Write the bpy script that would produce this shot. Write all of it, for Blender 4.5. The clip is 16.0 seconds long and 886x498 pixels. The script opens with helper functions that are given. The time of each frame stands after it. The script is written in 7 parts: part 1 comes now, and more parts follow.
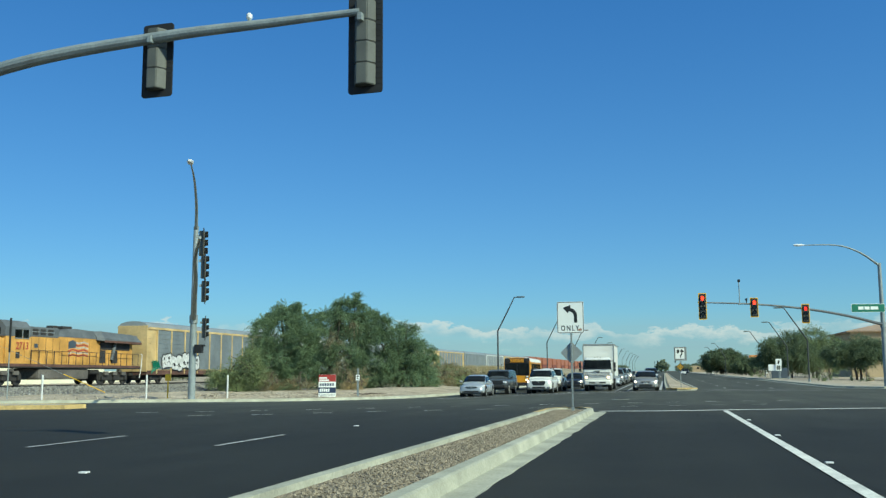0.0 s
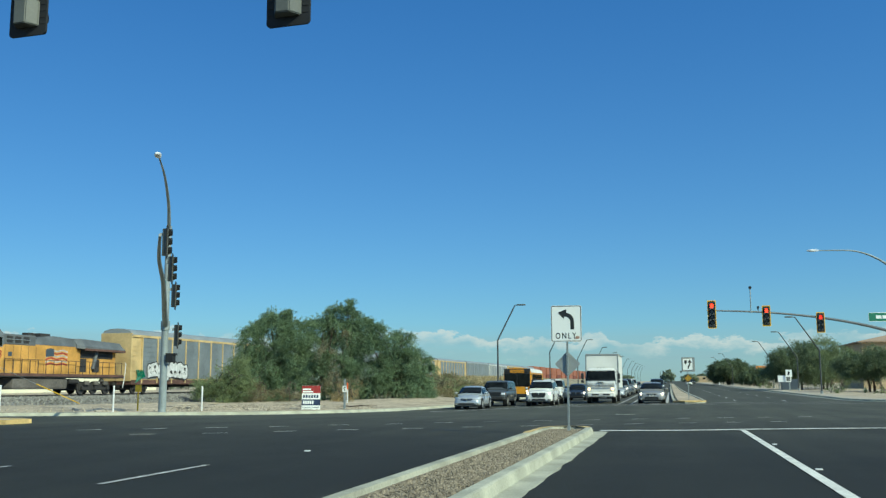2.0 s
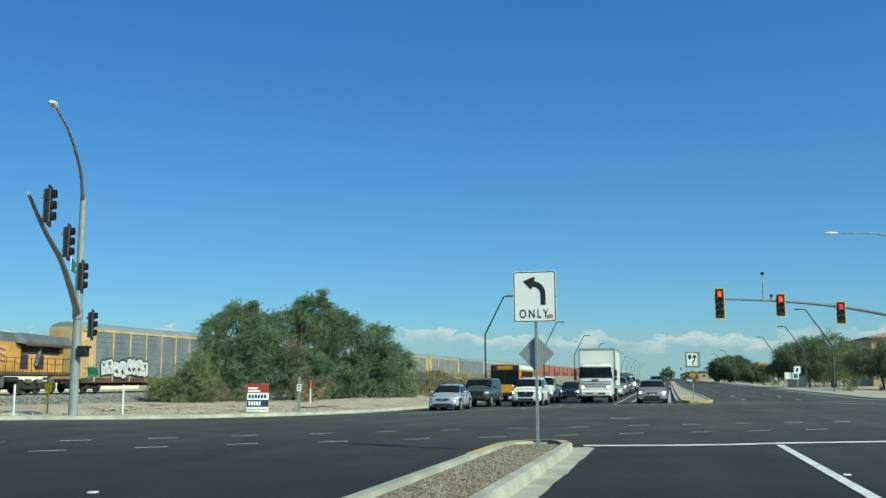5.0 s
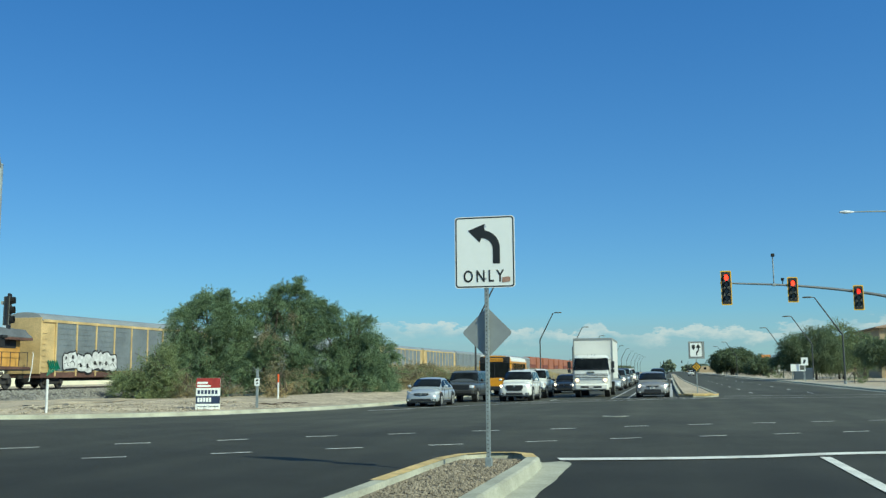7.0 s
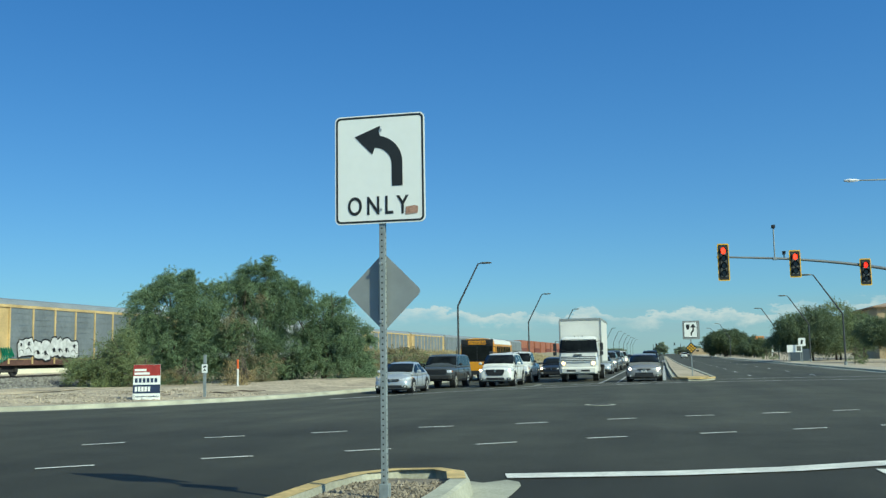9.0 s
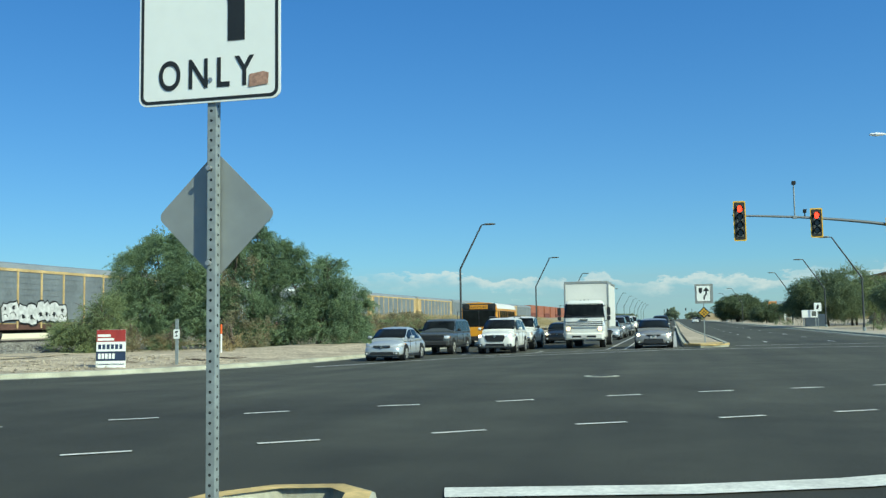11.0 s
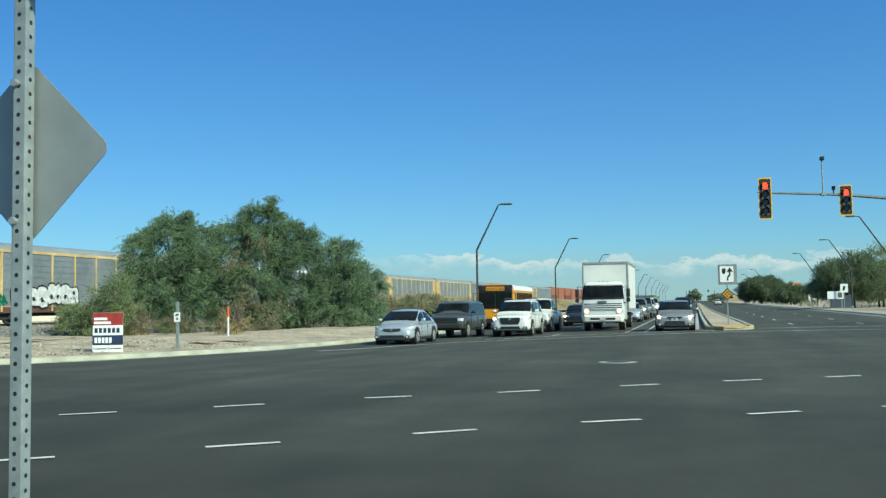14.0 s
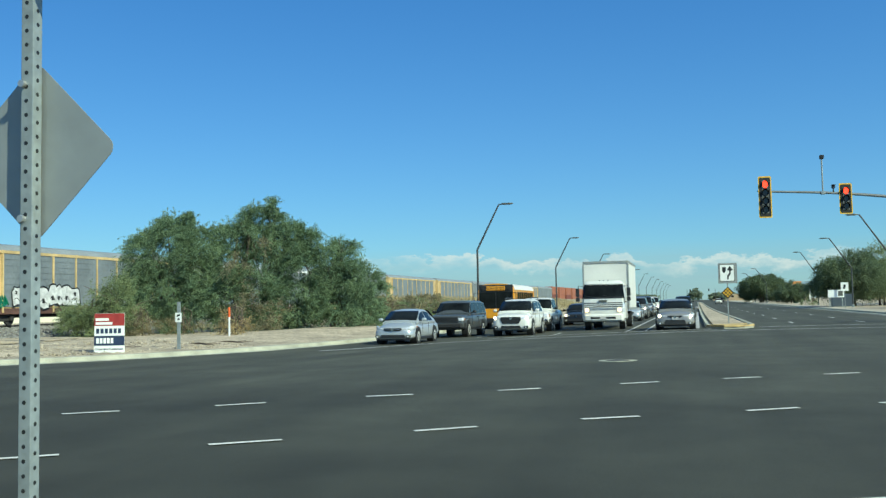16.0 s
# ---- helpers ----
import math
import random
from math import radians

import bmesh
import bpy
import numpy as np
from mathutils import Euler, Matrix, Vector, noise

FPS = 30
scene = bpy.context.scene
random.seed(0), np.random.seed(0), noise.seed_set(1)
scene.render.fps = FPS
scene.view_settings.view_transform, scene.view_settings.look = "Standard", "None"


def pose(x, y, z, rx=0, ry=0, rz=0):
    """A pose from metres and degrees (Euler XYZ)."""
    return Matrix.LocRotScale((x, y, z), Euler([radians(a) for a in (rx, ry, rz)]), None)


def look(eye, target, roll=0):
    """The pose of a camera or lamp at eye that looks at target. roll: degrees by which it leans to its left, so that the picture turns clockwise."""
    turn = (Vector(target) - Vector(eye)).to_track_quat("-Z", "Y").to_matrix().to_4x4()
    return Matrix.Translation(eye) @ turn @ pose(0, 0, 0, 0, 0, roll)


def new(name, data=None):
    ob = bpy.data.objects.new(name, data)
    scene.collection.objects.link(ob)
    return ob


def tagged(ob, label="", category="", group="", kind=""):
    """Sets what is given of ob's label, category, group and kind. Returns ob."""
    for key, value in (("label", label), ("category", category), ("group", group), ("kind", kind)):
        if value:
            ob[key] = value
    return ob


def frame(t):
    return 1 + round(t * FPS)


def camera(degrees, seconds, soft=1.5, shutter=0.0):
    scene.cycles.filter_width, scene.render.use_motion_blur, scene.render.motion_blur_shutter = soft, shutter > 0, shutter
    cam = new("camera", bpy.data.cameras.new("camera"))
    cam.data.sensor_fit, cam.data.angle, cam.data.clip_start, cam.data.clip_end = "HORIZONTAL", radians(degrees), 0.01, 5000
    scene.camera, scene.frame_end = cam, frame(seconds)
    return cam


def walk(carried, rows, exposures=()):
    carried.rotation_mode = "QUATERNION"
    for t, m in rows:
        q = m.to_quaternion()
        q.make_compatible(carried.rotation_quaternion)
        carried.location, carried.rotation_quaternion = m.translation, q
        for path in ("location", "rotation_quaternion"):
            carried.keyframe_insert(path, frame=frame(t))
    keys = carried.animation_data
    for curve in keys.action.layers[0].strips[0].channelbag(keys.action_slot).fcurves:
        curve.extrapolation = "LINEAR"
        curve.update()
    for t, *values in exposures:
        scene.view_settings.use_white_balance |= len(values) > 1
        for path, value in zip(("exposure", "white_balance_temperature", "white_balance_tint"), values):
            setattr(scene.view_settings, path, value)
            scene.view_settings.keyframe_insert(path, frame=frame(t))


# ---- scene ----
cam = camera(49.5, 16.0, 1.35)
PATH = [
    (0, (0.472, -0.832, 1.116), (0.031, 1.101, 1.379), -0.3),
    (0.5, (0.433, 0.223, 1.177), (-0.012, 2.154, 1.449), -0.1),
    (1, (0.432, 1.103, 1.167), (-0.017, 3.032, 1.445), -0.2),
    (1.5, (0.4, 1.899, 1.202), (-0.05, 3.827, 1.48), -0.2),
    (2, (0.37, 2.797, 1.238), (-0.081, 4.725, 1.52), -0.1),
    (2.5, (0.362, 3.578, 1.212), (-0.087, 5.501, 1.531), -0.1),
    (3, (0.313, 4.924, 1.248), (-0.14, 6.862, 1.448), -0.1),
    (3.5, (0.28, 6.254, 1.242), (-0.17, 8.188, 1.474), -0.1),
    (4, (0.232, 7.534, 1.265), (-0.213, 9.464, 1.544), -0.1),
    (6.5, (0.106, 14.249, 1.223), (-0.351, 16.178, 1.492), -0.3),
    (7, (0.09, 15.512, 1.22), (-0.361, 17.443, 1.485), -0.4),
    (7.5, (0.085, 16.722, 1.211), (-0.36, 18.654, 1.473), -0.6),
    (8, (0.085, 17.877, 1.196), (-0.356, 19.811, 1.453), -0.7),
    (8.5, (0.092, 18.947, 1.2), (-0.347, 20.883, 1.449), -0.8),
    (9, (0.079, 19.95, 1.197), (-0.358, 21.887, 1.43), -0.9),
    (9.2, (0.08, 20.376, 1.168), (-0.358, 22.315, 1.389), -0.6),
    (11.5, (0.087, 23.722, 1.203), (-0.382, 25.66, 1.358), -1.0),
    (12, (0.088, 24.186, 1.197), (-0.388, 26.123, 1.346), -1.1),
    (12.5, (0.093, 24.51, 1.199), (-0.39, 26.446, 1.339), -1.0),
    (13, (0.066, 24.806, 1.217), (-0.429, 26.739, 1.349), -0.9),
    (13.5, (0.063, 24.876, 1.240), (-0.446, 26.806, 1.362), -0.4),
    (14, (0.092, 24.772, 1.208), (-0.414, 26.703, 1.333), -0.9),
    (14.5, (0.136, 24.657, 1.181), (-0.370, 26.588, 1.305), -1.1),
    (15, (0.108, 24.718, 1.19), (-0.401, 26.648, 1.311), -1.1),
    (15.5, (0.105, 24.722, 1.19), (-0.403, 26.652, 1.311), -1.1),
    (16, (0.114, 24.705, 1.189), (-0.393, 26.635, 1.314), -1.1),
]
walk(cam, [(t, look(eye, target, roll)) for t, eye, target, roll in PATH],
     exposures=[(0.0, 0.05, 7000, -6), (2.5, 0.0, 7000, -6), (3.0, 0.12, 7000, -6), (3.5, 0.2, 7000, -6), (4.0, 0.1, 7000, -6), (6.5, 0.02, 7000, -6), (9.0, 0.03, 7000, -6), (11.5, 0.16, 7000, -6), (16.0, 0.18, 7000, -6)])

# ---- world and sun ----
SUN_DIR = Vector((0.708, -0.408, 0.575)).normalized()
world = bpy.data.worlds.new("world")
scene.world = world
world.use_nodes = True
wn, wl = world.node_tree.nodes, world.node_tree.links
wn.clear()
w_out = wn.new("ShaderNodeOutputWorld")
w_bg = wn.new("ShaderNodeBackground")
w_bg.inputs["Strength"].default_value = 0.212
sky = wn.new("ShaderNodeTexSky")
sky.sky_type = "NISHITA"
sky.sun_disc = False
sky.sun_elevation = math.asin(SUN_DIR.z)
sky.sun_rotation = math.atan2(SUN_DIR.x, SUN_DIR.y)
sky.altitude = 400
sky.air_density = 1.0
sky.dust_density = 0.35
sky.ozone_density = 2.2
w_tc = wn.new("ShaderNodeTexCoord")
w_sep = wn.new("ShaderNodeSeparateXYZ")
wl.new(w_tc.outputs["Generated"], w_sep.inputs[0])


def sky_math(op, a, b, clamp=False):
    """A math node of the sky; a and b are sockets or numbers."""
    n = wn.new("ShaderNodeMath")
    n.operation, n.use_clamp = op, clamp
    for k, q in enumerate((a, b)):
        if isinstance(q, (int, float)):
            n.inputs[k].default_value = q
        else:
            wl.new(q, n.inputs[k])
    return n.outputs[0]


def sky_noise(scale, detail, rough=0.55):
    m = wn.new("ShaderNodeMapping")
    m.inputs["Scale"].default_value = scale
    wl.new(w_tc.outputs["Generated"], m.inputs[0])
    n = wn.new("ShaderNodeTexNoise")
    n.inputs["Scale"].default_value, n.inputs["Detail"].default_value, n.inputs["Roughness"].default_value = 1.0, detail, rough
    wl.new(m.outputs[0], n.inputs["Vector"])
    return n.outputs[0]


# low cumulus bank all round the horizon: puffed tops of uneven height over a pale veil
height = w_sep.outputs["Z"]
w_top = sky_math("MULTIPLY_ADD", sky_noise((9.0, 9.0, 0.0), 2.0), 0.05)
w_top.node.inputs[2].default_value = 0.0245
w_puff = sky_math("MULTIPLY_ADD", sky_noise((38.0, 38.0, 85.0), 6.0, 0.62), 0.046)
w_puff.node.inputs[2].default_value = -0.023
w_edge = sky_math("SUBTRACT", sky_math("ADD", w_top, w_puff), height)
w_upper = sky_math("DIVIDE", w_edge, 0.0035, True)
w_lower = sky_math("SUBTRACT", 1.0, sky_math("DIVIDE", w_edge, 0.0165), True)
w_body = sky_math("MULTIPLY", w_upper, w_lower)
w_gaps = sky_math("MULTIPLY_ADD", sky_noise((14.0, 14.0, 30.0), 3.0), 4.2, True)
w_gaps.node.inputs[2].default_value = -1.3
w_cloud = sky_math("MULTIPLY", sky_math("MULTIPLY", w_body, w_gaps), 0.9)
w_fade = sky_math("DIVIDE", sky_math("SUBTRACT", 0.064, height), 0.03, True)
w_streak = sky_math("MULTIPLY_ADD", sky_noise((7.0, 7.0, 95.0), 5.0, 0.6), 1.5, True)
w_streak.node.inputs[2].default_value = -0.17
w_veil = sky_math("MULTIPLY", sky_math("MULTIPLY", w_fade, w_streak), 0.95)
w_haze = wn.new("ShaderNodeMixRGB")
wl.new(w_veil, w_haze.inputs[0])
w_haze.inputs[2].default_value = (1.42, 2.16, 2.75, 1)
w_mix = wn.new("ShaderNodeMixRGB")
wl.new(w_cloud, w_mix.inputs[0])
wl.new(w_haze.outputs[0], w_mix.inputs[1])
# clear desert air: a deeper blue towards the zenith
w_deep = wn.new("ShaderNodeValToRGB")
w_deep.color_ramp.elements[0].position, w_deep.color_ramp.elements[0].color = 0.0, (0.212, 0.342, 0.488, 1)
mid = w_deep.color_ramp.elements.new(0.05)
mid.color = (0.214, 0.39, 0.562, 1)
mid = w_deep.color_ramp.elements.new(0.12)
mid.color = (0.222, 0.442, 0.61, 1)
w_deep.color_ramp.elements[1].position, w_deep.color_ramp.elements[1].color = 0.5, (0.136, 0.396, 0.715, 1)
wl.new(w_sep.outputs["Z"], w_deep.inputs[0])
w_tint = wn.new("ShaderNodeMixRGB")
w_tint.blend_type = "MULTIPLY"
w_tint.inputs[0].default_value = 1.0
wl.new(sky.outputs[0], w_tint.inputs[1])
wl.new(w_deep.outputs[0], w_tint.inputs[2])
w_side = wn.new("ShaderNodeMapRange")
w_side.inputs[1].default_value, w_side.inputs[2].default_value = -0.65, 0.3
w_side.inputs[3].default_value, w_side.inputs[4].default_value = 0.93, 1.15
wl.new(w_sep.outputs["X"], w_side.inputs[0])
w_lift = wn.new("ShaderNodeVectorMath")
w_lift.operation = "SCALE"
wl.new(w_tint.outputs[0], w_lift.inputs[0])
wl.new(w_side.outputs[0], w_lift.inputs["Scale"])
wl.new(w_lift.outputs[0], w_haze.inputs[1])
w_mix.inputs[2].default_value = (3.1, 3.36, 3.6, 1)
wl.new(w_mix.outputs[0], w_bg.inputs["Color"])
wl.new(w_bg.outputs[0], w_out.inputs[0])

sun = new("sun", bpy.data.lights.new("sun", "SUN"))
sun.data.energy = 4.6
sun.data.angle = radians(0.53)
sun.data.color = (0.925, 0.95, 0.835)
sun.matrix_world = look(SUN_DIR * 200, (0, 0, 0))


# ---- materials ----
def shade(name, color, rough=0.6, metal=0.0, fine=40.0, coarse=3.0, amount=0.25, stain=0.25, bump=0.0, bump_scale=60.0,
          coat=0.0, specular=0.5, vary=0.0, island=False):
    """Principled material: base colour broken up by a fine and a coarse noise, with optional relief."""
    m = bpy.data.materials.new(name)
    m.use_nodes = True
    n, l = m.node_tree.nodes, m.node_tree.links
    b = n["Principled BSDF"]
    tc = n.new("ShaderNodeTexCoord")
    a = n.new("ShaderNodeTexNoise")
    a.inputs["Scale"].default_value, a.inputs["Detail"].default_value = fine, 5.0
    c = n.new("ShaderNodeTexNoise")
    c.inputs["Scale"].default_value, c.inputs["Detail"].default_value = coarse, 4.0
    l.new(tc.outputs["Object"], a.inputs["Vector"])
    l.new(tc.outputs["Object"], c.inputs["Vector"])
    ra = n.new("ShaderNodeMapRange")
    ra.inputs[1].default_value, ra.inputs[2].default_value = 0.3, 0.7
    ra.inputs[3].default_value, ra.inputs[4].default_value = 1 - amount, 1 + amount
    rc = n.new("ShaderNodeMapRange")
    rc.inputs[1].default_value, rc.inputs[2].default_value = 0.35, 0.65
    rc.inputs[3].default_value, rc.inputs[4].default_value = 1 - stain, 1 + stain * 0.6
    l.new(a.outputs[0], ra.inputs[0])
    l.new(c.outputs[0], rc.inputs[0])
    mul = n.new("ShaderNodeMath")
    mul.operation = "MULTIPLY"
    l.new(ra.outputs[0], mul.inputs[0])
    l.new(rc.outputs[0], mul.inputs[1])
    last = mul
    if vary:
        info = n.new("ShaderNodeNewGeometry" if island else "ShaderNodeObjectInfo")
        rv = n.new("ShaderNodeMapRange")
        rv.inputs[3].default_value, rv.inputs[4].default_value = 1 - vary, 1 + vary
        l.new(info.outputs["Random Per Island" if island else "Random"], rv.inputs[0])
        last = n.new("ShaderNodeMath")
        last.operation = "MULTIPLY"
        l.new(mul.outputs[0], last.inputs[0])
        l.new(rv.outputs[0], last.inputs[1])
    vm = n.new("ShaderNodeVectorMath")
    vm.operation = "SCALE"
    vm.inputs[0].default_value = color
    l.new(last.outputs[0], vm.inputs["Scale"])
    l.new(vm.outputs[0], b.inputs["Base Color"])
    b.inputs["Roughness"].default_value = rough
    b.inputs["Metallic"].default_value = metal
    b.inputs["Coat Weight"].default_value = coat
    b.inputs["Coat Roughness"].default_value = 0.06
    b.inputs["Specular IOR Level"].default_value = specular
    if bump:
        bn = n.new("ShaderNodeTexNoise")
        bn.inputs["Scale"].default_value, bn.inputs["Detail"].default_value = bump_scale, 3.0
        l.new(tc.outputs["Object"], bn.inputs["Vector"])
        bp = n.new("ShaderNodeBump")
        bp.inputs["Strength"].default_value, bp.inputs["Distance"].default_value = bump, 0.02
        l.new(bn.outputs[0], bp.inputs["Height"])
        l.new(bp.outputs[0], b.inputs["Normal"])
    return m


def glow(name, color, strength):
    m = bpy.data.materials.new(name)
    m.use_nodes = True
    b = m.node_tree.nodes["Principled BSDF"]
    b.inputs["Base Color"].default_value = (*[min(c, 1) * 0.5 for c in color], 1)
    b.inputs["Emission Color"].default_value = (*color, 1)
    b.inputs["Emission Strength"].default_value = strength
    b.inputs["Roughness"].default_value = 0.3
    return m


def leafy(name, color, dry=0.0):
    """Foliage: each leaf its own tint, thin enough to let light through."""
    m = bpy.data.materials.new(name)
    m.use_nodes = True
    n, l = m.node_tree.nodes, m.node_tree.links
    b = n["Principled BSDF"]
    geo = n.new("ShaderNodeNewGeometry")
    tc = n.new("ShaderNodeTexCoord")
    big = n.new("ShaderNodeTexNoise")
    big.inputs["Scale"].default_value, big.inputs["Detail"].default_value = 0.55, 3.0
    l.new(tc.outputs["Object"], big.inputs["Vector"])
    ramp = n.new("ShaderNodeValToRGB")
    e = ramp.color_ramp.elements
    e[0].position, e[0].color = 0.0, (color[0] * 0.68, color[1] * 0.74, color[2] * 0.74, 1)
    e[1].position, e[1].color = 1.0, (color[0] * 1.25, color[1] * 1.2, color[2] * 1.1, 1)
    k = e.new(0.55)
    k.color = (*color, 1)
    add = n.new("ShaderNodeMath")
    add.operation = "MULTIPLY_ADD"
    add.inputs[1].default_value = 0.5
    mr = n.new("ShaderNodeMapRange")
    mr.inputs[1].default_value, mr.inputs[2].default_value = 0.3, 0.7
    mr.inputs[3].default_value, mr.inputs[4].default_value = 0.0, 0.5
    l.new(big.outputs[0], mr.inputs[0])
    l.new(geo.outputs["Random Per Island"], add.inputs[0])
    l.new(mr.outputs[0], add.inputs[2])
    l.new(add.outputs[0], ramp.inputs[0])
    l.new(ramp.outputs[0], b.inputs["Base Color"])
    b.inputs["Roughness"].default_value = 0.65
    b.inputs["Specular IOR Level"].default_value = 0.25
    tr = n.new("ShaderNodeBsdfTranslucent")
    l.new(ramp.outputs[0], tr.inputs["Color"])
    mx = n.new("ShaderNodeMixShader")
    mx.inputs[0].default_value = 0.3
    l.new(b.outputs[0], mx.inputs[1])
    l.new(tr.outputs[0], mx.inputs[2])
    l.new(mx.outputs[0], n["Material Output"].inputs[0])
    return m


def asphalt():
    """Road asphalt: newer and darker on the approach, paler in the intersection from wear and from windscreen glare put
    into the colour, with long tyre-polished streaks.
    """
    m = shade("asphalt", (0.057, 0.0565, 0.0415), 0.85, fine=55, coarse=0.2, amount=0.3, stain=0.2, bump=0.35, bump_scale=90, specular=0.35)
    n, l = m.node_tree.nodes, m.node_tree.links
    b = n["Principled BSDF"]
    base = b.inputs["Base Color"].links[0].from_socket
    tc = n.new("ShaderNodeTexCoord")
    sep = n.new("ShaderNodeSeparateXYZ")
    l.new(tc.outputs["Object"], sep.inputs[0])
    wob = n.new("ShaderNodeTexNoise")
    wob.inputs["Scale"].default_value, wob.inputs["Detail"].default_value = 0.12, 4.0
    l.new(tc.outputs["Object"], wob.inputs["Vector"])
    add = n.new("ShaderNodeMath")
    add.operation = "MULTIPLY_ADD"
    add.inputs[1].default_value = 14.0
    l.new(wob.outputs[0], add.inputs[0])
    l.new(sep.outputs["Y"], add.inputs[2])
    # paler with y: partly worn asphalt, partly windscreen glare painted in
    wear_and_glare = n.new("ShaderNodeMapRange")
    wear_and_glare.interpolation_type = "SMOOTHSTEP"
    wear_and_glare.inputs[1].default_value, wear_and_glare.inputs[2].default_value = 22.0, 56.0
    wear_and_glare.inputs[3].default_value, wear_and_glare.inputs[4].default_value = 0.32, 1.24
    l.new(add.outputs[0], wear_and_glare.inputs[0])
    mp = n.new("ShaderNodeMapping")
    mp.inputs["Scale"].default_value = (0.85, 0.05, 1.0)
    mp.inputs["Rotation"].default_value = (0, 0, 0.12)
    l.new(tc.outputs["Object"], mp.inputs[0])
    streak = n.new("ShaderNodeTexNoise")
    streak.inputs["Scale"].default_value, streak.inputs["Detail"].default_value = 1.0, 5.0
    l.new(mp.outputs[0], streak.inputs["Vector"])
    mr = n.new("ShaderNodeMapRange")
    mr.inputs[1].default_value, mr.inputs[2].default_value = 0.3, 0.7
    mr.inputs[3].default_value, mr.inputs[4].default_value = 0.8, 1.2
    l.new(streak.outputs[0], mr.inputs[0])
    # blotches of oil and old patching, a stride or two across
    blot = n.new("ShaderNodeTexNoise")
    blot.inputs["Scale"].default_value, blot.inputs["Detail"].default_value, blot.inputs["Roughness"].default_value = 0.65, 7.0, 0.65
    l.new(tc.outputs["Object"], blot.inputs["Vector"])
    br = n.new("ShaderNodeMapRange")
    br.inputs[1].default_value, br.inputs[2].default_value = 0.3, 0.7
    br.inputs[3].default_value, br.inputs[4].default_value = 0.76, 1.2
    l.new(blot.outputs[0], br.inputs[0])
    mot = n.new("ShaderNodeMath")
    mot.operation = "MULTIPLY"
    l.new(mr.outputs[0], mot.inputs[0])
    l.new(br.outputs[0], mot.inputs[1])
    mul = n.new("ShaderNodeMath")
    mul.operation = "MULTIPLY"
    l.new(wear_and_glare.outputs[0], mul.inputs[0])
    l.new(mot.outputs[0], mul.inputs[1])
    vm = n.new("ShaderNodeVectorMath")
    vm.operation = "SCALE"
    l.new(base, vm.inputs[0])
    l.new(mul.outputs[0], vm.inputs["Scale"])
    l.new(vm.outputs[0], b.inputs["Base Color"])
    return m


ASPHALT = asphalt()
CONCRETE = shade("concrete", (0.41, 0.4, 0.31), 0.9, fine=30, coarse=1.3, amount=0.14, stain=0.22, bump=0.2)
SIDEWALK = shade("sidewalk_concrete", (0.44, 0.375, 0.285), 0.9, fine=20, coarse=0.8, amount=0.12, stain=0.2, bump=0.15)
DIRT = shade("desert_dirt", (0.46, 0.372, 0.262), 0.95, fine=7, coarse=0.5, amount=0.38, stain=0.32, bump=0.9, bump_scale=9)
BANK_EARTH = shade("bank_earth", (0.33, 0.27, 0.17), 0.95, fine=4, coarse=0.3, amount=0.3, stain=0.35, bump=0.6, bump_scale=6)
STRAW = shade("dry_straw", (0.36, 0.29, 0.15), 0.9, fine=5, coarse=0.3, amount=0.2, stain=0.3, vary=0.35, island=True)
BALLAST = shade("track_ballast", (0.2, 0.185, 0.17), 0.95, fine=5.5, coarse=0.3, amount=0.55, stain=0.3, bump=0.9, bump_scale=8)
PEBBLE = shade("tan_pebble", (0.37, 0.315, 0.235), 0.95, fine=15, coarse=4, amount=0.2, stain=0.2, vary=0.35, island=True)
ROCK = shade("grey_ballast_rock", (0.21, 0.2, 0.175), 0.95, fine=9, coarse=3, amount=0.25, stain=0.2, vary=0.35, island=True)
ROCK_BROWN = shade("brown_boulder", (0.27, 0.2, 0.14), 0.9, fine=8, coarse=1.5, amount=0.25, stain=0.3, bump=0.5, bump_scale=12)
AGAVE = shade("agave_leaf", (0.2, 0.26, 0.18), 0.6, fine=12, coarse=2, amount=0.12, stain=0.15)
STONE = shade("median_stone", (0.235, 0.195, 0.14), 0.9, fine=15, coarse=4, amount=0.2, stain=0.2, vary=0.28, island=True)
MEDIAN_BED = shade("median_bed", (0.2, 0.165, 0.12), 0.95, fine=30, coarse=2.0, amount=0.3, stain=0.25, bump=0.5, bump_scale=40)
PAINT_WHITE = shade("white_road_paint", (0.72, 0.7, 0.62), 0.7, fine=26, coarse=2.0, amount=0.16, stain=0.2)
PAINT_WORN = shade("worn_white_road_paint", (0.45, 0.44, 0.41), 0.75, fine=24, coarse=2.0, amount=0.3, stain=0.3)
PAINT_YELLOW = shade("yellow_curb_paint", (0.6, 0.42, 0.17), 0.75, fine=14, coarse=2.2, amount=0.18, stain=0.3)
GALV = shade("galvanised_steel", (0.28, 0.315, 0.31), 0.5, metal=0.15, fine=24, coarse=3, amount=0.12, stain=0.15)
# galvanised steel again, with the far arm's shadow side put into its colour
STEEL_SHADED = shade("shaded_galvanised_steel", (0.13, 0.14, 0.145), 0.5, metal=0.35, fine=24, coarse=3, amount=0.12, stain=0.15)
SIGNBACK = shade("bare_aluminium", (0.315, 0.335, 0.32), 0.5, metal=0.3, fine=9, coarse=1.4, amount=0.06, stain=0.08)
BOLT = shade("zinc_bolt", (0.55, 0.55, 0.53), 0.35, metal=0.7, amount=0.08)
SIGNWHITE = shade("white_sign_sheeting", (0.86, 0.875, 0.82), 0.45, fine=14, coarse=2, amount=0.012, stain=0.02)
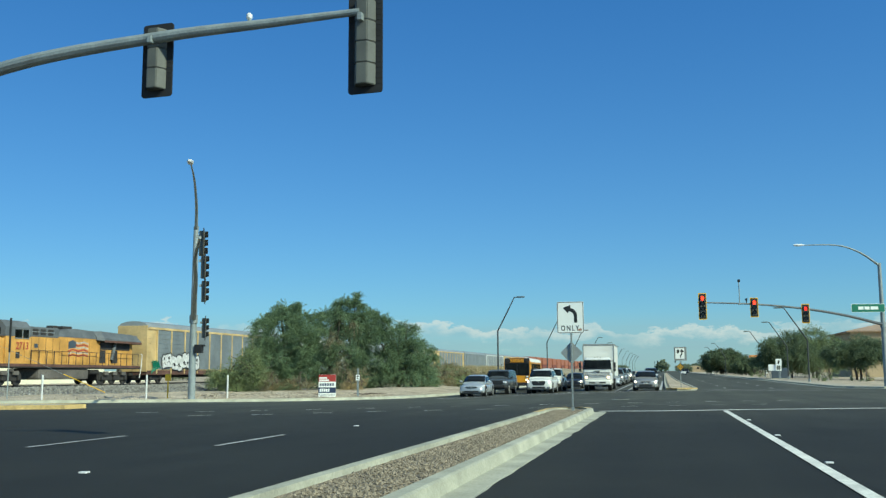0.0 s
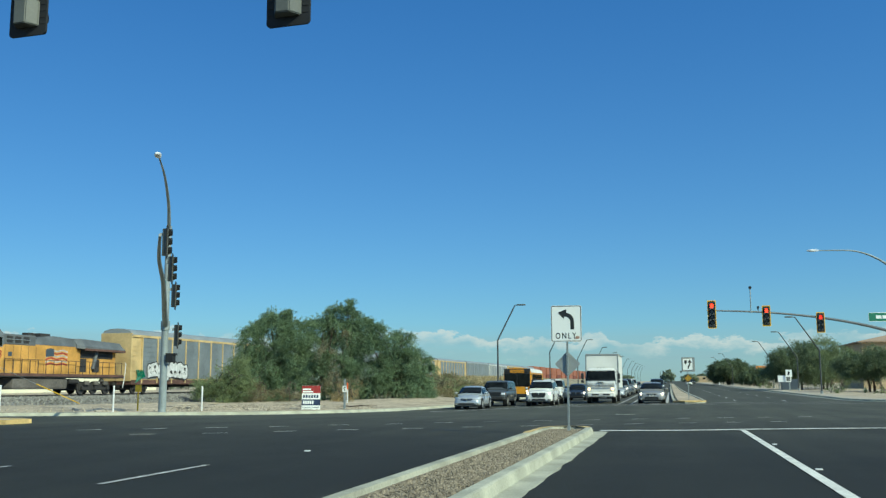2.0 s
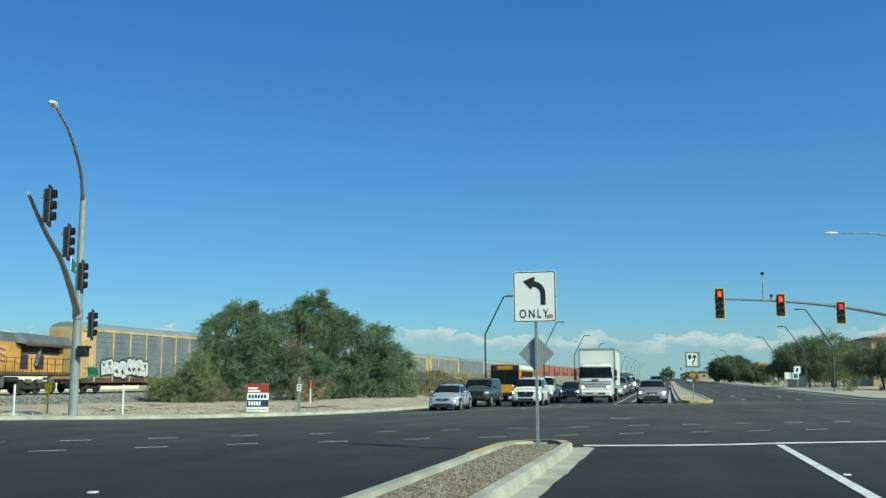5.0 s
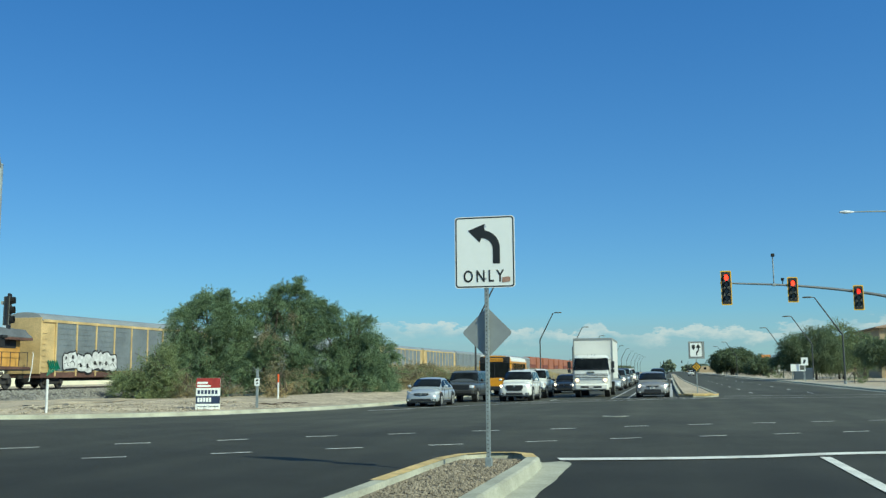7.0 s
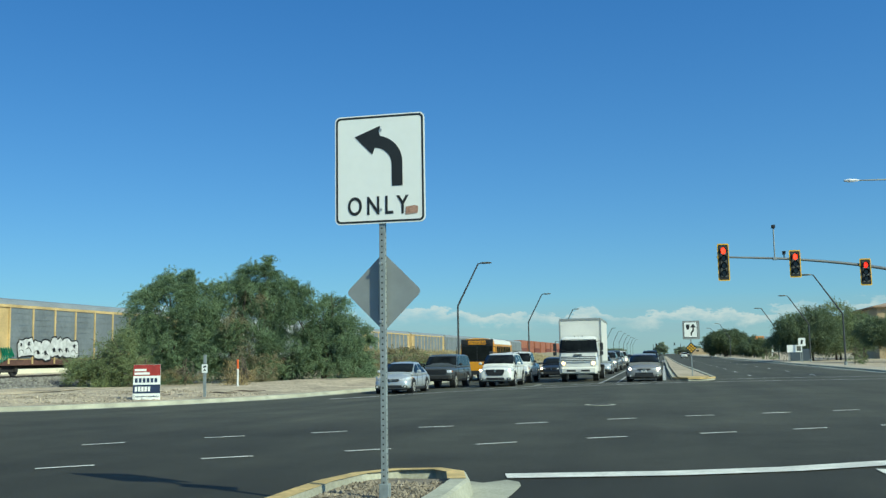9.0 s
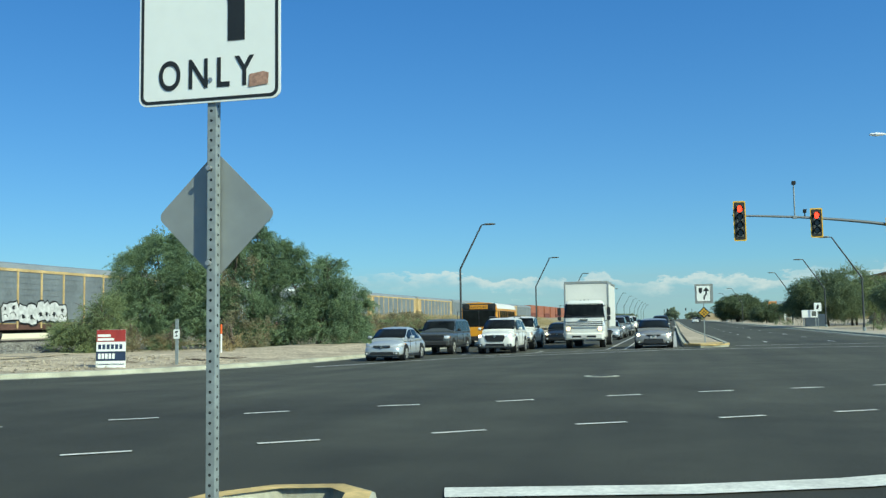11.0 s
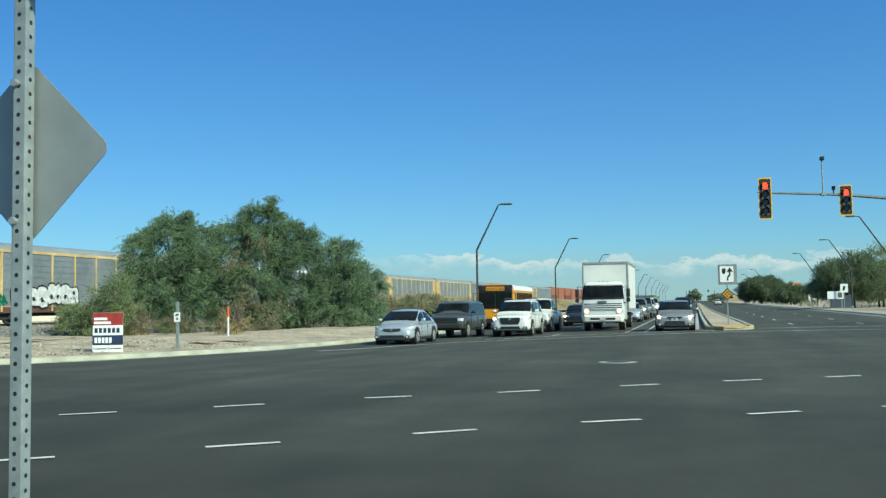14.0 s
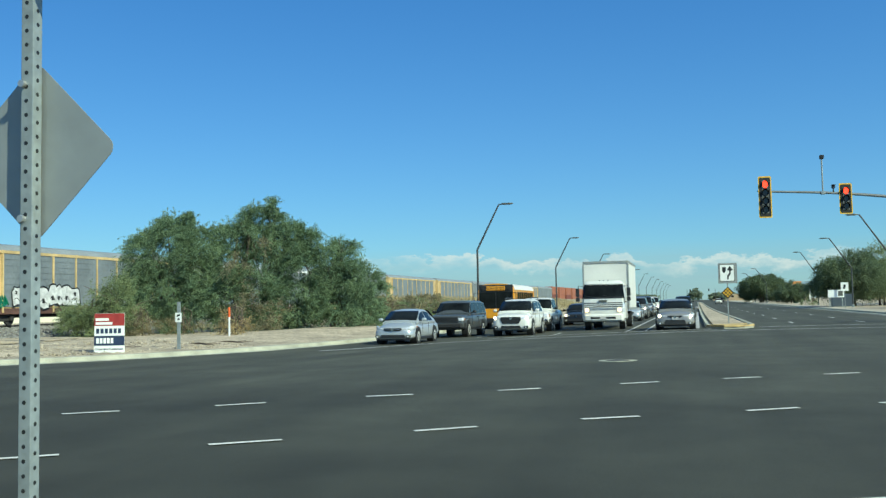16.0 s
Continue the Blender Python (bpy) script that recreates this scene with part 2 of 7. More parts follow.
SIGNBLACK = shade("black_sign_ink", (0.018, 0.02, 0.02), 0.5, amount=0.1, stain=0.1)
SIGNYELLOW = shade("yellow_sign_sheeting", (0.75, 0.42, 0.03), 0.5, amount=0.05, stain=0.08)
SIGNGREEN = shade("green_sign_sheeting", (0.005, 0.16, 0.09), 0.5, amount=0.05, stain=0.08)
STICKER = shade("faded_sticker", (0.42, 0.24, 0.17), 0.7, fine=60, amount=0.35, stain=0.3)
BLACKPLATE = shade("black_signal_plate", (0.014, 0.015, 0.016), 0.75, amount=0.15, stain=0.2)
HOUSING = shade("signal_housing_grey", (0.11, 0.115, 0.1), 0.5, amount=0.1, stain=0.15)
VISOR = shade("signal_visor", (0.02, 0.021, 0.022), 0.85, amount=0.15, stain=0.15)
LENS_OFF = shade("unlit_lens", (0.01, 0.01, 0.01), 0.2, amount=0.1)
LENS_RED = glow("lit_red_lens", (1.0, 0.045, 0.02), 2.6)
LENS_RED_DEEP = glow("lit_red_arrow_lens", (1.0, 0.03, 0.015), 1.4)
HEADLAMP = glow("lit_headlamp", (1.0, 0.86, 0.62), 5.0)
HEADLAMP_WARM = glow("lit_warm_headlamp", (1.0, 0.72, 0.38), 3.5)
LAMP_WHITE = shade("lamp_glass", (0.75, 0.76, 0.76), 0.3, amount=0.05)
LENS_CLEAR = shade("clear_lamp_lens", (0.72, 0.73, 0.73), 0.12, metal=0.25, amount=0.08)
LENS_AMBER = shade("amber_lamp_lens", (0.6, 0.2, 0.02), 0.2, amount=0.05)
BARK = shade("bark", (0.13, 0.1, 0.075), 0.9, fine=18, coarse=3, amount=0.35, stain=0.3, bump=0.6, bump_scale=20)
LEAF_MESQUITE = leafy("mesquite_leaf", (0.18, 0.258, 0.145))
LEAF_OLIVE = leafy("olive_leaf", (0.215, 0.265, 0.13))
LEAF_DARK = leafy("dark_leaf", (0.145, 0.19, 0.105))
LEAF_DRY = leafy("dry_leaf", (0.235, 0.215, 0.135))
LEAF_SCRUB = leafy("scrub_leaf", (0.27, 0.23, 0.13))
LEAF_STRAW = leafy("straw_leaf", (0.4, 0.31, 0.16))
GLASS_CAR = shade("tinted_car_glass", (0.01, 0.012, 0.012), 0.08, amount=0.3, coarse=1.5, stain=0.5, specular=0.12)
RUBBER = shade("tyre_rubber", (0.02, 0.02, 0.02), 0.8, amount=0.2, stain=0.2)
RIM = shade("alloy_rim", (0.62, 0.62, 0.6), 0.35, metal=0.4, amount=0.06)
CHROME = shade("chrome", (0.6, 0.6, 0.6), 0.15, metal=1.0, amount=0.05)
DARKTRIM = shade("black_plastic_trim", (0.02, 0.021, 0.022), 0.55, amount=0.15)
PLATE = shade("licence_plate", (0.55, 0.53, 0.5), 0.5, amount=0.05)


def paint(name, color, metal=0.0):
    return shade(name, color, 0.32, metal=metal, fine=90, coarse=1.2, amount=0.04, stain=0.08, coat=0.45)


CAR_SILVER = paint("silver_car_paint", (0.5, 0.525, 0.53), 0.4)
CAR_GREY = paint("charcoal_car_paint", (0.085, 0.092, 0.09), 0.3)
CAR_WHITE = paint("white_car_paint", (0.74, 0.73, 0.67))
CAR_BLACK = paint("black_car_paint", (0.015, 0.017, 0.02), 0.2)
CAR_TAUPE = paint("grey_beige_car_paint", (0.31, 0.295, 0.27), 0.35)
CAR_BLUE = paint("slate_blue_car_paint", (0.09, 0.115, 0.14), 0.3)
CAR_MID = paint("mid_grey_car_paint", (0.22, 0.225, 0.215), 0.3)
BUS_YELLOW = paint("school_bus_yellow", (0.72, 0.3, 0.015))
TRUCK_BOX = shade("white_box_panel", (0.7, 0.69, 0.63), 0.5, fine=12, coarse=0.9, amount=0.02, stain=0.04)
TRAIN_YELLOW = shade("weathered_train_yellow", (0.6, 0.31, 0.075), 0.6, fine=9, coarse=0.7, amount=0.12, stain=0.25)
TRAIN_CREAM = shade("faded_rack_yellow", (0.58, 0.41, 0.19), 0.65, fine=9, coarse=0.6, amount=0.12, stain=0.22)
TRAIN_GREY = shade("locomotive_grey", (0.12, 0.13, 0.135), 0.65, fine=10, coarse=0.8, amount=0.15, stain=0.25)
TRAIN_DARK = shade("sooty_underframe", (0.035, 0.032, 0.03), 0.8, fine=8, coarse=0.8, amount=0.3, stain=0.3)
RACK_PANEL = shade("galvanised_rack_panel", (0.22, 0.245, 0.25), 0.55, metal=0.25, fine=5, coarse=0.5, amount=0.1, stain=0.15)
RACK_WHITE = shade("white_rack_paint", (0.6, 0.61, 0.58), 0.55, fine=6, coarse=0.5, amount=0.1, stain=0.18)
RACK_ROOF = shade("rack_roof_steel", (0.29, 0.31, 0.305), 0.5, metal=0.2, fine=5, coarse=0.5, amount=0.08, stain=0.12)
RUST_RED = shade("boxcar_oxide_red", (0.2, 0.055, 0.035), 0.7, fine=7, coarse=0.6, amount=0.15, stain=0.25)
CONTAINER_ORANGE = shade("container_orange", (0.36, 0.12, 0.06), 0.6, fine=7, coarse=0.6, amount=0.12, stain=0.2)
GRAFFITI_BLACK = shade("graffiti_black", (0.015, 0.015, 0.015), 0.6, amount=0.2)
GRAFFITI_WHITE = shade("graffiti_white", (0.6, 0.6, 0.58), 0.6, amount=0.15)
GRAFFITI_RED = shade("faded_graffiti_red", (0.4, 0.06, 0.04), 0.6, amount=0.2)
STUCCO_CREAM = shade("cream_stucco", (0.72, 0.68, 0.52), 0.9, fine=6, coarse=0.15, amount=0.04, stain=0.08)
STUCCO_TAN = shade("tan_stucco", (0.45, 0.34, 0.21), 0.9, fine=4, coarse=0.2, amount=0.08, stain=0.12)
ROOF_TILE = shade("clay_roof", (0.26, 0.13, 0.09), 0.85, fine=5, coarse=0.4, amount=0.2, stain=0.2)
SIGN_RED = shade("red_campaign_print", (0.34, 0.035, 0.03), 0.6, amount=0.06)
SIGN_NAVY = shade("navy_campaign_print", (0.02, 0.04, 0.09), 0.6, amount=0.06)
ORANGE_MARK = shade("orange_marker_plastic", (0.75, 0.13, 0.03), 0.5, amount=0.06)
MARK_WHITE = shade("white_marker_plastic", (0.7, 0.7, 0.67), 0.55, amount=0.08, stain=0.12)
MARK_YELLOW = shade("yellow_marker_plastic", (0.75, 0.45, 0.03), 0.5, amount=0.06)
# distance haze is mixed into this leaf colour to pale it
LEAF_HAZED = leafy("hazed_far_leaf", (0.26, 0.31, 0.21))
TRAIN_RUST = shade("rusty_sill", (0.12, 0.06, 0.045), 0.8, fine=8, coarse=0.8, amount=0.3, stain=0.3)
TRAIN_TANK = shade("dusty_tank", (0.13, 0.115, 0.1), 0.8, fine=6, coarse=0.6, amount=0.25, stain=0.3)
FLAG_WHITE = shade("faded_flag_white", (0.5, 0.42, 0.36), 0.6, amount=0.2)
TAR = shade("crack_sealer", (0.016, 0.016, 0.015), 0.6, fine=30, amount=0.3, stain=0.3)
ROOF_TAN = shade("tan_roof_tile", (0.36, 0.25, 0.17), 0.85, fine=5, coarse=0.4, amount=0.2, stain=0.2)


# ---- building helpers ----
def gz(x, y):
    """Height of the road surface: it falls to the north-west corner and rises gently into the distance."""
    c = lambda v: min(1.0, max(0.0, v))
    return -0.25 * c((-x - 1) / 11) * c((y - 33) / 25) + 0.0055 * min(max(y - 75, 0), 1400)


def mesh_ob(name, bm, material, parent=None, smooth=False):
    me = bpy.data.meshes.new(name)
    bm.to_mesh(me)
    bm.free()
    me.materials.append(material)
    if smooth:
        for p in me.polygons:
            p.use_smooth = True
    ob = new(name, me)
    if parent is not None:
        ob.parent = parent
    return ob


def part(name, bm, material, parent, label="", smooth=False):
    ob = mesh_ob(name, bm, material, parent, smooth)
    if label:
        ob["label"] = label
    return ob


def thing(name, m, label, category, group="", kind=""):
    ob = new(name)
    ob.empty_display_size = 0.1
    ob.matrix_world = m
    return tagged(ob, label, category, group, kind)


def raw(name, verts, faces, material, parent=None):
    me = bpy.data.meshes.new(name)
    me.from_pydata(verts, [], faces)
    me.materials.append(material)
    ob = new(name, me)
    if parent is not None:
        ob.parent = parent
    return ob


def box(bm, x0, x1, y0, y1, z0, z1, bevel=0.0, m=None):
    mat = Matrix.LocRotScale(((x0 + x1) / 2, (y0 + y1) / 2, (z0 + z1) / 2), None, (abs(x1 - x0), abs(y1 - y0), abs(z1 - z0)))
    if m is not None:
        mat = m @ mat
    r = bmesh.ops.create_cube(bm, size=1, matrix=mat)
    if bevel:
        ed = list({e for v in r["verts"] for e in v.link_edges})
        bmesh.ops.bevel(bm, geom=ed, offset=bevel, segments=2, affect="EDGES", profile=0.6)
    return bm


def B(*a, **k):
    return box(bmesh.new(), *a, **k)


def tube(bm, pts, radii, seg=10):
    """A tapered round bar along points."""
    pts = [Vector(p) for p in pts]
    if not hasattr(radii, "__len__"):
        radii = [radii] * len(pts)
    rings = []
    up = None
    for i, p in enumerate(pts):
        d = (pts[min(i + 1, len(pts) - 1)] - pts[max(i - 1, 0)]).normalized()
        if up is None:
            up = d.orthogonal().normalized()
        up = (up - d * up.dot(d)).normalized()
        side = d.cross(up)
        rings.append([bm.verts.new(p + (up * math.cos(a) + side * math.sin(a)) * radii[i]) for a in
                      [2 * math.pi * k / seg for k in range(seg)]])
    for a, b in zip(rings, rings[1:]):
        for k in range(seg):
            bm.faces.new((a[k], a[(k + 1) % seg], b[(k + 1) % seg], b[k]))
    bm.faces.new(rings[0][::-1])
    bm.faces.new(rings[-1])
    return bm


def loft(bm, rings):
    vs = [[bm.verts.new(p) for p in r] for r in rings]
    n = len(vs[0])
    for a, b in zip(vs, vs[1:]):
        for k in range(n):
            bm.faces.new((a[k], a[(k + 1) % n], b[(k + 1) % n], b[k]))
    bm.faces.new(vs[0][::-1])
    bm.faces.new(vs[-1])
    bmesh.ops.recalc_face_normals(bm, faces=bm.faces)
    return bm


def slab(bm, poly, depth, m):
    """A flat plate of outline poly (x, z), with thickness along y, placed by m."""
    n = len(poly)
    f = [bm.verts.new(m @ Vector((x, 0, z))) for x, z in poly]
    b = [bm.verts.new(m @ Vector((x, depth, z))) for x, z in poly]
    fa = bm.faces.new(f)
    fb = bm.faces.new(b[::-1])
    fa.normal_update()
    fb.normal_update()
    for k in range(n):
        bm.faces.new((f[k], b[k], b[(k + 1) % n], f[(k + 1) % n]))
    bmesh.ops.triangulate(bm, faces=[fa, fb])
    bmesh.ops.recalc_face_normals(bm, faces=bm.faces)
    return bm


def rounded(w, h, r, seg=5):
    out = []
    for cx, cz, a0 in ((w / 2 - r, h / 2 - r, 0), (-w / 2 + r, h / 2 - r, 90), (-w / 2 + r, -h / 2 + r, 180), (w / 2 - r, -h / 2 + r, 270)):
        for k in range(seg + 1):
            a = radians(a0 + 90 * k / seg)
            out.append((cx + r * math.cos(a), cz + r * math.sin(a)))
    return out


def disc(bm, centre, axis, r, depth, seg=16, r2=None):
    c, d = Vector(centre), Vector(axis).normalized()
    return tube(bm, [c, c + d * depth], [r, r if r2 is None else r2], seg)


CUTS_X = [-15, -12, -9, -6, -3.5, -1]
CUTS_Y = [33, 36, 39, 42, 45, 48, 51, 54, 58, 75, 1475]


def sheet(name, poly, material, dz, kind="structure", label="", category="", parent=None, extra=None):
    """A ground sheet that follows the road's height."""
    bm = bmesh.new()
    f = bm.faces.new([bm.verts.new((x, y, 0)) for x, y in poly])
    f.normal_update()
    bmesh.ops.triangulate(bm, faces=[f])
    xs, ys = [p[0] for p in poly], [p[1] for p in poly]
    for x in CUTS_X:
        if min(xs) < x < max(xs):
            bmesh.ops.bisect_plane(bm, geom=bm.verts[:] + bm.edges[:] + bm.faces[:], plane_co=(x, 0, 0), plane_no=(1, 0, 0))
    for y in CUTS_Y:
        if min(ys) < y < max(ys):
            bmesh.ops.bisect_plane(bm, geom=bm.verts[:] + bm.edges[:] + bm.faces[:], plane_co=(0, y, 0), plane_no=(0, 1, 0))
    bmesh.ops.triangulate(bm, faces=bm.faces[:])
    for v in bm.verts:
        v.co.z = gz(v.co.x, v.co.y) + dz
    bmesh.ops.recalc_face_normals(bm, faces=bm.faces)
    if sum(fc.normal.z for fc in bm.faces) < 0:
        bmesh.ops.reverse_faces(bm, faces=bm.faces[:])
    ob = mesh_ob(name, bm, material, parent)
    return tagged(ob, label, category, "", kind) if kind or label else ob


def along(pts, step):
    """Even points along a polyline."""
    out = [Vector((*pts[0], 0))]
    for a, b in zip(pts, pts[1:]):
        a, b = Vector((*a, 0)), Vector((*b, 0))
        n = max(1, round((b - a).length / step))
        out += [a.lerp(b, k / n) for k in range(1, n + 1)]
    return out


def sweep(name, pts, profile, material, step=3.0, closed=False, parent=None):
    """A profile (offset to the right of the way, height) carried along a polyline on the ground."""
    p = along(pts, step)
    bm = bmesh.new()
    rings = []
    for i, c in enumerate(p):
        d = (p[min(i + 1, len(p) - 1)] - p[max(i - 1, 0)]).normalized()
        r = Vector((d.y, -d.x, 0))
        g = gz(c.x, c.y)
        rings.append([bm.verts.new(c + r * o + Vector((0, 0, g + h))) for o, h in profile])
    n = len(profile)
    for a, b in zip(rings, rings[1:]):
        for k in range(n):
            bm.faces.new((a[k], a[(k + 1) % n], b[(k + 1) % n], b[k]))
    bm.faces.new(rings[0])
    bm.faces.new(rings[-1][::-1])
    bmesh.ops.recalc_face_normals(bm, faces=bm.faces)
    return mesh_ob(name, bm, material, parent)


def stripe(parent, name, pts, width, material, dz=0.01):
    """A painted line."""
    p = along(pts, 2.5)
    bm = bmesh.new()
    rows = []
    for i, c in enumerate(p):
        d = (p[min(i + 1, len(p) - 1)] - p[max(i - 1, 0)]).normalized()
        r = Vector((d.y, -d.x, 0)) * width / 2
        rows.append([bm.verts.new((q.x, q.y, gz(q.x, q.y) + dz)) for q in (c - r, c + r)])
    for a, b in zip(rows, rows[1:]):
        bm.faces.new((a[0], a[1], b[1], b[0]))
    return mesh_ob(name, bm, material, parent)

# ---- ground, roads, kerbs ----
def far_ground():
    xs = [-3000, -1200, -500, -250, -120, -60, -40, -25, -15, -12, -9, -6, -3.5, -1, 15, 40, 80, 160, 400, 1200, 3000]
    ys = [-600, -100, 0, 33, 36, 39, 42, 45, 48, 51, 54, 58, 75, 140, 260, 500, 900, 1475, 4500]
    v = [(x, y, gz(x, y) - 0.05) for y in ys for x in xs]
    n = len(xs)
    f = [(j * n + i, j * n + i + 1, (j + 1) * n + i + 1, (j + 1) * n + i) for j in range(len(ys) - 1) for i in range(n - 1)]
    return tagged(raw("ground", v, f, DIRT), "bare tan desert ground reaching the horizon", "ground", "", "structure")


far_ground()
CURB_NW = [(-140, -12), (-60, 22), (-40, 33.5), (-32, 38.8), (-29.4, 40.5), (-26.8, 42.3), (-24, 44.2), (-21.1, 45.5), (-19.1, 47.5), (-17.8, 50.1), (-17.05, 52.7), (-16.4, 55.8), (-15.75, 59.8),
           (-15.15, 64.3), (-14.9, 70), (-14.7, 90), (-14.7, 420), (-14.7, 1300)]
CURB_NE = [(14.0, 1300), (14.0, 420), (14.0, 88), (14.2, 84), (15.0, 81), (16.8, 79), (19.6, 78.6), (30, 83), (80, 106), (180, 152)]
road_outline = CURB_NW + CURB_NE + [(180, 100), (80, 62), (30, 40), (17, 32), (13.2, 26), (13.2, -120), (-14.2, -120), (-14.2, 13.0), (-15.1, 15.4), (-18, 15.2), (-30, 9.4), (-140, -41)]
road = sheet("road", road_outline, ASPHALT, 0.0, label="dark grey asphalt road and skewed intersection", category="road")

CURB_PROFILE = [(0.45, -0.03), (0.45, 0.007), (0.03, 0.012), (0.0, 0.14), (-0.15, 0.15), (-0.16, -0.05)]
curb = sweep("curb", CURB_NW, CURB_PROFILE, CONCRETE)
tagged(curb, "pale concrete kerb and gutter round the corner", "kerb", "", "structure")
curb = sweep("curb", CURB_NE, CURB_PROFILE, CONCRETE)
tagged(curb, "pale concrete kerb and gutter beside the far lanes", "kerb", "", "structure")

# broad concrete apron and mounded dirt at the corner by the railway
strip = [Vector(q) for q in CURB_NW[5:14]]
side = []
for i, q in enumerate(strip):
    d = (strip[min(i + 1, len(strip) - 1)] - strip[max(i - 1, 0)]).normalized()
    side.append(Vector((-d.y, d.x)))
sheet("pavement", [tuple(q + n * 0.15) for q, n in zip(strip, side)] + [tuple(q + n * 1.15) for q, n in zip(strip, side)][::-1],
      SIDEWALK, 0.145, label="sandy concrete strip behind the kerb", category="pavement")


def mound():
    """The dirt verge: it climbs a little from the kerb to a low crest before the brush."""
    base = along(CURB_NW[1:-2], 0.7)
    offs = [0.15, 0.7, 1.4, 2.2, 3.2, 4.5, 6, 8, 11, 15, 20, 26, 31]
    rise = [0.135, 0.15, 0.17, 0.2, 0.26, 0.34, 0.4, 0.36, 0.28, 0.2, 0.15, 0.12, 0.1]
    v, n = [], len(offs)
    for i, c in enumerate(base):
        d = (base[min(i + 1, len(base) - 1)] - base[max(i - 1, 0)]).normalized()
        r = Vector((-d.y, d.x, 0))
        for o, h in zip(offs, rise):
            q = c + r * o
            w = noise.noise(Vector((q.x * 0.5, q.y * 0.5, 0))) * 0.09 + noise.noise(Vector((q.x * 1.6, q.y * 1.6, 3))) * 0.06
            k = 0.15 + 0.85 * min(1, max(0, (q.y - 44) / 12)) if h > 0.19 else 1
            v.append((q.x, q.y, gz(c.x, c.y) + h * k + (w * min(1, o / 2) if o > 0.5 else 0)))
    f = [(i * n + j, (i + 1) * n + j, (i + 1) * n + j + 1, i * n + j + 1) for i in range(len(base) - 1) for j in range(n - 1)]
    ob = raw("verge", v, f, DIRT)
    for p in ob.data.polygons:
        p.use_smooth = True
    return tagged(ob, "tan gravelly dirt verge rising behind the kerb", "verge", "", "structure")


mound()

# far-side verge and pavement
sheet("pavement", [(14.16, 420), (14.16, 88), (14.36, 84.1), (15.15, 81.2), (16.9, 79.2), (19.6, 78.8), (30, 83.2), (80, 106.2), (80, 110), (30, 86.2), (20.5, 81.4), (17.9, 82.2), (16.3, 86), (16.0, 420)],
      SIDEWALK, 0.145, label="pale concrete pavement along the far lanes", category="pavement")
sheet("verge", [(16.0, 420), (16.3, 86), (17.9, 82.2), (20.5, 81.4), (30, 86.2), (80, 110), (120, 200), (120, 420)], DIRT, 0.12, label="raked tan gravel landscaping behind the pavement", category="verge")


sheet("pavement", [(-14.2, -40), (-14.2, 13.0), (-15.1, 15.4), (-18, 15.2), (-30, 9.4), (-30, 6), (-18, 11.5), (-16.4, 10.5), (-16.4, -40)], SIDEWALK, 0.14, label="pale concrete pavement at the near corner", category="pavement")
sheet("verge", [(-14.2, -120), (-14.2, -40), (-16.4, -40), (-16.4, 10.5), (-18, 11.5), (-30, 6), (-30, 9.4), (-140, -41), (-140, -120)], DIRT, 0.13, label="bare tan dirt behind the near pavement", category="verge")

# near median: gravel between concrete kerbs
def median(name, x0, x1, y0, nose, label):
    """A kerbed median; nose is the outline of its rounded end, from the left kerb to the right one."""
    root = thing(name, Matrix(), label, "median", kind="structure")
    line = [(x0, y0)] + nose + [(x1, y0)]
    prof = [(-0.3, -0.03), (-0.3, 0.007), (-0.03, 0.013), (0.0, 0.14), (0.03, 0.155), (0.17, 0.155), (0.19, -0.05)]
    sweep("kerb", line, prof, CONCRETE, step=1.2, parent=root)
    return root


nose = [(-3.02, 27.0), (-3.0, 28.3), (-2.86, 28.95), (-2.56, 29.35), (-2.1, 29.45), (-1.82, 29.2), (-1.66, 28.6), (-1.62, 27.6)]
med = median("median", -3.04, -1.62, -60, nose, "gravel median with pale concrete kerbs and a worn yellow nose")
part("gravel_bed", B(-2.86, -1.8, -60, 29.05, -0.05, 0.09), MEDIAN_BED, med)
stripe(med, "yellow_paint", [(-2.95, 25.4), (-2.93, 27.0), (-2.91, 28.25), (-2.78, 28.88), (-2.51, 29.23), (-2.12, 29.32), (-1.9, 29.1), (-1.77, 28.55)], 0.17, PAINT_YELLOW, 0.159)
# concrete gutter apron on the near side of the median
tagged(sheet("gutter", [(-1.62, -60), (-1.29, -60)] + [(-1.29 + 0.045 * noise.noise(Vector((0, y * 0.9, 0))) + 0.03 * noise.noise(Vector((4, y * 3.1, 0))), y) for y in np.arange(0, 29, 0.4)] + [(-1.3, 29.3), (-1.36, 29.6), (-1.5, 29.75), (-1.78, 29.4), (-1.63, 28.6)], CONCRETE, 0.004), "pale concrete gutter strip beside the median", "gutter", "", "structure")


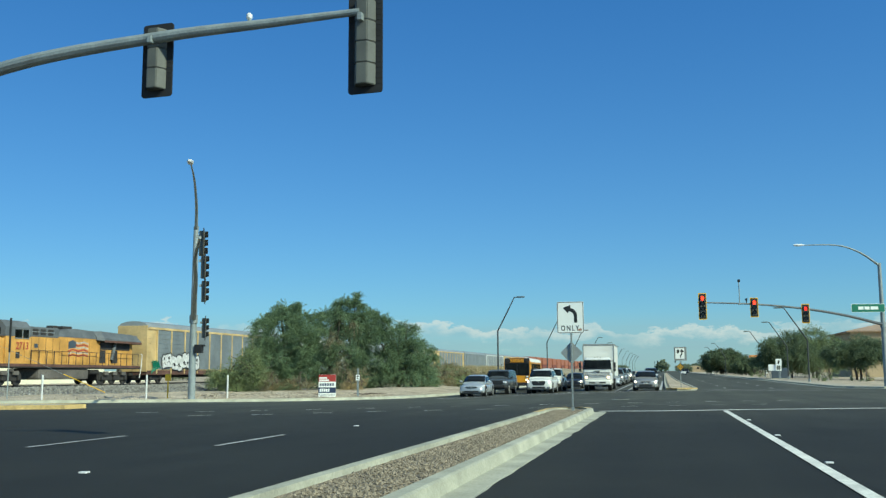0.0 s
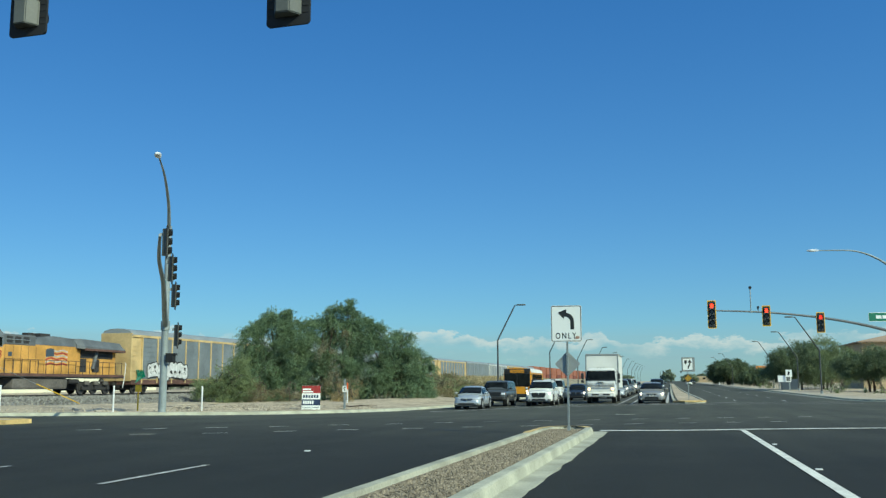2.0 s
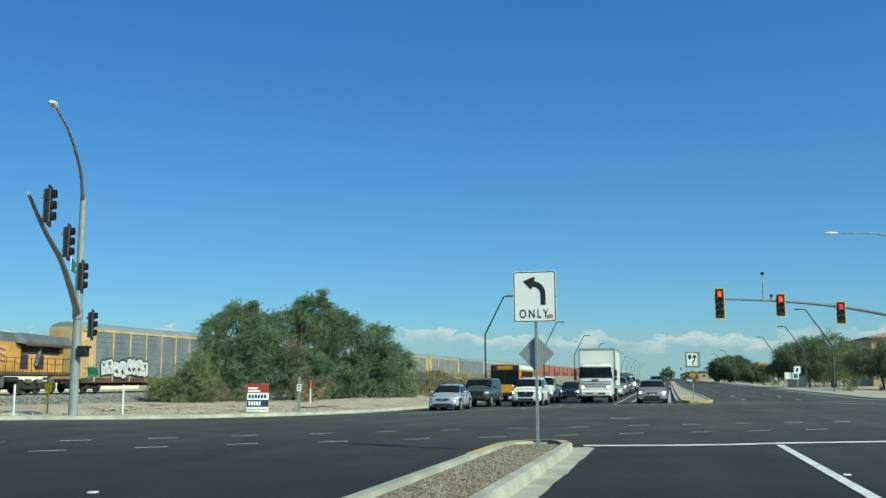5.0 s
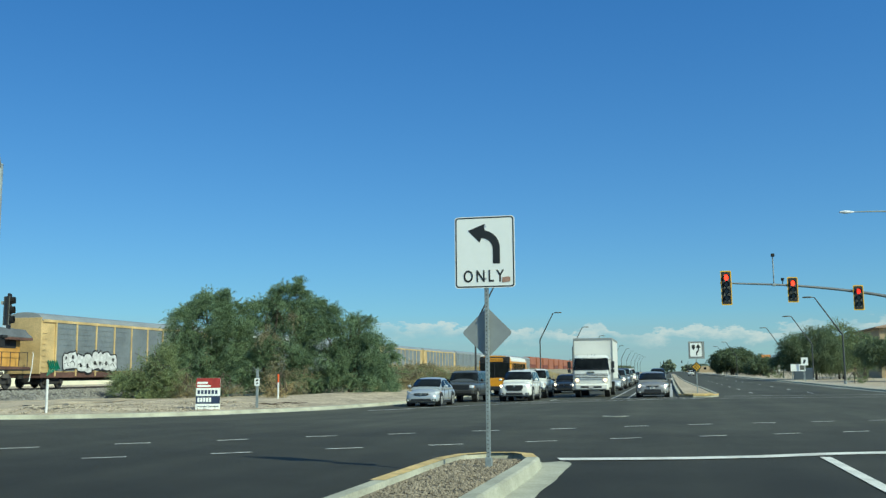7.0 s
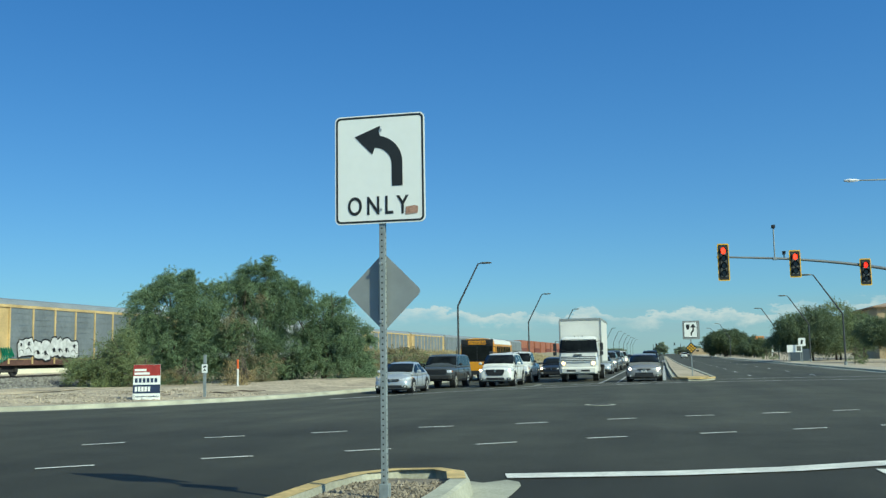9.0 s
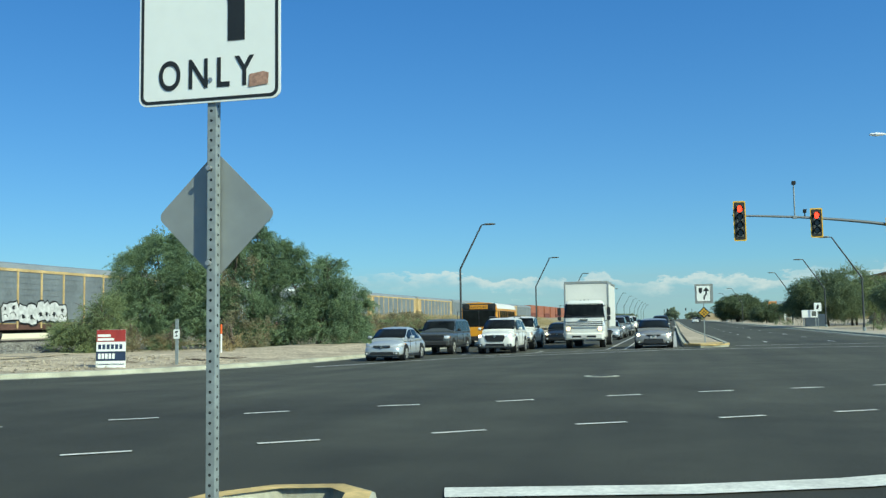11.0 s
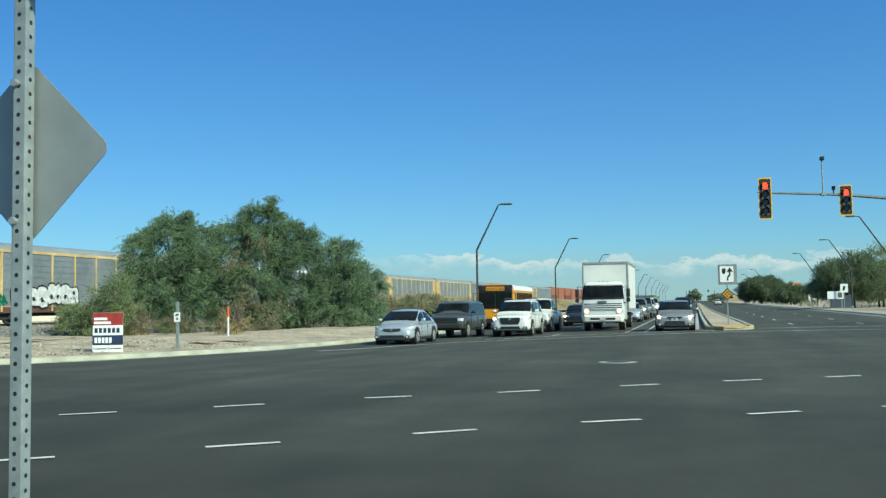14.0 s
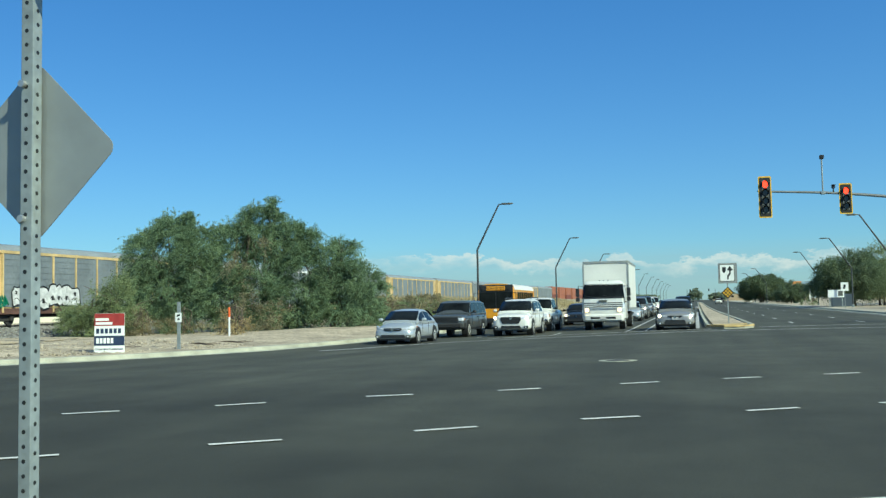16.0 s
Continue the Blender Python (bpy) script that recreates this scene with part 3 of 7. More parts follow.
def gravel():
    rng = np.random.default_rng(4)
    n = 16000
    y = 3 + (28.7 - 3) * rng.random(n) ** 0.8
    x = -2.78 + 0.94 * rng.random(n)
    s = 0.009 + 0.021 * rng.random(n) ** 2
    base = np.array([(1, 0, 0), (-1, 0, 0), (0, 1, 0), (0, -1, 0), (0, 0, 1), (0, 0, -1)], float)
    tri = np.array([(0, 2, 4), (2, 1, 4), (1, 3, 4), (3, 0, 4), (2, 0, 5), (1, 2, 5), (3, 1, 5), (0, 3, 5)])
    k = base[None] * (0.6 + 0.8 * rng.random((n, 6, 1))) * s[:, None, None]
    a = rng.random(n) * 6.283
    c, q = np.cos(a), np.sin(a)
    vx = k[:, :, 0] * c[:, None] - k[:, :, 1] * q[:, None] + x[:, None]
    vy = k[:, :, 0] * q[:, None] + k[:, :, 1] * c[:, None] + y[:, None]
    vz = k[:, :, 2] * 0.8 + 0.098
    v = np.stack([vx, vy, vz], -1).reshape(-1, 3)
    f = (tri[None] + 6 * np.arange(n)[:, None, None]).reshape(-1, 3)
    ob = raw("gravel", v.tolist(), f.tolist(), STONE)
    return tagged(ob, "brown and grey crushed stones filling the median", "gravel", "", "stuff")


gravel()

# far median, with its yellow nose
far_nose = [(0.7, 75.5), (0.9, 73.6), (1.4, 72.5), (2.15, 73.0), (2.6, 74.3), (2.68, 76)]
med2 = thing("median", Matrix(), "long concrete median with a yellow-painted nose", "median", kind="structure")
sweep("kerb", [(0.45, 420), (0.55, 110), (0.65, 84)] + far_nose + [(2.55, 90), (2.1, 125), (1.8, 170), (1.6, 420)],
      [(-0.35, -0.03), (-0.35, 0.008), (-0.03, 0.013), (0.0, 0.15), (0.17, 0.16), (0.19, -0.05)], CONCRETE, step=2.0, parent=med2)
sheet("median_top", [(0.62, 420), (0.72, 110), (0.82, 84), (0.87, 75.6), (1.07, 73.8), (1.45, 72.7), (2.05, 73.2), (2.43, 74.4), (2.5, 76), (2.37, 90), (1.93, 125), (1.63, 170), (1.43, 420)],
      DIRT, 0.15, kind="", parent=med2)
sheet("yellow_nose", [(0.8, 75.2), (1.0, 73.7), (1.45, 72.62), (2.1, 73.1), (2.5, 74.35), (2.58, 77.4), (2.2, 76.7)], PAINT_YELLOW, 0.166, kind="", parent=med2)

sweep("nose_kerb", [(0.74, 75.0), (0.92, 73.55), (1.4, 72.46), (2.17, 72.97), (2.63, 74.3), (2.69, 75.6)], [(-0.05, 0.016), (-0.004, 0.152), (0.175, 0.166), (0.18, 0.1)], PAINT_YELLOW, step=0.6, parent=med2)

# cross-street median nose by the railway
med3 = thing("median", Matrix(), "cross-street median end with a yellow-painted kerb", "median", kind="structure")
sheet("median_top", [(-21.2, 31.2), (-21.6, 32.2), (-23.8, 32.4), (-60, 17.5), (-60, 14.5), (-22.6, 30.7)], SIDEWALK, 0.14, kind="", parent=med3)
sweep("kerb", [(-60, 17.5), (-24, 32.5), (-21.9, 32.6), (-21.0, 31.9), (-21.1, 30.9), (-22.4, 30.5), (-60, 14.3)], [(0.2, -0.02), (0.0, 0.14), (-0.15, 0.15), (-0.16, -0.03)][::-1], PAINT_YELLOW, step=2, parent=med3)
stripe(med3, "yellow_paint", [(-24.6, 29.75), (-22.5, 30.6), (-21.25, 31.0), (-21.1, 31.8), (-21.9, 32.4)], 0.22, PAINT_YELLOW, 0.156)

# ---- painted lines ----
marks = thing("road_markings", Matrix(), "white painted lane lines, stop lines and turn guides", "road marking", kind="structure")
stripe(marks, "lane_line", [(2.29, -60), (2.29, 31.0)], 0.155, PAINT_WHITE)
stripe(marks, "stop_line", [(-1.56, 30.02), (-0.7, 30.22), (0.17, 30.42), (1.35, 30.9), (2.45, 31.6), (5.15, 32.75), (9, 34.1), (13, 35.4)], 0.4, PAINT_WHITE, 0.013)
for x in (-6.75, -9.7):
    for y in (-9.0, 2.3, 14.0 if x > -8 else 13.2):
        stripe(marks, "lane_dash", [(x, y), (x - 0.05, y + 3.05)], 0.1, PAINT_WORN)
# guide dashes for the turning lanes
row = [(-13.3, 25.58), (-11.68, 26.46), (-10.24, 27.77), (-8.9, 29.1), (-7.27, 30.25), (-5.76, 31.52), (-4.2, 32.65), (-2.6, 33.8), (-1.1, 34.93), (0.61, 35.9), (2.13, 36.85), (3.65, 37.8), (5.2, 38.7)]
for a, b in zip(row, row[1:]):
    d = (Vector(b) - Vector(a)).normalized() * 0.67
    stripe(marks, "guide_dash", [a, (a[0] + d.x, a[1] + d.y)], 0.1, PAINT_WHITE)
row = [(-16.2, 27.6), (-14.7, 28.62), (-13.24, 29.67), (-11.67, 30.78), (-10.25, 32.2), (-8.75, 33.45), (-7.46, 35.0), (-5.98, 36.12), (-4.4, 37.5), (-2.71, 38.44), (-1.05, 39.6), (0.48, 40.65), (2.1, 41.6), (3.65, 42.5), (5.2, 43.4), (6.7, 44.3)]
for a, b in zip(row, row[1:]):
    d = (Vector(b) - Vector(a)).normalized() * 0.67
    stripe(marks, "guide_dash", [a, (a[0] + d.x, a[1] + d.y)], 0.115, PAINT_WHITE)
# far crossing and lane lines
stripe(marks, "crosswalk_line", [(-13.2, 57.5), (-11.46, 61.5), (-9.73, 63.85), (-7.51, 64.8), (-5.26, 65.7), (-2.96, 66.6), (-0.63, 67.85), (1.78, 69.5), (4.23, 70.35), (6.69, 71.1), (13, 72.6)], 0.32, PAINT_WORN)
stripe(marks, "crosswalk_line", [(-9.0, 66.8), (-6.0, 69.3), (-3.23, 70.4), (-0.69, 71.5), (1.0, 71.9)], 0.3, PAINT_WORN)
stripe(marks, "crosswalk_line", [(3.1, 75.2), (6.2, 76.6), (9.4, 77.4), (13, 78.2)], 0.3, PAINT_WORN)
stripe(marks, "separator_line", [(-3.2, 71.5), (-3.3, 150)], 0.14, PAINT_WORN)
stripe(marks, "separator_line", [(-2.3, 71.5), (-2.5, 150)], 0.13, PAINT_WORN)
stripe(marks, "edge_line", [(0.1, 74), (0.15, 134)], 0.2, PAINT_WORN)
for x in (-6.5, -10.2):
    for k in range(12):
        stripe(marks, "lane_dash", [(x, 70 + 12.2 * k), (x, 73 + 12.2 * k)], 0.11, PAINT_WHITE)
for x, w in ((5.3, 0.12), (9.0, 0.12)):
    for k in range(16):
        stripe(marks, "lane_dash", [(x, 82 + 12.2 * k), (x, 84.8 + 12.2 * k)], w, PAINT_WHITE)
stripe(marks, "edge_line", [(13, 94), (13, 300)], 0.12, PAINT_WORN)
# raised reflective markers
for x, y in ((2.47, 24.5), (2.47, 18.2), (2.47, 12.4), (2.47, 6), (-6.3, 9.6), (-9.3, 9.8), (-6.45, 20.5)):
    bm = B(-0.05, 0.05, -0.05, 0.05, -0.01, 0.018, bevel=0.008)
    ob = part("reflector", bm, MARK_WHITE, marks)
    ob.location = (x, y, gz(x, y))


def manhole(x, y):
    root = thing("manhole_cover", pose(x, y, gz(x, y)), "round worn iron manhole cover in a pale concrete collar", "manhole")
    part("collar", disc(bmesh.new(), (0, 0, -0.02), (0, 0, 1), 0.42, 0.028, 24), CONCRETE, root)
    bm = disc(bmesh.new(), (0, 0, -0.01), (0, 0, 1), 0.27, 0.022, 24)
    part("lid", bm, TRAIN_DARK, root)


manhole(-1.6, 46.1)

# sealed cracks wandering over the old asphalt
rng = random.Random(17)
for x, y, a, length in ((4.5, 60.2, 4, 2.2), (7.5, 40, 60, 4), (-9.5, 40, 100, 4)):
    d = Vector((math.cos(radians(a)), math.sin(radians(a)), 0))
    pts = []
    for k in range(12):
        q = Vector((x, y, 0)) + d * (length * k / 11) + Vector((-d.y, d.x, 0)) * rng.uniform(-0.09, 0.09)
        pts.append((q.x, q.y))
    stripe(marks, "crack_seal", pts, rng.uniform(0.014, 0.026), TAR)


# ---- signals and signs ----
def lettered(root, text, size, m, material, label=""):
    """Flat letters in the built-in type, as a mesh part."""
    c = bpy.data.curves.new("word", "FONT")
    c.body, c.size, c.align_x, c.extrude, c.offset = text, size, "CENTER", 0.002, 0.012 * size
    ob = new("word", c)
    me = bpy.data.meshes.new_from_object(ob.evaluated_get(bpy.context.evaluated_depsgraph_get()))
    bpy.data.objects.remove(ob)
    me.materials.clear()
    me.materials.append(material)
    word = new("lettering", me)
    word.parent = root
    word.matrix_basis = m
    return word


def signal_head(name, m, count, lit, label, border=True, group="traffic signals"):
    """A vertical signal head that faces local -y; m is its centre."""
    root = thing(name, m, label, "traffic light", group)
    s, w = 0.345, 0.35
    h = count * s
    if border:
        part("border", slab(bmesh.new(), rounded(w + 0.33, h + 0.33, 0.06), 0.012, pose(0, 0.016, 0)), SIGNYELLOW, root, "yellow reflective border")
    part("backplate", slab(bmesh.new(), rounded(w + 0.22, h + 0.22, 0.05), 0.03, pose(0, 0.005, 0)), BLACKPLATE, root)
    for k in range(count):
        z = h / 2 - s * (k + 0.5)
        sec = loft(bmesh.new(), [[(-w / 2, -0.02, q), (-w / 2, 0.05, q), (-w * 0.26, 0.2, q), (w * 0.26, 0.2, q), (w / 2, 0.05, q), (w / 2, -0.02, q)] for q in (z - s / 2 + 0.004, z + s / 2 - 0.004)])
        bmesh.ops.bevel(sec, geom=sec.edges[:], offset=0.012, segments=2, affect="EDGES")
        part("section", sec, HOUSING, root)
        on = lit and k == 0
        part("lens", disc(bmesh.new(), (0, -0.02, z), (0, -1, 0), 0.15, 0.03, 20, 0.12), (LENS_RED if lit == 1 else LENS_RED_DEEP) if on else LENS_OFF, root)
        bm = bmesh.new()
        rows = []
        for y, cut in ((-0.02, 0), (-0.09, 6), (-0.16, 14)):
            rows.append([bm.verts.new((0.165 * math.cos(radians(a)), y, z + 0.165 * math.sin(radians(a)))) for a in np.linspace(-35 + cut, 215 - cut, 15)])
        for a, b in zip(rows, rows[1:]):
            for j in range(14):
                bm.faces.new((a[j], a[j + 1], b[j + 1], b[j]))
        bmesh.ops.solidify(bm, geom=bm.faces[:], thickness=0.008)
        part("visor", bm, VISOR, root)
    part("bracket", B(-0.04, 0.04, 0.19, 0.3, h * 0.22, h * 0.22 + 0.12, bevel=0.01), GALV, root)
    for sd in (-1, 1):
        for k in range(count * 4):
            z = -h / 2 + (k + 0.5) * h / (count * 4)
            part("louvre", B(sd * (w / 2 + 0.055) - 0.035, sd * (w / 2 + 0.055) + 0.035, 0.034, 0.041, z - 0.012, z + 0.012), VISOR, root)
    return root


def bend(points, n=10):
    """A smooth way through points."""
    p = [Vector(q) for q in points]
    p = [p[0] * 2 - p[1]] + p + [p[-1] * 2 - p[-2]]
    out = []
    for a, b, c, d in zip(p, p[1:], p[2:], p[3:]):
        for k in range(n):
            t = k / n
            out.append(0.5 * (2 * b + (c - a) * t + (2 * a - 5 * b + 4 * c - d) * t * t + (3 * b - a - 3 * c + d) * t ** 3))
    return out + [p[-2]]


def mast(x, y, top, arm, r, lamp=None, label="", steel=None, slim=1.0):
    """A signal pole with a rising mast arm and, at its top, a curved lamp arm. arm and lamp are in world places."""
    steel = steel or GALV
    g = gz(x, y) + 0.12
    root = thing("signal_pole", pose(x, y, g), label, "signal pole")
    part("base_plate", B(-0.25, 0.25, -0.25, 0.25, -0.06, 0.03, bevel=0.01), GALV, root)
    part("pole", tube(bmesh.new(), [(0, 0, 0), (0, 0, top * 0.5), (0, 0, top)], [r, r * 0.85, r * 0.68], 16), GALV, root, smooth=False)
    part("cap", disc(bmesh.new(), (0, 0, top), (0, 0, 1), r * 0.72, 0.04, 14), GALV, root)
    o = Vector((x, y, g))
    way = [Vector(q) - o for q in arm]
    pts = bend(way)
    part("mast_arm", tube(bmesh.new(), pts, list(np.linspace(r * 0.75 * slim, 0.055 * slim, len(pts))), 12), steel, root)
    part("collar", tube(bmesh.new(), [(0, 0, way[0].z - 0.22), (0, 0, way[0].z + 0.22)], r * 1.12, 16), GALV, root)
    if lamp:
        way = [Vector(q) - o for q in lamp]
        pts = bend(way)
        part("lamp_arm", tube(bmesh.new(), pts, list(np.linspace(r * 0.5, 0.035, len(pts))), 10), GALV, root)
        d = (way[-1] - way[-2]).normalized()
        e = way[-1]
        yaw = math.atan2(d.y, d.x)
        m = Matrix.Translation(e) @ Matrix.Rotation(yaw, 4, "Z")
        bm = bmesh.new()
        loft(bm, [[m @ Vector((u, a * wd, b * hd)) for a, b in ((-1, 0), (-0.7, 0.8), (0.7, 0.8), (1, 0), (0.7, -0.9), (-0.7, -0.9))]
                  for u, wd, hd in ((-0.1, 0.05, 0.04), (0.1, 0.13, 0.08), (0.45, 0.16, 0.1), (0.75, 0.08, 0.05))])
        part("lamp_head", bm, LAMP_WHITE, root, "pale grey lamp head")
    return root


# pole at the railway corner: arm and heads for the cross street
PX, PY = -23.4, 45.2
mast(PX, PY, 9.0, [(PX, PY, 4.15), (-22.25, 43.0, 4.85), (-20.6, 39.9, 5.6), (-18.9, 36.5, 6.15), (-16.9, 33.0, 6.5)], 0.19,
     [(PX, PY, 8.85), (-22.8, 44.0, 9.9), (-21.7, 41.6, 10.7), (-20.7, 39.3, 11.0)], "tall galvanised signal pole with a rising arm and street lamp")
face = math.degrees(math.atan2(-0.46, 0.89)) + 90 + 52
for x, y, z in ((-18.02, 35.55, 6.65), (-19.65, 38.95, 6.08), (-21.3, 42.3, 5.3), (-22.8, 45.4, 3.68)):
    signal_head("traffic_signal", pose(x, y, z, 0, 0, face), 3, 0, "dark three-section traffic signal seen from its side", border=False)
walkbox = thing("pedestrian_signal", pose(PX + 0.4, PY - 0.1, 2.6), "small black pedestrian signal box on the pole", "signal box")
part("box", B(-0.2, 0.2, -0.14, 0.14, -0.22, 0.22, bevel=0.03), BLACKPLATE, walkbox)
part("hood", B(0.2, 0.3, -0.13, 0.13, 0.12, 0.22, bevel=0.02), BLACKPLATE, walkbox)
part("bracket", B(-0.3, -0.2, -0.04, 0.04, -0.05, 0.05), GALV, walkbox)
plate = thing("street_name_sign", pose(-22.4, 43.3, 5.85, 0, 0, 118), "edge-on green street name plate above the mast arm", "street sign")
part("panel", slab(bmesh.new(), rounded(1.5, 0.5, 0.05), 0.03, Matrix()), SIGNGREEN, plate)
part("edge", slab(bmesh.new(), rounded(1.56, 0.56, 0.06), 0.02, pose(0, 0.006, 0)), SIGNWHITE, plate)

# far pole: arm over the oncoming side's exit lanes, three red signals
QX, QY = 17.2, 80.0
mast(QX, QY, 9.6, [(QX, QY, 4.95), (14.2, 77.6, 5.55), (10.8, 75.2, 6.0), (7.0, 73.2, 6.28), (3.0, 71.0, 6.33)], 0.2,
     [(QX, QY, 9.6), (15.7, 79.4, 10.6), (14.0, 78.9, 11.15), (11.4, 78.4, 11.2)], "galvanised signal pole with a long curved arm and street lamp", STEEL_SHADED, 0.8)
for x, y, z, n, lit in ((3.3, 70.9, 6.03, 4, 1), (7.05, 73.1, 6.02, 3, 1), (10.85, 75.0, 5.62, 3, 2)):
    signal_head("traffic_signal", pose(x, y - 0.1, z, 0, 0, 8) @ Matrix.Diagonal((0.86, 1, 1.12 if n == 4 else 1.06, 1)), n, lit, "black traffic signal with yellow border showing red" if n == 3 else "four-section traffic signal with yellow border showing red")
det = thing("detector_mast", pose(6.0, 72.6, 6.28), "thin upright pole with a small camera on the arm", "camera pole")
part("rod", tube(bmesh.new(), [(0, 0, 0), (0, 0, 1.7)], 0.035, 8), GALV, det)
part("camera_body", B(-0.09, 0.09, -0.2, 0.12, 1.62, 1.78, bevel=0.02), BLACKPLATE, det)
part("clamp", B(-0.1, 0.1, -0.1, 0.1, -0.06, 0.08, bevel=0.02), GALV, det)
part("camera_arm", tube(bmesh.new(), [(0, 0, 1.62), (0.0, -0.12, 1.66)], 0.02, 6), GALV, det)
sensor = thing("signal_sensor", pose(6.5, 72.9, 6.38), "small dark detector camera on the mast arm", "sensor")
part("stem", tube(bmesh.new(), [(0, 0, -0.05), (0, 0, 0.16)], 0.03, 8), VISOR, sensor)
part("camera_body", B(-0.07, 0.07, -0.16, 0.12, 0.14, 0.28, bevel=0.025), BLACKPLATE, sensor)
part("sun_shield", B(-0.09, 0.09, -0.22, 0.1, 0.28, 0.3, bevel=0.008), HOUSING, sensor)

plate = thing("street_name_sign", pose(16.0, 79.0, 6.2, 0, 0, 10), "green street name board with pale lettering bars", "street sign")
part("panel", slab(bmesh.new(), rounded(2.5, 0.6, 0.06), 0.03, Matrix()), SIGNGREEN, plate)
part("edge", slab(bmesh.new(), rounded(2.56, 0.66, 0.08), 0.02, pose(0, 0.008, 0)), SIGNWHITE, plate)
for x0, x1 in ((-0.75, -0.35), (-0.28, 0.1), (0.17, 0.75)):
    part("lettering", B(x0, x1, -0.012, -0.002, -0.12, 0.12), SIGNWHITE, plate)
part("hanger", B(1.2, 1.75, 0.02, 0.07, -0.05, 0.05), GALV, plate)

# near arm overhead, its signals seen from behind
def nearer(x, y, z):
    return (0.472 + 0.855 * (x - 0.472), -0.832 + 0.855 * (y + 0.832), 1.14 + 0.855 * (z - 1.09))


mast(-15.3, 13.9, 8.2, [(-15.3, 13.9, 5.2)] + [nearer(*q) for q in ((-14.9, 16.0, 6.9), (-12.0, 15.6, 7.4), (-8.8, 15.4, 7.6), (-6.5, 15.35, 7.66), (-4.75, 15.3, 7.7))], 0.2, None, "galvanised signal pole whose arm crosses overhead")
signal_head("traffic_signal", pose(-7.6, 13.24, 6.37, 0, 0, 176), 3, 0, "black signal head on the overhead arm, seen from behind", border=False)
signal_head("traffic_signal", pose(-3.94, 13.13, 6.31, 0, 0, 176), 4, 0, "tall black signal head at the arm's end, seen from behind", border=False)
sensor = thing("signal_sensor", pose(*nearer(-6.95, 15.35, 7.66)), "small pale sensor on top of the overhead arm", "sensor")
part("stem", tube(bmesh.new(), [(0, 0, -0.05), (0, 0, 0.1)], 0.028, 8), GALV, sensor)
part("dome", tube(bmesh.new(), [(0, 0, 0.08), (0, 0, 0.11), (0, 0, 0.17), (0, 0, 0.2)], [0.025, 0.05, 0.05, 0.02], 10), LAMP_WHITE, sensor)


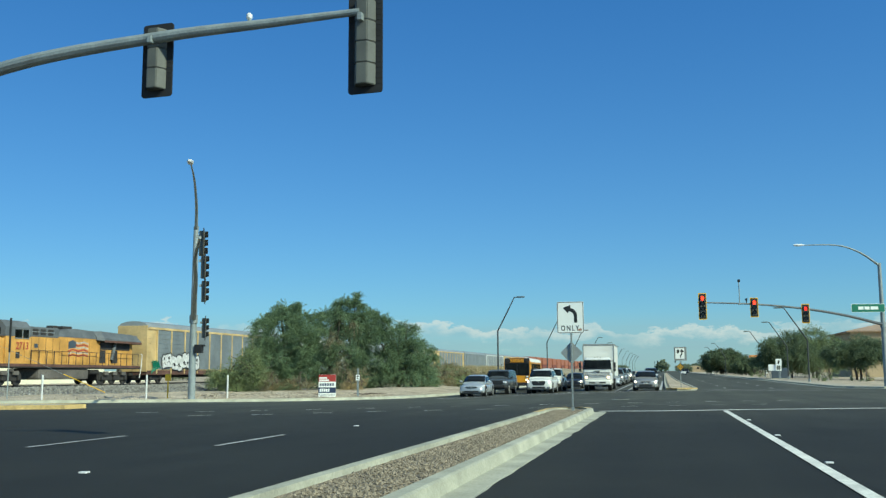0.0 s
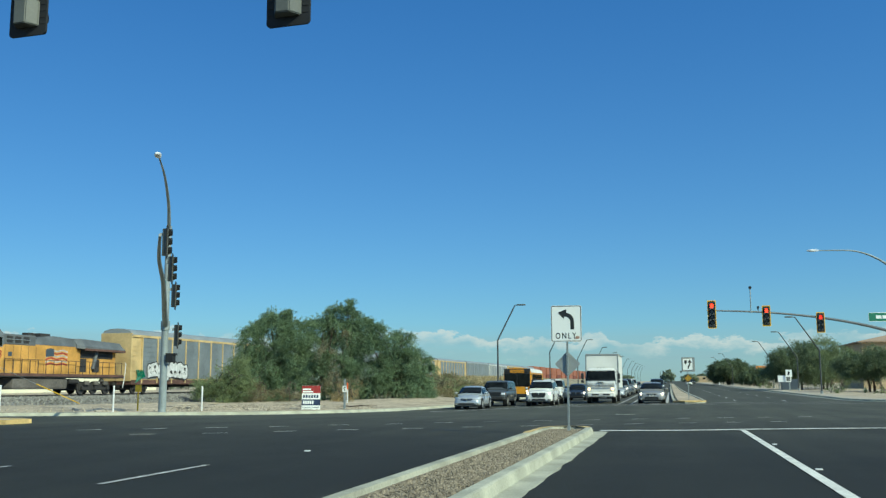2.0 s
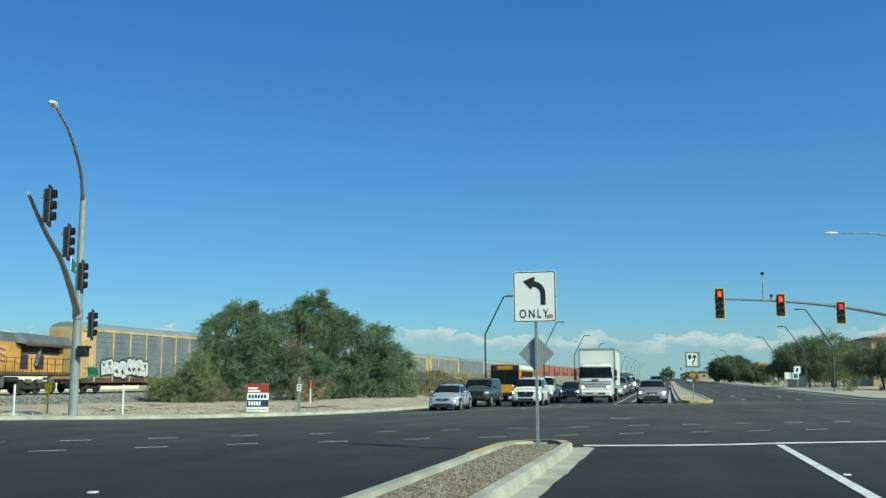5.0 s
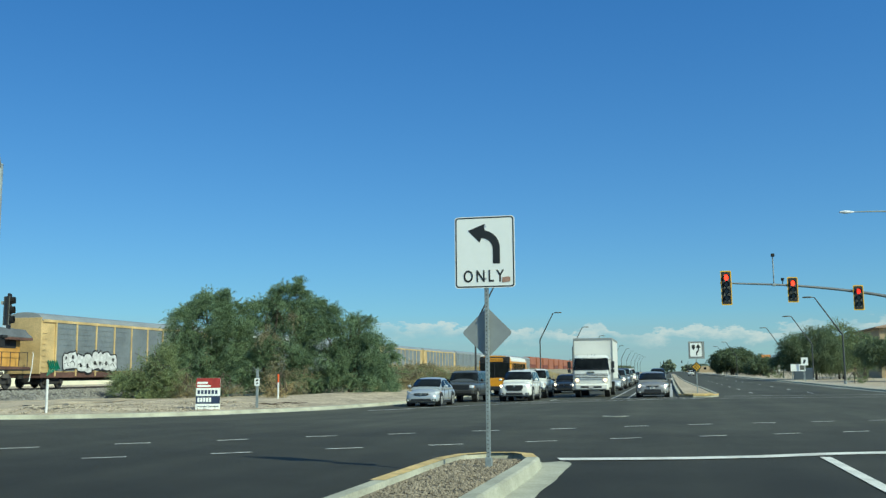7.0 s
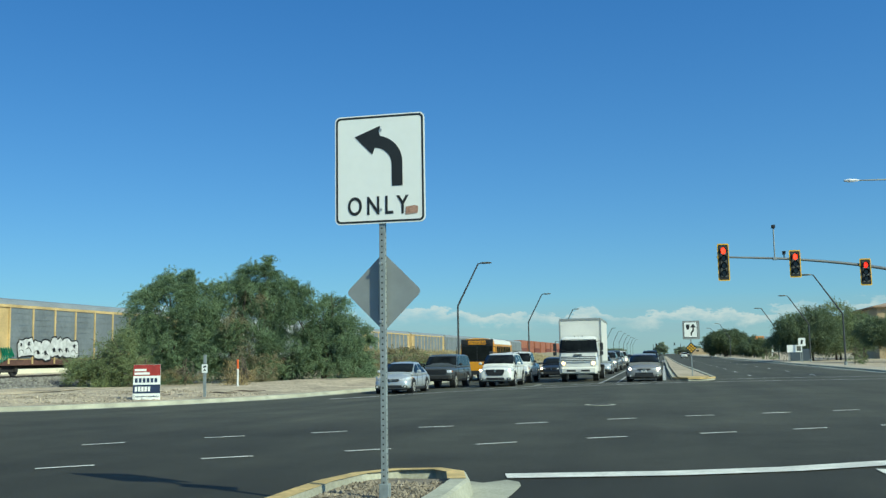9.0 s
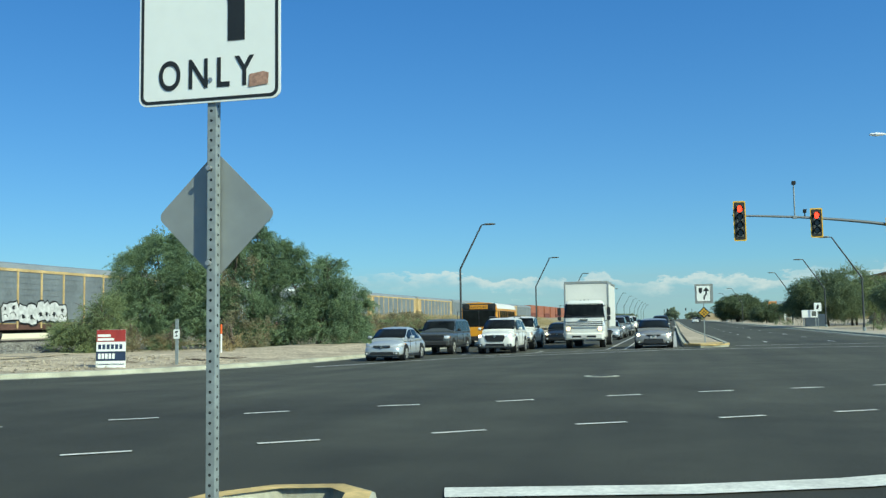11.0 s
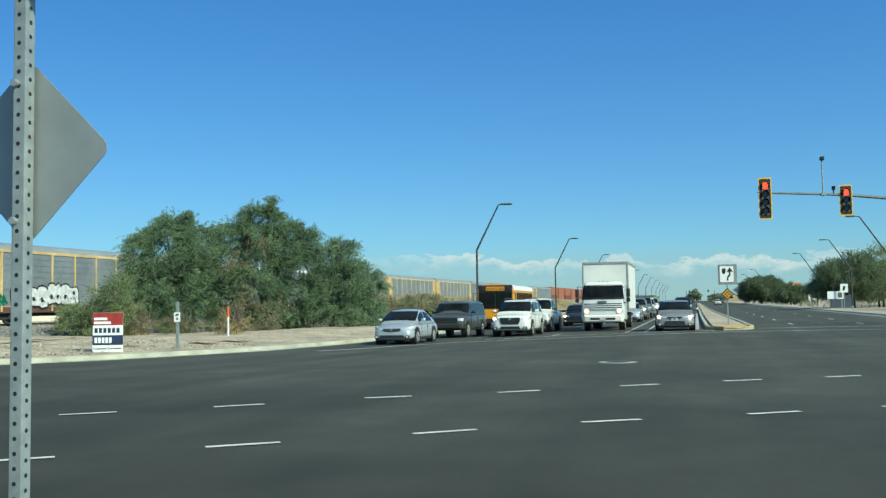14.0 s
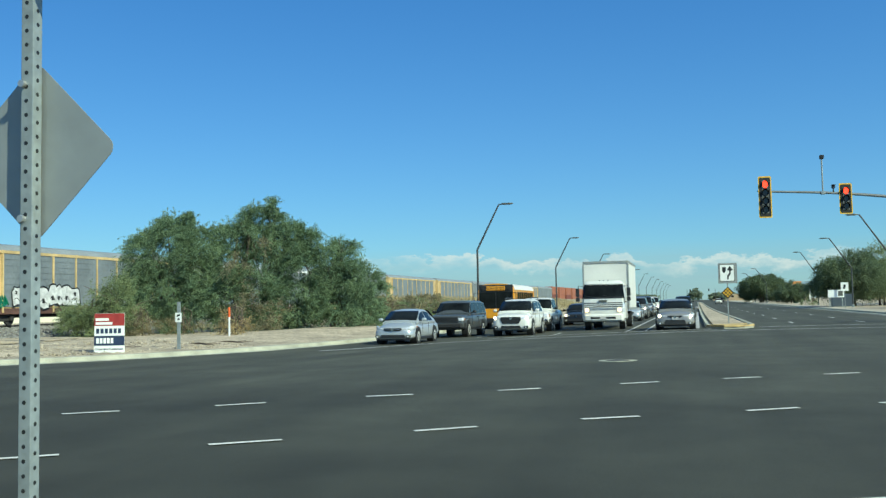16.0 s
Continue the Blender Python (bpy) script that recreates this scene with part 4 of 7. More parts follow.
def only_sign():
    root = thing("turn_lane_sign", pose(-2.168, 27.6, 0.12), "white left-turn only sign on a punched steel post", "traffic sign")
    h = 3.1
    pw = 0.025
    part("post", B(-pw, pw, 0.0, 2 * pw, -0.05, h, bevel=0.004), GALV, root, "galvanised square post punched with holes")
    front = disc(bmesh.new(), (-0.002, 0.0006, 0), (0, -1, 0), 0.008, 0.0012, 8)
    side = disc(bmesh.new(), (pw - 0.0006, pw, 0.0254), (1, 0, 0), 0.008, 0.0012, 8)
    meshes = []
    for bm in (front, side):
        me = bpy.data.meshes.new("hole")
        bm.to_mesh(me)
        bm.free()
        me.materials.append(SIGNBLACK)
        meshes.append(me)
    for k in range(int(h / 0.0508)):
        for me in meshes:
            hole = new("hole", me)
            hole.parent = root
            hole.location = (0, 0, 0.06 + k * 0.0508)
    part("sleeve", B(-0.04, 0.04, -0.01, 0.07, -0.05, 0.1, bevel=0.005), GALV, root)
    m = pose(-0.012, -0.014, 2.698)
    part("panel", slab(bmesh.new(), rounded(0.785, 0.93, 0.045), 0.008, m), SIGNWHITE, root)
    # thin black border between two outlines
    bm = bmesh.new()
    o, i = rounded(0.764, 0.91, 0.04), rounded(0.732, 0.878, 0.03)
    a = [bm.verts.new(m @ Vector((x, -0.002, z))) for x, z in o]
    b = [bm.verts.new(m @ Vector((x, -0.002, z))) for x, z in i]
    for k in range(len(a)):
        bm.faces.new((a[k], a[(k + 1) % len(a)], b[(k + 1) % len(a)], b[k]))
    part("border", bm, SIGNBLACK, root)
    # left-turn arrow: upright shaft, quarter bend, head
    bm = bmesh.new()
    bow = lambda cx, cz, rx, rz, a0, a1: [(cx + rx * math.cos(radians(a)), cz + rz * math.sin(radians(a))) for a in np.linspace(a0, a1, 11)]
    poly = [(0.21, -0.153)] + bow(-0.03, 0.05, 0.24, 0.235, 0, 79) + bow(-0.03, 0.03, 0.147, 0.15, 79, 0) + [(0.117, -0.153)]
    head = [(-0.206, 0.283), (0.012, 0.366), (0.02, 0.36), (0.005, 0.325), (0.016, 0.281), (-0.002, 0.176), (-0.03, 0.182), (-0.05, 0.128), (-0.058, 0.13)]
    slab(bm, poly, 0.001, m @ pose(-0.01, -0.003, 0))
    slab(bm, head, 0.001, m @ pose(-0.01, -0.0032, 0))
    part("arrow", bm, SIGNBLACK, root, "bold black curved arrow")
    c = bpy.data.curves.new("word", "FONT")
    c.body, c.size, c.align_x, c.extrude, c.space_character = "ONLY", 0.215, "CENTER", 0.001, 1.42
    c.offset = 0.003
    ob = new("word", c)
    dg = bpy.context.evaluated_depsgraph_get()
    me = bpy.data.meshes.new_from_object(ob.evaluated_get(dg))
    bpy.data.objects.remove(ob)
    me.materials.clear()
    me.materials.append(SIGNBLACK)
    word = new("lettering", me)
    word.parent = root
    word.matrix_parent_inverse = Matrix()
    word.matrix_basis = pose(-0.03, -0.0165, 2.698 - 0.385, 90, 0, 0) @ Matrix.Diagonal((0.74, 1.0, 1, 1))
    part("sticker", slab(bmesh.new(), [(-0.05, -0.045), (0.055, -0.035), (0.06, 0.02), (0.03, 0.03), (-0.045, 0.02)], 0.001, pose(0.26, -0.0185, 2.698 - 0.355)), STICKER, root, "torn brown sticker")
    for z in (2.35, 3.03):
        part("bolt", disc(bmesh.new(), (0, -0.0145, z), (0, -1, 0), 0.012, 0.006, 8), BOLT, root)
    # diamond marker on the far face of the post, its bare back to the near side
    sq = [(x * 0.7071 - z * 0.7071, x * 0.7071 + z * 0.7071) for x, z in rounded(0.466, 0.466, 0.04)]
    part("marker_plate", slab(bmesh.new(), sq, 0.004, pose(-0.006, 0.062, 1.665)), SIGNBACK, root, "bare aluminium back of a diamond marker")
    part("marker_face", slab(bmesh.new(), [(x * 0.98, z * 0.98) for x, z in sq], 0.002, pose(-0.006, 0.0665, 1.665)), SIGNYELLOW, root, "yellow face of the diamond marker")
    for z in (1.416, 1.898):
        part("bolt", disc(bmesh.new(), (-0.012, 0.0, z), (0, -1, 0), 0.013, 0.018, 8), BOLT, root)


only_sign()


def bent_arrow_sign():
    x, y = 1.68, 77.0
    root = thing("median_sign", pose(x, y, gz(x, y) + 0.15), "white bent-arrow sign above a yellow marker on the median", "traffic sign")
    part("post", B(-0.03, 0.03, 0, 0.06, 0, 3.08, bevel=0.004), GALV, root)
    m = pose(0, -0.012, 2.64)
    part("backing", slab(bmesh.new(), rounded(0.96, 1.06, 0.04), 0.006, pose(0.03, -0.002, 2.62)), SIGNBACK, root, "larger bare grey backing panel")
    part("panel", slab(bmesh.new(), rounded(0.78, 0.92, 0.05), 0.008, m), SIGNWHITE, root)
    bm = bmesh.new()
    o, i = rounded(0.77, 0.91, 0.05), rounded(0.7, 0.84, 0.04)
    a = [bm.verts.new(m @ Vector((u, -0.002, w))) for u, w in o]
    b = [bm.verts.new(m @ Vector((u, -0.002, w))) for u, w in i]
    for k in range(len(a)):
        bm.faces.new((a[k], a[(k + 1) % len(a)], b[(k + 1) % len(a)], b[k]))
    part("border", bm, HOUSING, root)
    part("island_mark", slab(bmesh.new(), [(-0.24, 0.3), (-0.05, 0.3), (-0.05, 0.12), (-0.12, 0.0), (-0.19, 0.0), (-0.24, 0.12)], 0.001, m @ pose(0, -0.003, 0)), SIGNBLACK, root)
    bm = slab(bmesh.new(), [(0.0, -0.34), (0.08, -0.34), (0.08, -0.2), (0.19, -0.06), (0.19, 0.12), (0.11, 0.12), (0.11, -0.02), (0.0, -0.16)], 0.001, m @ pose(0, -0.003, 0))
    slab(bm, [(-0.01, 0.12), (0.31, 0.12), (0.15, 0.35)], 0.001, m @ pose(0, -0.0032, 0))
    part("arrow", bm, SIGNBLACK, root)
    m = pose(0, -0.012, 1.6)
    sq = [(u * 0.7071 - w * 0.7071, u * 0.7071 + w * 0.7071) for u, w in rounded(0.457, 0.457, 0.04)]
    part("marker_plate", slab(bmesh.new(), sq, 0.006, m), SIGNBLACK, root)
    for i in range(3):
        for j in range(3):
            u, w = (i - 1) * 0.13, (j - 1) * 0.13
            part("reflector", disc(bmesh.new(), ((u - w) * 0.7071, -0.012, 1.6 + (u + w) * 0.7071), (0, -1, 0), 0.052, 0.008, 12), SIGNYELLOW, root)


bent_arrow_sign()


def campaign_sign():
    x, y = -18.7, 52.7
    root = thing("campaign_sign", pose(x, y, gz(x, y) + 0.16, 0, 0, 14), "red, white and navy campaign board standing on the verge", "sign board")
    w, h = 1.02, 1.3
    part("board", slab(bmesh.new(), [(-w / 2, 0), (w / 2, 0), (w / 2, h), (-w / 2 + 0.03, h)], 0.012, Matrix()), SIGNWHITE, root)
    part("red_band", slab(bmesh.new(), [(-w / 2 + 0.012, h - 0.41), (w / 2 - 0.002, h - 0.41), (w / 2 - 0.002, h - 0.004), (-w / 2 + 0.028, h - 0.004)], 0.002, pose(0, -0.004, 0)), SIGN_RED, root)
    for z, x1 in ((h - 0.24, 0.5), (h - 0.37, 0.62)):
        part("lettering", B(-w / 2 + 0.06, -w / 2 + x1, -0.009, -0.006, z, z + 0.085), SIGNWHITE, root)
    bx = -w / 2 + 0.08
    for k in range(6):
        part("lettering", B(bx + k * 0.145, bx + k * 0.145 + 0.1, -0.006, -0.003, 0.64, 0.8), SIGN_NAVY, root)
    part("navy_band", B(-w / 2 + 0.01, w / 2 - 0.002, -0.005, -0.002, 0.24, 0.56), SIGN_NAVY, root)
    for k in range(5):
        part("lettering", B(bx + k * 0.12, bx + k * 0.12 + 0.09, -0.009, -0.006, 0.31, 0.49), SIGNWHITE, root)
    lettered(root, "Corporation Commission", 0.092, pose(-0.01, -0.006, 0.1, 90, 0, 0) @ Matrix.Diagonal((0.98, 1, 1, 1)), SIGN_NAVY)
    for u in (-0.35, 0.35):
        part("stake", tube(bmesh.new(), [(u, 0.035, -0.3), (u, 0.035, 1.1)], 0.014, 6), TRAIN_DARK, root)


campaign_sign()

# small warning sign and marker posts on the verge
x, y = -17.7, 55.4
root = thing("warning_marker", pose(x, y, gz(x, y) + 0.1), "small white warning plate on a steel post", "marker post")
part("post", B(-0.06, 0.06, -0.02, 0.02, -0.1, 1.75, bevel=0.006), GALV, root)
part("plate", slab(bmesh.new(), rounded(0.25, 0.34, 0.03), 0.006, pose(0, -0.03, 1.2)), SIGNWHITE, root)
part("emblem", slab(bmesh.new(), [(-0.07, 0.02), (0.06, 0.06), (0.07, 0.12), (-0.05, 0.1)], 0.002, pose(0, -0.034, 1.2)), SIGNBLACK, root)
part("emblem", slab(bmesh.new(), [(-0.05, -0.1), (0.06, -0.08), (0.0, 0.0)], 0.002, pose(0, -0.034, 1.2)), SIGNBLACK, root)


def marker_post(x, y, h, body, top, label, tall=0.35, w=0.045, dz=0.14):
    root = thing("marker_post", pose(x, y, gz(x, y) + dz), label, "marker post", "roadside marker posts")
    part("stake", tube(bmesh.new(), [(0, 0, -0.45), (0, 0, h - tall)], w, 8), body, root)
    part("top", tube(bmesh.new(), [(0, 0, h - tall), (0, 0, h - 0.02), (0, 0, h)], [w * 1.06, w * 1.06, w * 0.5], 8), top, root)


marker_post(-21.05, 65.7, 1.22, MARK_WHITE, ORANGE_MARK, "white utility marker post with an orange top", 0.46, 0.05, 0.5)
for x, y in ((-22.2, 46.9), (-25.4, 44.2), (-29.6, 41.6)):
    marker_post(x, y, 1.25, MARK_WHITE, MARK_WHITE, "thin white marker stake beside the kerb")
root = thing("pipeline_marker", pose(-25.35, 46.3, 0.02), "yellow pipeline marker with a boxy head", "marker post")
part("post", tube(bmesh.new(), [(0, 0, -0.1), (0, 0, 1.0)], 0.04, 8), MARK_YELLOW, root)
part("head", B(-0.14, 0.14, -0.08, 0.08, 0.95, 1.3, bevel=0.03), MARK_YELLOW, root)


# ---- street lamps ----
def street_lamp(x, y, side, h, label):
    root = thing("street_lamp", pose(x, y, gz(x, y) + 0.12), label, "street lamp", "street lamps along the road")
    k, reach = (h - 3.45, 1.75) if side > 0 else (h * 0.56, 2.3)
    part("base", tube(bmesh.new(), [(0, 0, -0.05), (0, 0, 0.35)], 0.14, 10), GALV, root)
    part("pole", tube(bmesh.new(), [(0, 0, 0.3), (0, 0, k)], [0.09, 0.075], 10), DARKPOLE, root)
    part("arm", tube(bmesh.new(), [(0, 0, k), (side * reach, 0, h - 0.05), (side * (reach + 0.3), 0, h)], [0.075, 0.06, 0.055], 10), DARKPOLE, root)
    bm = loft(bmesh.new(), [[(side * (reach + u), a * wd, h + b * hd) for a, b in ((-1, 0), (-0.7, 0.8), (0.7, 0.8), (1, 0), (0.7, -0.9), (-0.7, -0.9))]
                            for u, wd, hd in ((0.2, 0.07, 0.06), (0.4, 0.17, 0.08), (0.9, 0.18, 0.08), (1.1, 0.1, 0.04))])
    part("lamp_head", bm, HOUSING, root)


DARKPOLE = shade("bronze_painted_pole", (0.07, 0.075, 0.075), 0.55, metal=0.3, amount=0.1)
for k in range(12):
    street_lamp(-16.05, 96.6 + 42.5 * k, 1, 9.15, "dark angled street lamp leaning over the road")
for x, y in ((15.95, 112), (17.8, 146), (18.0, 181), (16, 262), (16, 307)):
    street_lamp(x, y, -1, 8.2, "dark angled street lamp beside the far pavement")


# ---- trees and brush ----
def leaves(name, sprays, leaf, per, parent, material, seed, droop=0.5, spread=0.5, width=0.14):
    """Many small leaflets along drooping twigs. sprays: rows of start point and direction."""
    rng = np.random.default_rng(seed)
    P = np.array([s[0] for s in sprays])
    D = np.array([s[1] for s in sprays])
    n = len(P)
    t = np.tile(np.linspace(0.05, 1, per), n)
    i = np.repeat(np.arange(n), per)
    length = (spread * (0.6 + 0.8 * rng.random(n)))[i]
    c = P[i] + D[i] * (t * length)[:, None]
    c[:, 2] -= droop * (t * length) ** 2
    c += rng.normal(0, 0.06 * spread, c.shape)
    a = rng.normal(0, 0.38, c.shape) + D[i] * 1.0
    a[:, 2] -= 0.35
    a /= np.linalg.norm(a, axis=1)[:, None] + 1e-6
    b = np.cross(a, rng.normal(0, 1, c.shape))
    b /= np.linalg.norm(b, axis=1)[:, None] + 1e-6
    s = (leaf * (0.6 + 0.8 * rng.random(len(c))))[:, None]
    v = np.stack([c - a * s * 0.5, c + b * s * width, c + a * s * 0.5, c - b * s * width], 1).reshape(-1, 3)
    m = len(c)
    me = bpy.data.meshes.new(name)
    me.vertices.add(4 * m)
    me.vertices.foreach_set("co", v.astype(np.float32).ravel())
    me.loops.add(4 * m)
    me.loops.foreach_set("vertex_index", np.arange(4 * m, dtype=np.int32))
    me.polygons.add(m)
    me.polygons.foreach_set("loop_start", np.arange(0, 4 * m, 4, dtype=np.int32))
    me.update()
    me.validate()
    me.materials.append(material)
    ob = new(name, me)
    ob.parent = parent
    return ob


def lobes_sprays(lobes, density, seed, shell=0.55):
    """Twig starts over a crown made of uneven lobes (centre, radii)."""
    rng = np.random.default_rng(seed)
    out = []
    for (cx, cy, cz), (rx, ry, rz) in lobes:
        n = int(density * (rx * ry + ry * rz + rx * rz))
        # twigs gather in small clumps with gaps between them, and a thin scatter inside
        m = max(5, int(n / 26))
        hub = rng.normal(0, 1, (m, 3))
        hub /= np.linalg.norm(hub, axis=1)[:, None]
        which = rng.integers(0, m, n)
        d = hub[which] + rng.normal(0, 0.2, (n, 3))
        loose = rng.random(n) < 0.16
        d[loose] = rng.normal(0, 1, (int(loose.sum()), 3))
        d /= np.linalg.norm(d, axis=1)[:, None]
        r = shell + (1 - shell) * rng.random(n) ** 0.6
        r[~loose] *= (0.8 + 0.34 * rng.random(m))[which[~loose]]
        bump = np.array([0.86 + 0.34 * noise.noise(Vector(q * 1.9) + Vector((cx, cy, cz))) for q in d])
        p = d * (r * bump)[:, None] * np.array([rx, ry, rz]) + np.array([cx, cy, cz])
        lean = hub * np.array([0.9, 0.9, 0.7]) + rng.normal(0, 0.35, (m, 3)) + np.array([-0.25, 0, 0.15])
        e = lean[which] + rng.normal(0, 0.3, (n, 3))
        e /= np.linalg.norm(e, axis=1)[:, None]
        # hollows between the leaf masses
        hole = np.array([noise.noise(Vector(q) * 0.62 + Vector((7, 3, 1))) for q in p])
        keep = (p[:, 2] > 0.1) & (hole > -0.34)
        out += list(zip(p[keep], e[keep]))
    return out


def limbs(root, lobes, trunks, seed, r=0.16):
    rng = random.Random(seed)
    for t in trunks:
        part("trunk", tube(bmesh.new(), bend([(t[0], t[1], -0.3), (t[0] * 1.05, t[1], 0.7), (t[0] * 1.15 + rng.uniform(-0.2, 0.2), t[1] + rng.uniform(-0.2, 0.2), 1.6)], 4), list(np.linspace(r, r * 0.75, 9)), 8), BARK, root)
    for (cx, cy, cz), (rx, ry, rz) in lobes:
        t = min(trunks, key=lambda q: (q[0] - cx) ** 2 + (q[1] - cy) ** 2)
        a = Vector((t[0] * 1.15, t[1], 1.5))
        b = Vector((cx, cy, cz + rz * 0.3))
        bm = tube(bmesh.new(), bend([a, a.lerp(b, 0.5) + Vector((rng.uniform(-0.4, 0.4), rng.uniform(-0.4, 0.4), 0.3)), b], 5), list(np.linspace(r * 0.6, 0.025, 11)), 7)
        part("limb", bm, BARK, root)
        for k in range(5):
            s = a.lerp(b, 0.45 + 0.1 * k)
            e = Vector((cx + rng.uniform(-1, 1) * rx * 0.9, cy + rng.uniform(-1, 1) * ry * 0.9, cz + rng.uniform(-0.4, 0.95) * rz))
            tube_bm = tube(bmesh.new(), [s, s.lerp(e, 0.5) + Vector((0, 0, 0.15)), e], [0.04, 0.025, 0.01], 5)
            part("branch", tube_bm, BARK, root)


def tree(name, x, y, label, lobes, trunks, density, leaf, per, material, seed, category="tree", droop=0.35, spread=0.7, r=0.16, dz=0.1, group=""):
    root = thing(name, pose(x, y, gz(x, y) + dz), label, category, group)
    limbs(root, lobes, trunks, seed, r)
    leaves("crown", lobes_sprays(lobes, density, seed), leaf, per, root, material, seed, droop, spread)
    return root


# the big mesquite thicket by the railway
big = []
for px, pz, r in ((-5.4, 5.95, 2.0), (-6.9, 5.3, 1.5), (-6.2, 2.9, 2.2), (-3.9, 5.4, 1.8), (-7.4, 3.4, 1.3), (0.3, 6.5, 1.75), (-1.3, 6.0, 1.5), (1.8, 5.8, 1.6), (0.0, 3.6, 2.4), (-2.2, 2.2, 2.0), (-3.4, 3.6, 1.7),
                  (3.2, 6.2, 0.85), (4.8, 4.7, 1.7), (6.2, 3.4, 1.5), (5.2, 1.9, 2.0), (7.0, 1.4, 1.2), (2.9, 2.2, 2.0), (-4.7, 1.2, 1.5), (0.8, 1.1, 1.4), (2.9, 4.2, 1.4), (-5.9, 6.6, 0.7), (0.9, 7.7, 0.6), (-0.4, 7.8, 0.55), (-4.2, 6.8, 0.8), (5.6, 5.5, 0.6), (7.4, 3.0, 0.8)):
    big.append(((px, 0.35 * math.sin(px * 2.1 + pz), pz * 1.05), (r, min(r * 1.05, 2.2), r * 0.88)))
t0 = tree("mesquite_tree", -27.6, 82.5, "broad feathery green mesquite thicket with dead brown patches", big, [(-4.6, 0.2), (-1.2, 0), (0.6, 0.4), (4.6, 0)], 125, 0.12, 32, LEAF_MESQUITE, 11, droop=0.4, spread=0.85, r=0.2, dz=-0.1)
t0.rotation_euler[2] = radians(20)
dead = lobes_sprays([((-0.3, -2.6, 2.5), (0.75, 0.5, 1.5)), ((0.5, -2.7, 1.2), (0.6, 0.5, 1.0)), ((-2.4, -2.7, 0.7), (0.9, 0.5, 0.7)), ((-1.0, -2.3, 4.6), (0.6, 0.4, 0.9)), ((1.4, -2.4, 1.6), (0.4, 0.4, 0.8)), ((0.4, -2.2, 5.6), (0.4, 0.4, 0.5))], 90, 5)
leaves("dead_foliage", dead, 0.13, 9, t0, LEAF_DRY, 6, droop=0.9, spread=0.8, width=0.18)
b0 = tree("mesquite_bush", -35.1, 76.5, "low loose olive-green bush beside the tracks", [((-0.9, 0, 1.5), (1.5, 1.5, 1.3)), ((0.8, 0, 2.0), (1.6, 1.5, 1.4)), ((1.9, 0.2, 1.2), (1.2, 1.2, 1.1)), ((-2.0, 0, 0.9), (1.0, 1.1, 0.9)), ((0.2, -0.3, 0.8), (1.8, 1.3, 0.8))],
          [(-0.8, 0), (0.9, 0)], 105, 0.13, 22, LEAF_OLIVE, 12, "bush", 0.15, 0.9, 0.07)
for k, (x, y, q, mat) in enumerate(((-25.6, 101, 1.0, LEAF_SCRUB), (-24.8, 106.5, 0.85, LEAF_OLIVE), (-26.2, 112, 1.05, LEAF_SCRUB), (-25.0, 118, 0.8, LEAF_OLIVE), (-27.5, 122, 1.1, LEAF_SCRUB))):
    tree("scrub_bush", x, y, "dry olive-brown scrub beyond the thicket", [((-1.6 * q, 0, 1.0 * q), (1.7 * q, 1.6 * q, 1.0 * q)), ((0.8 * q, 0, 1.3 * q), (1.8 * q, 1.6 * q, 1.2 * q)), ((2.6 * q, 0.4, 0.8 * q), (1.5 * q, 1.5 * q, 0.8 * q))],
         [(-1, 0), (1, 0)], 95, 0.15, 12, mat, 13 + k, "bush", 0.3, 0.7, 0.06, group="scrub beyond the thicket")
for k, (x, y, q) in enumerate(((-27, 132, 1.1), (-31, 150, 1.3), (-29, 178, 1.0), (-33, 205, 1.3))):
    tree("scrub_bush", x, y, "low dry roadside scrub on the railway bank", [((-2.4 * q, 0, 0.6), (2.4 * q, 2, 0.8 * q)), ((1.6 * q, 0, 0.7), (2.6 * q, 2, 0.9 * q))], [(-1, 0), (1, 0)], 40, 0.2, 9, LEAF_SCRUB, 30 + k, "bush", 0.3, 0.8, 0.06, group="railway bank scrub")

for k, (x, y, q, mat) in enumerate(((-21.7, 67.6, 0.75, LEAF_STRAW), (-31.6, 75.2, 0.95, LEAF_SCRUB), (-29.6, 76.4, 0.7, LEAF_SCRUB), (-24.4, 73.5, 0.6, LEAF_STRAW))):
    tree("dry_bush", x, y, "small dry straw-brown bush at the foot of the thicket", [((-0.3 * q, 0, 0.55 * q), (0.8 * q, 0.7 * q, 0.7 * q)), ((0.5 * q, 0, 0.4 * q), (0.7 * q, 0.6 * q, 0.5 * q))],
         [(0, 0)], 170, 0.11, 9, mat, 140 + k, "bush", 0.1, 0.6, 0.03, 0.3, group="dry bushes by the thicket")

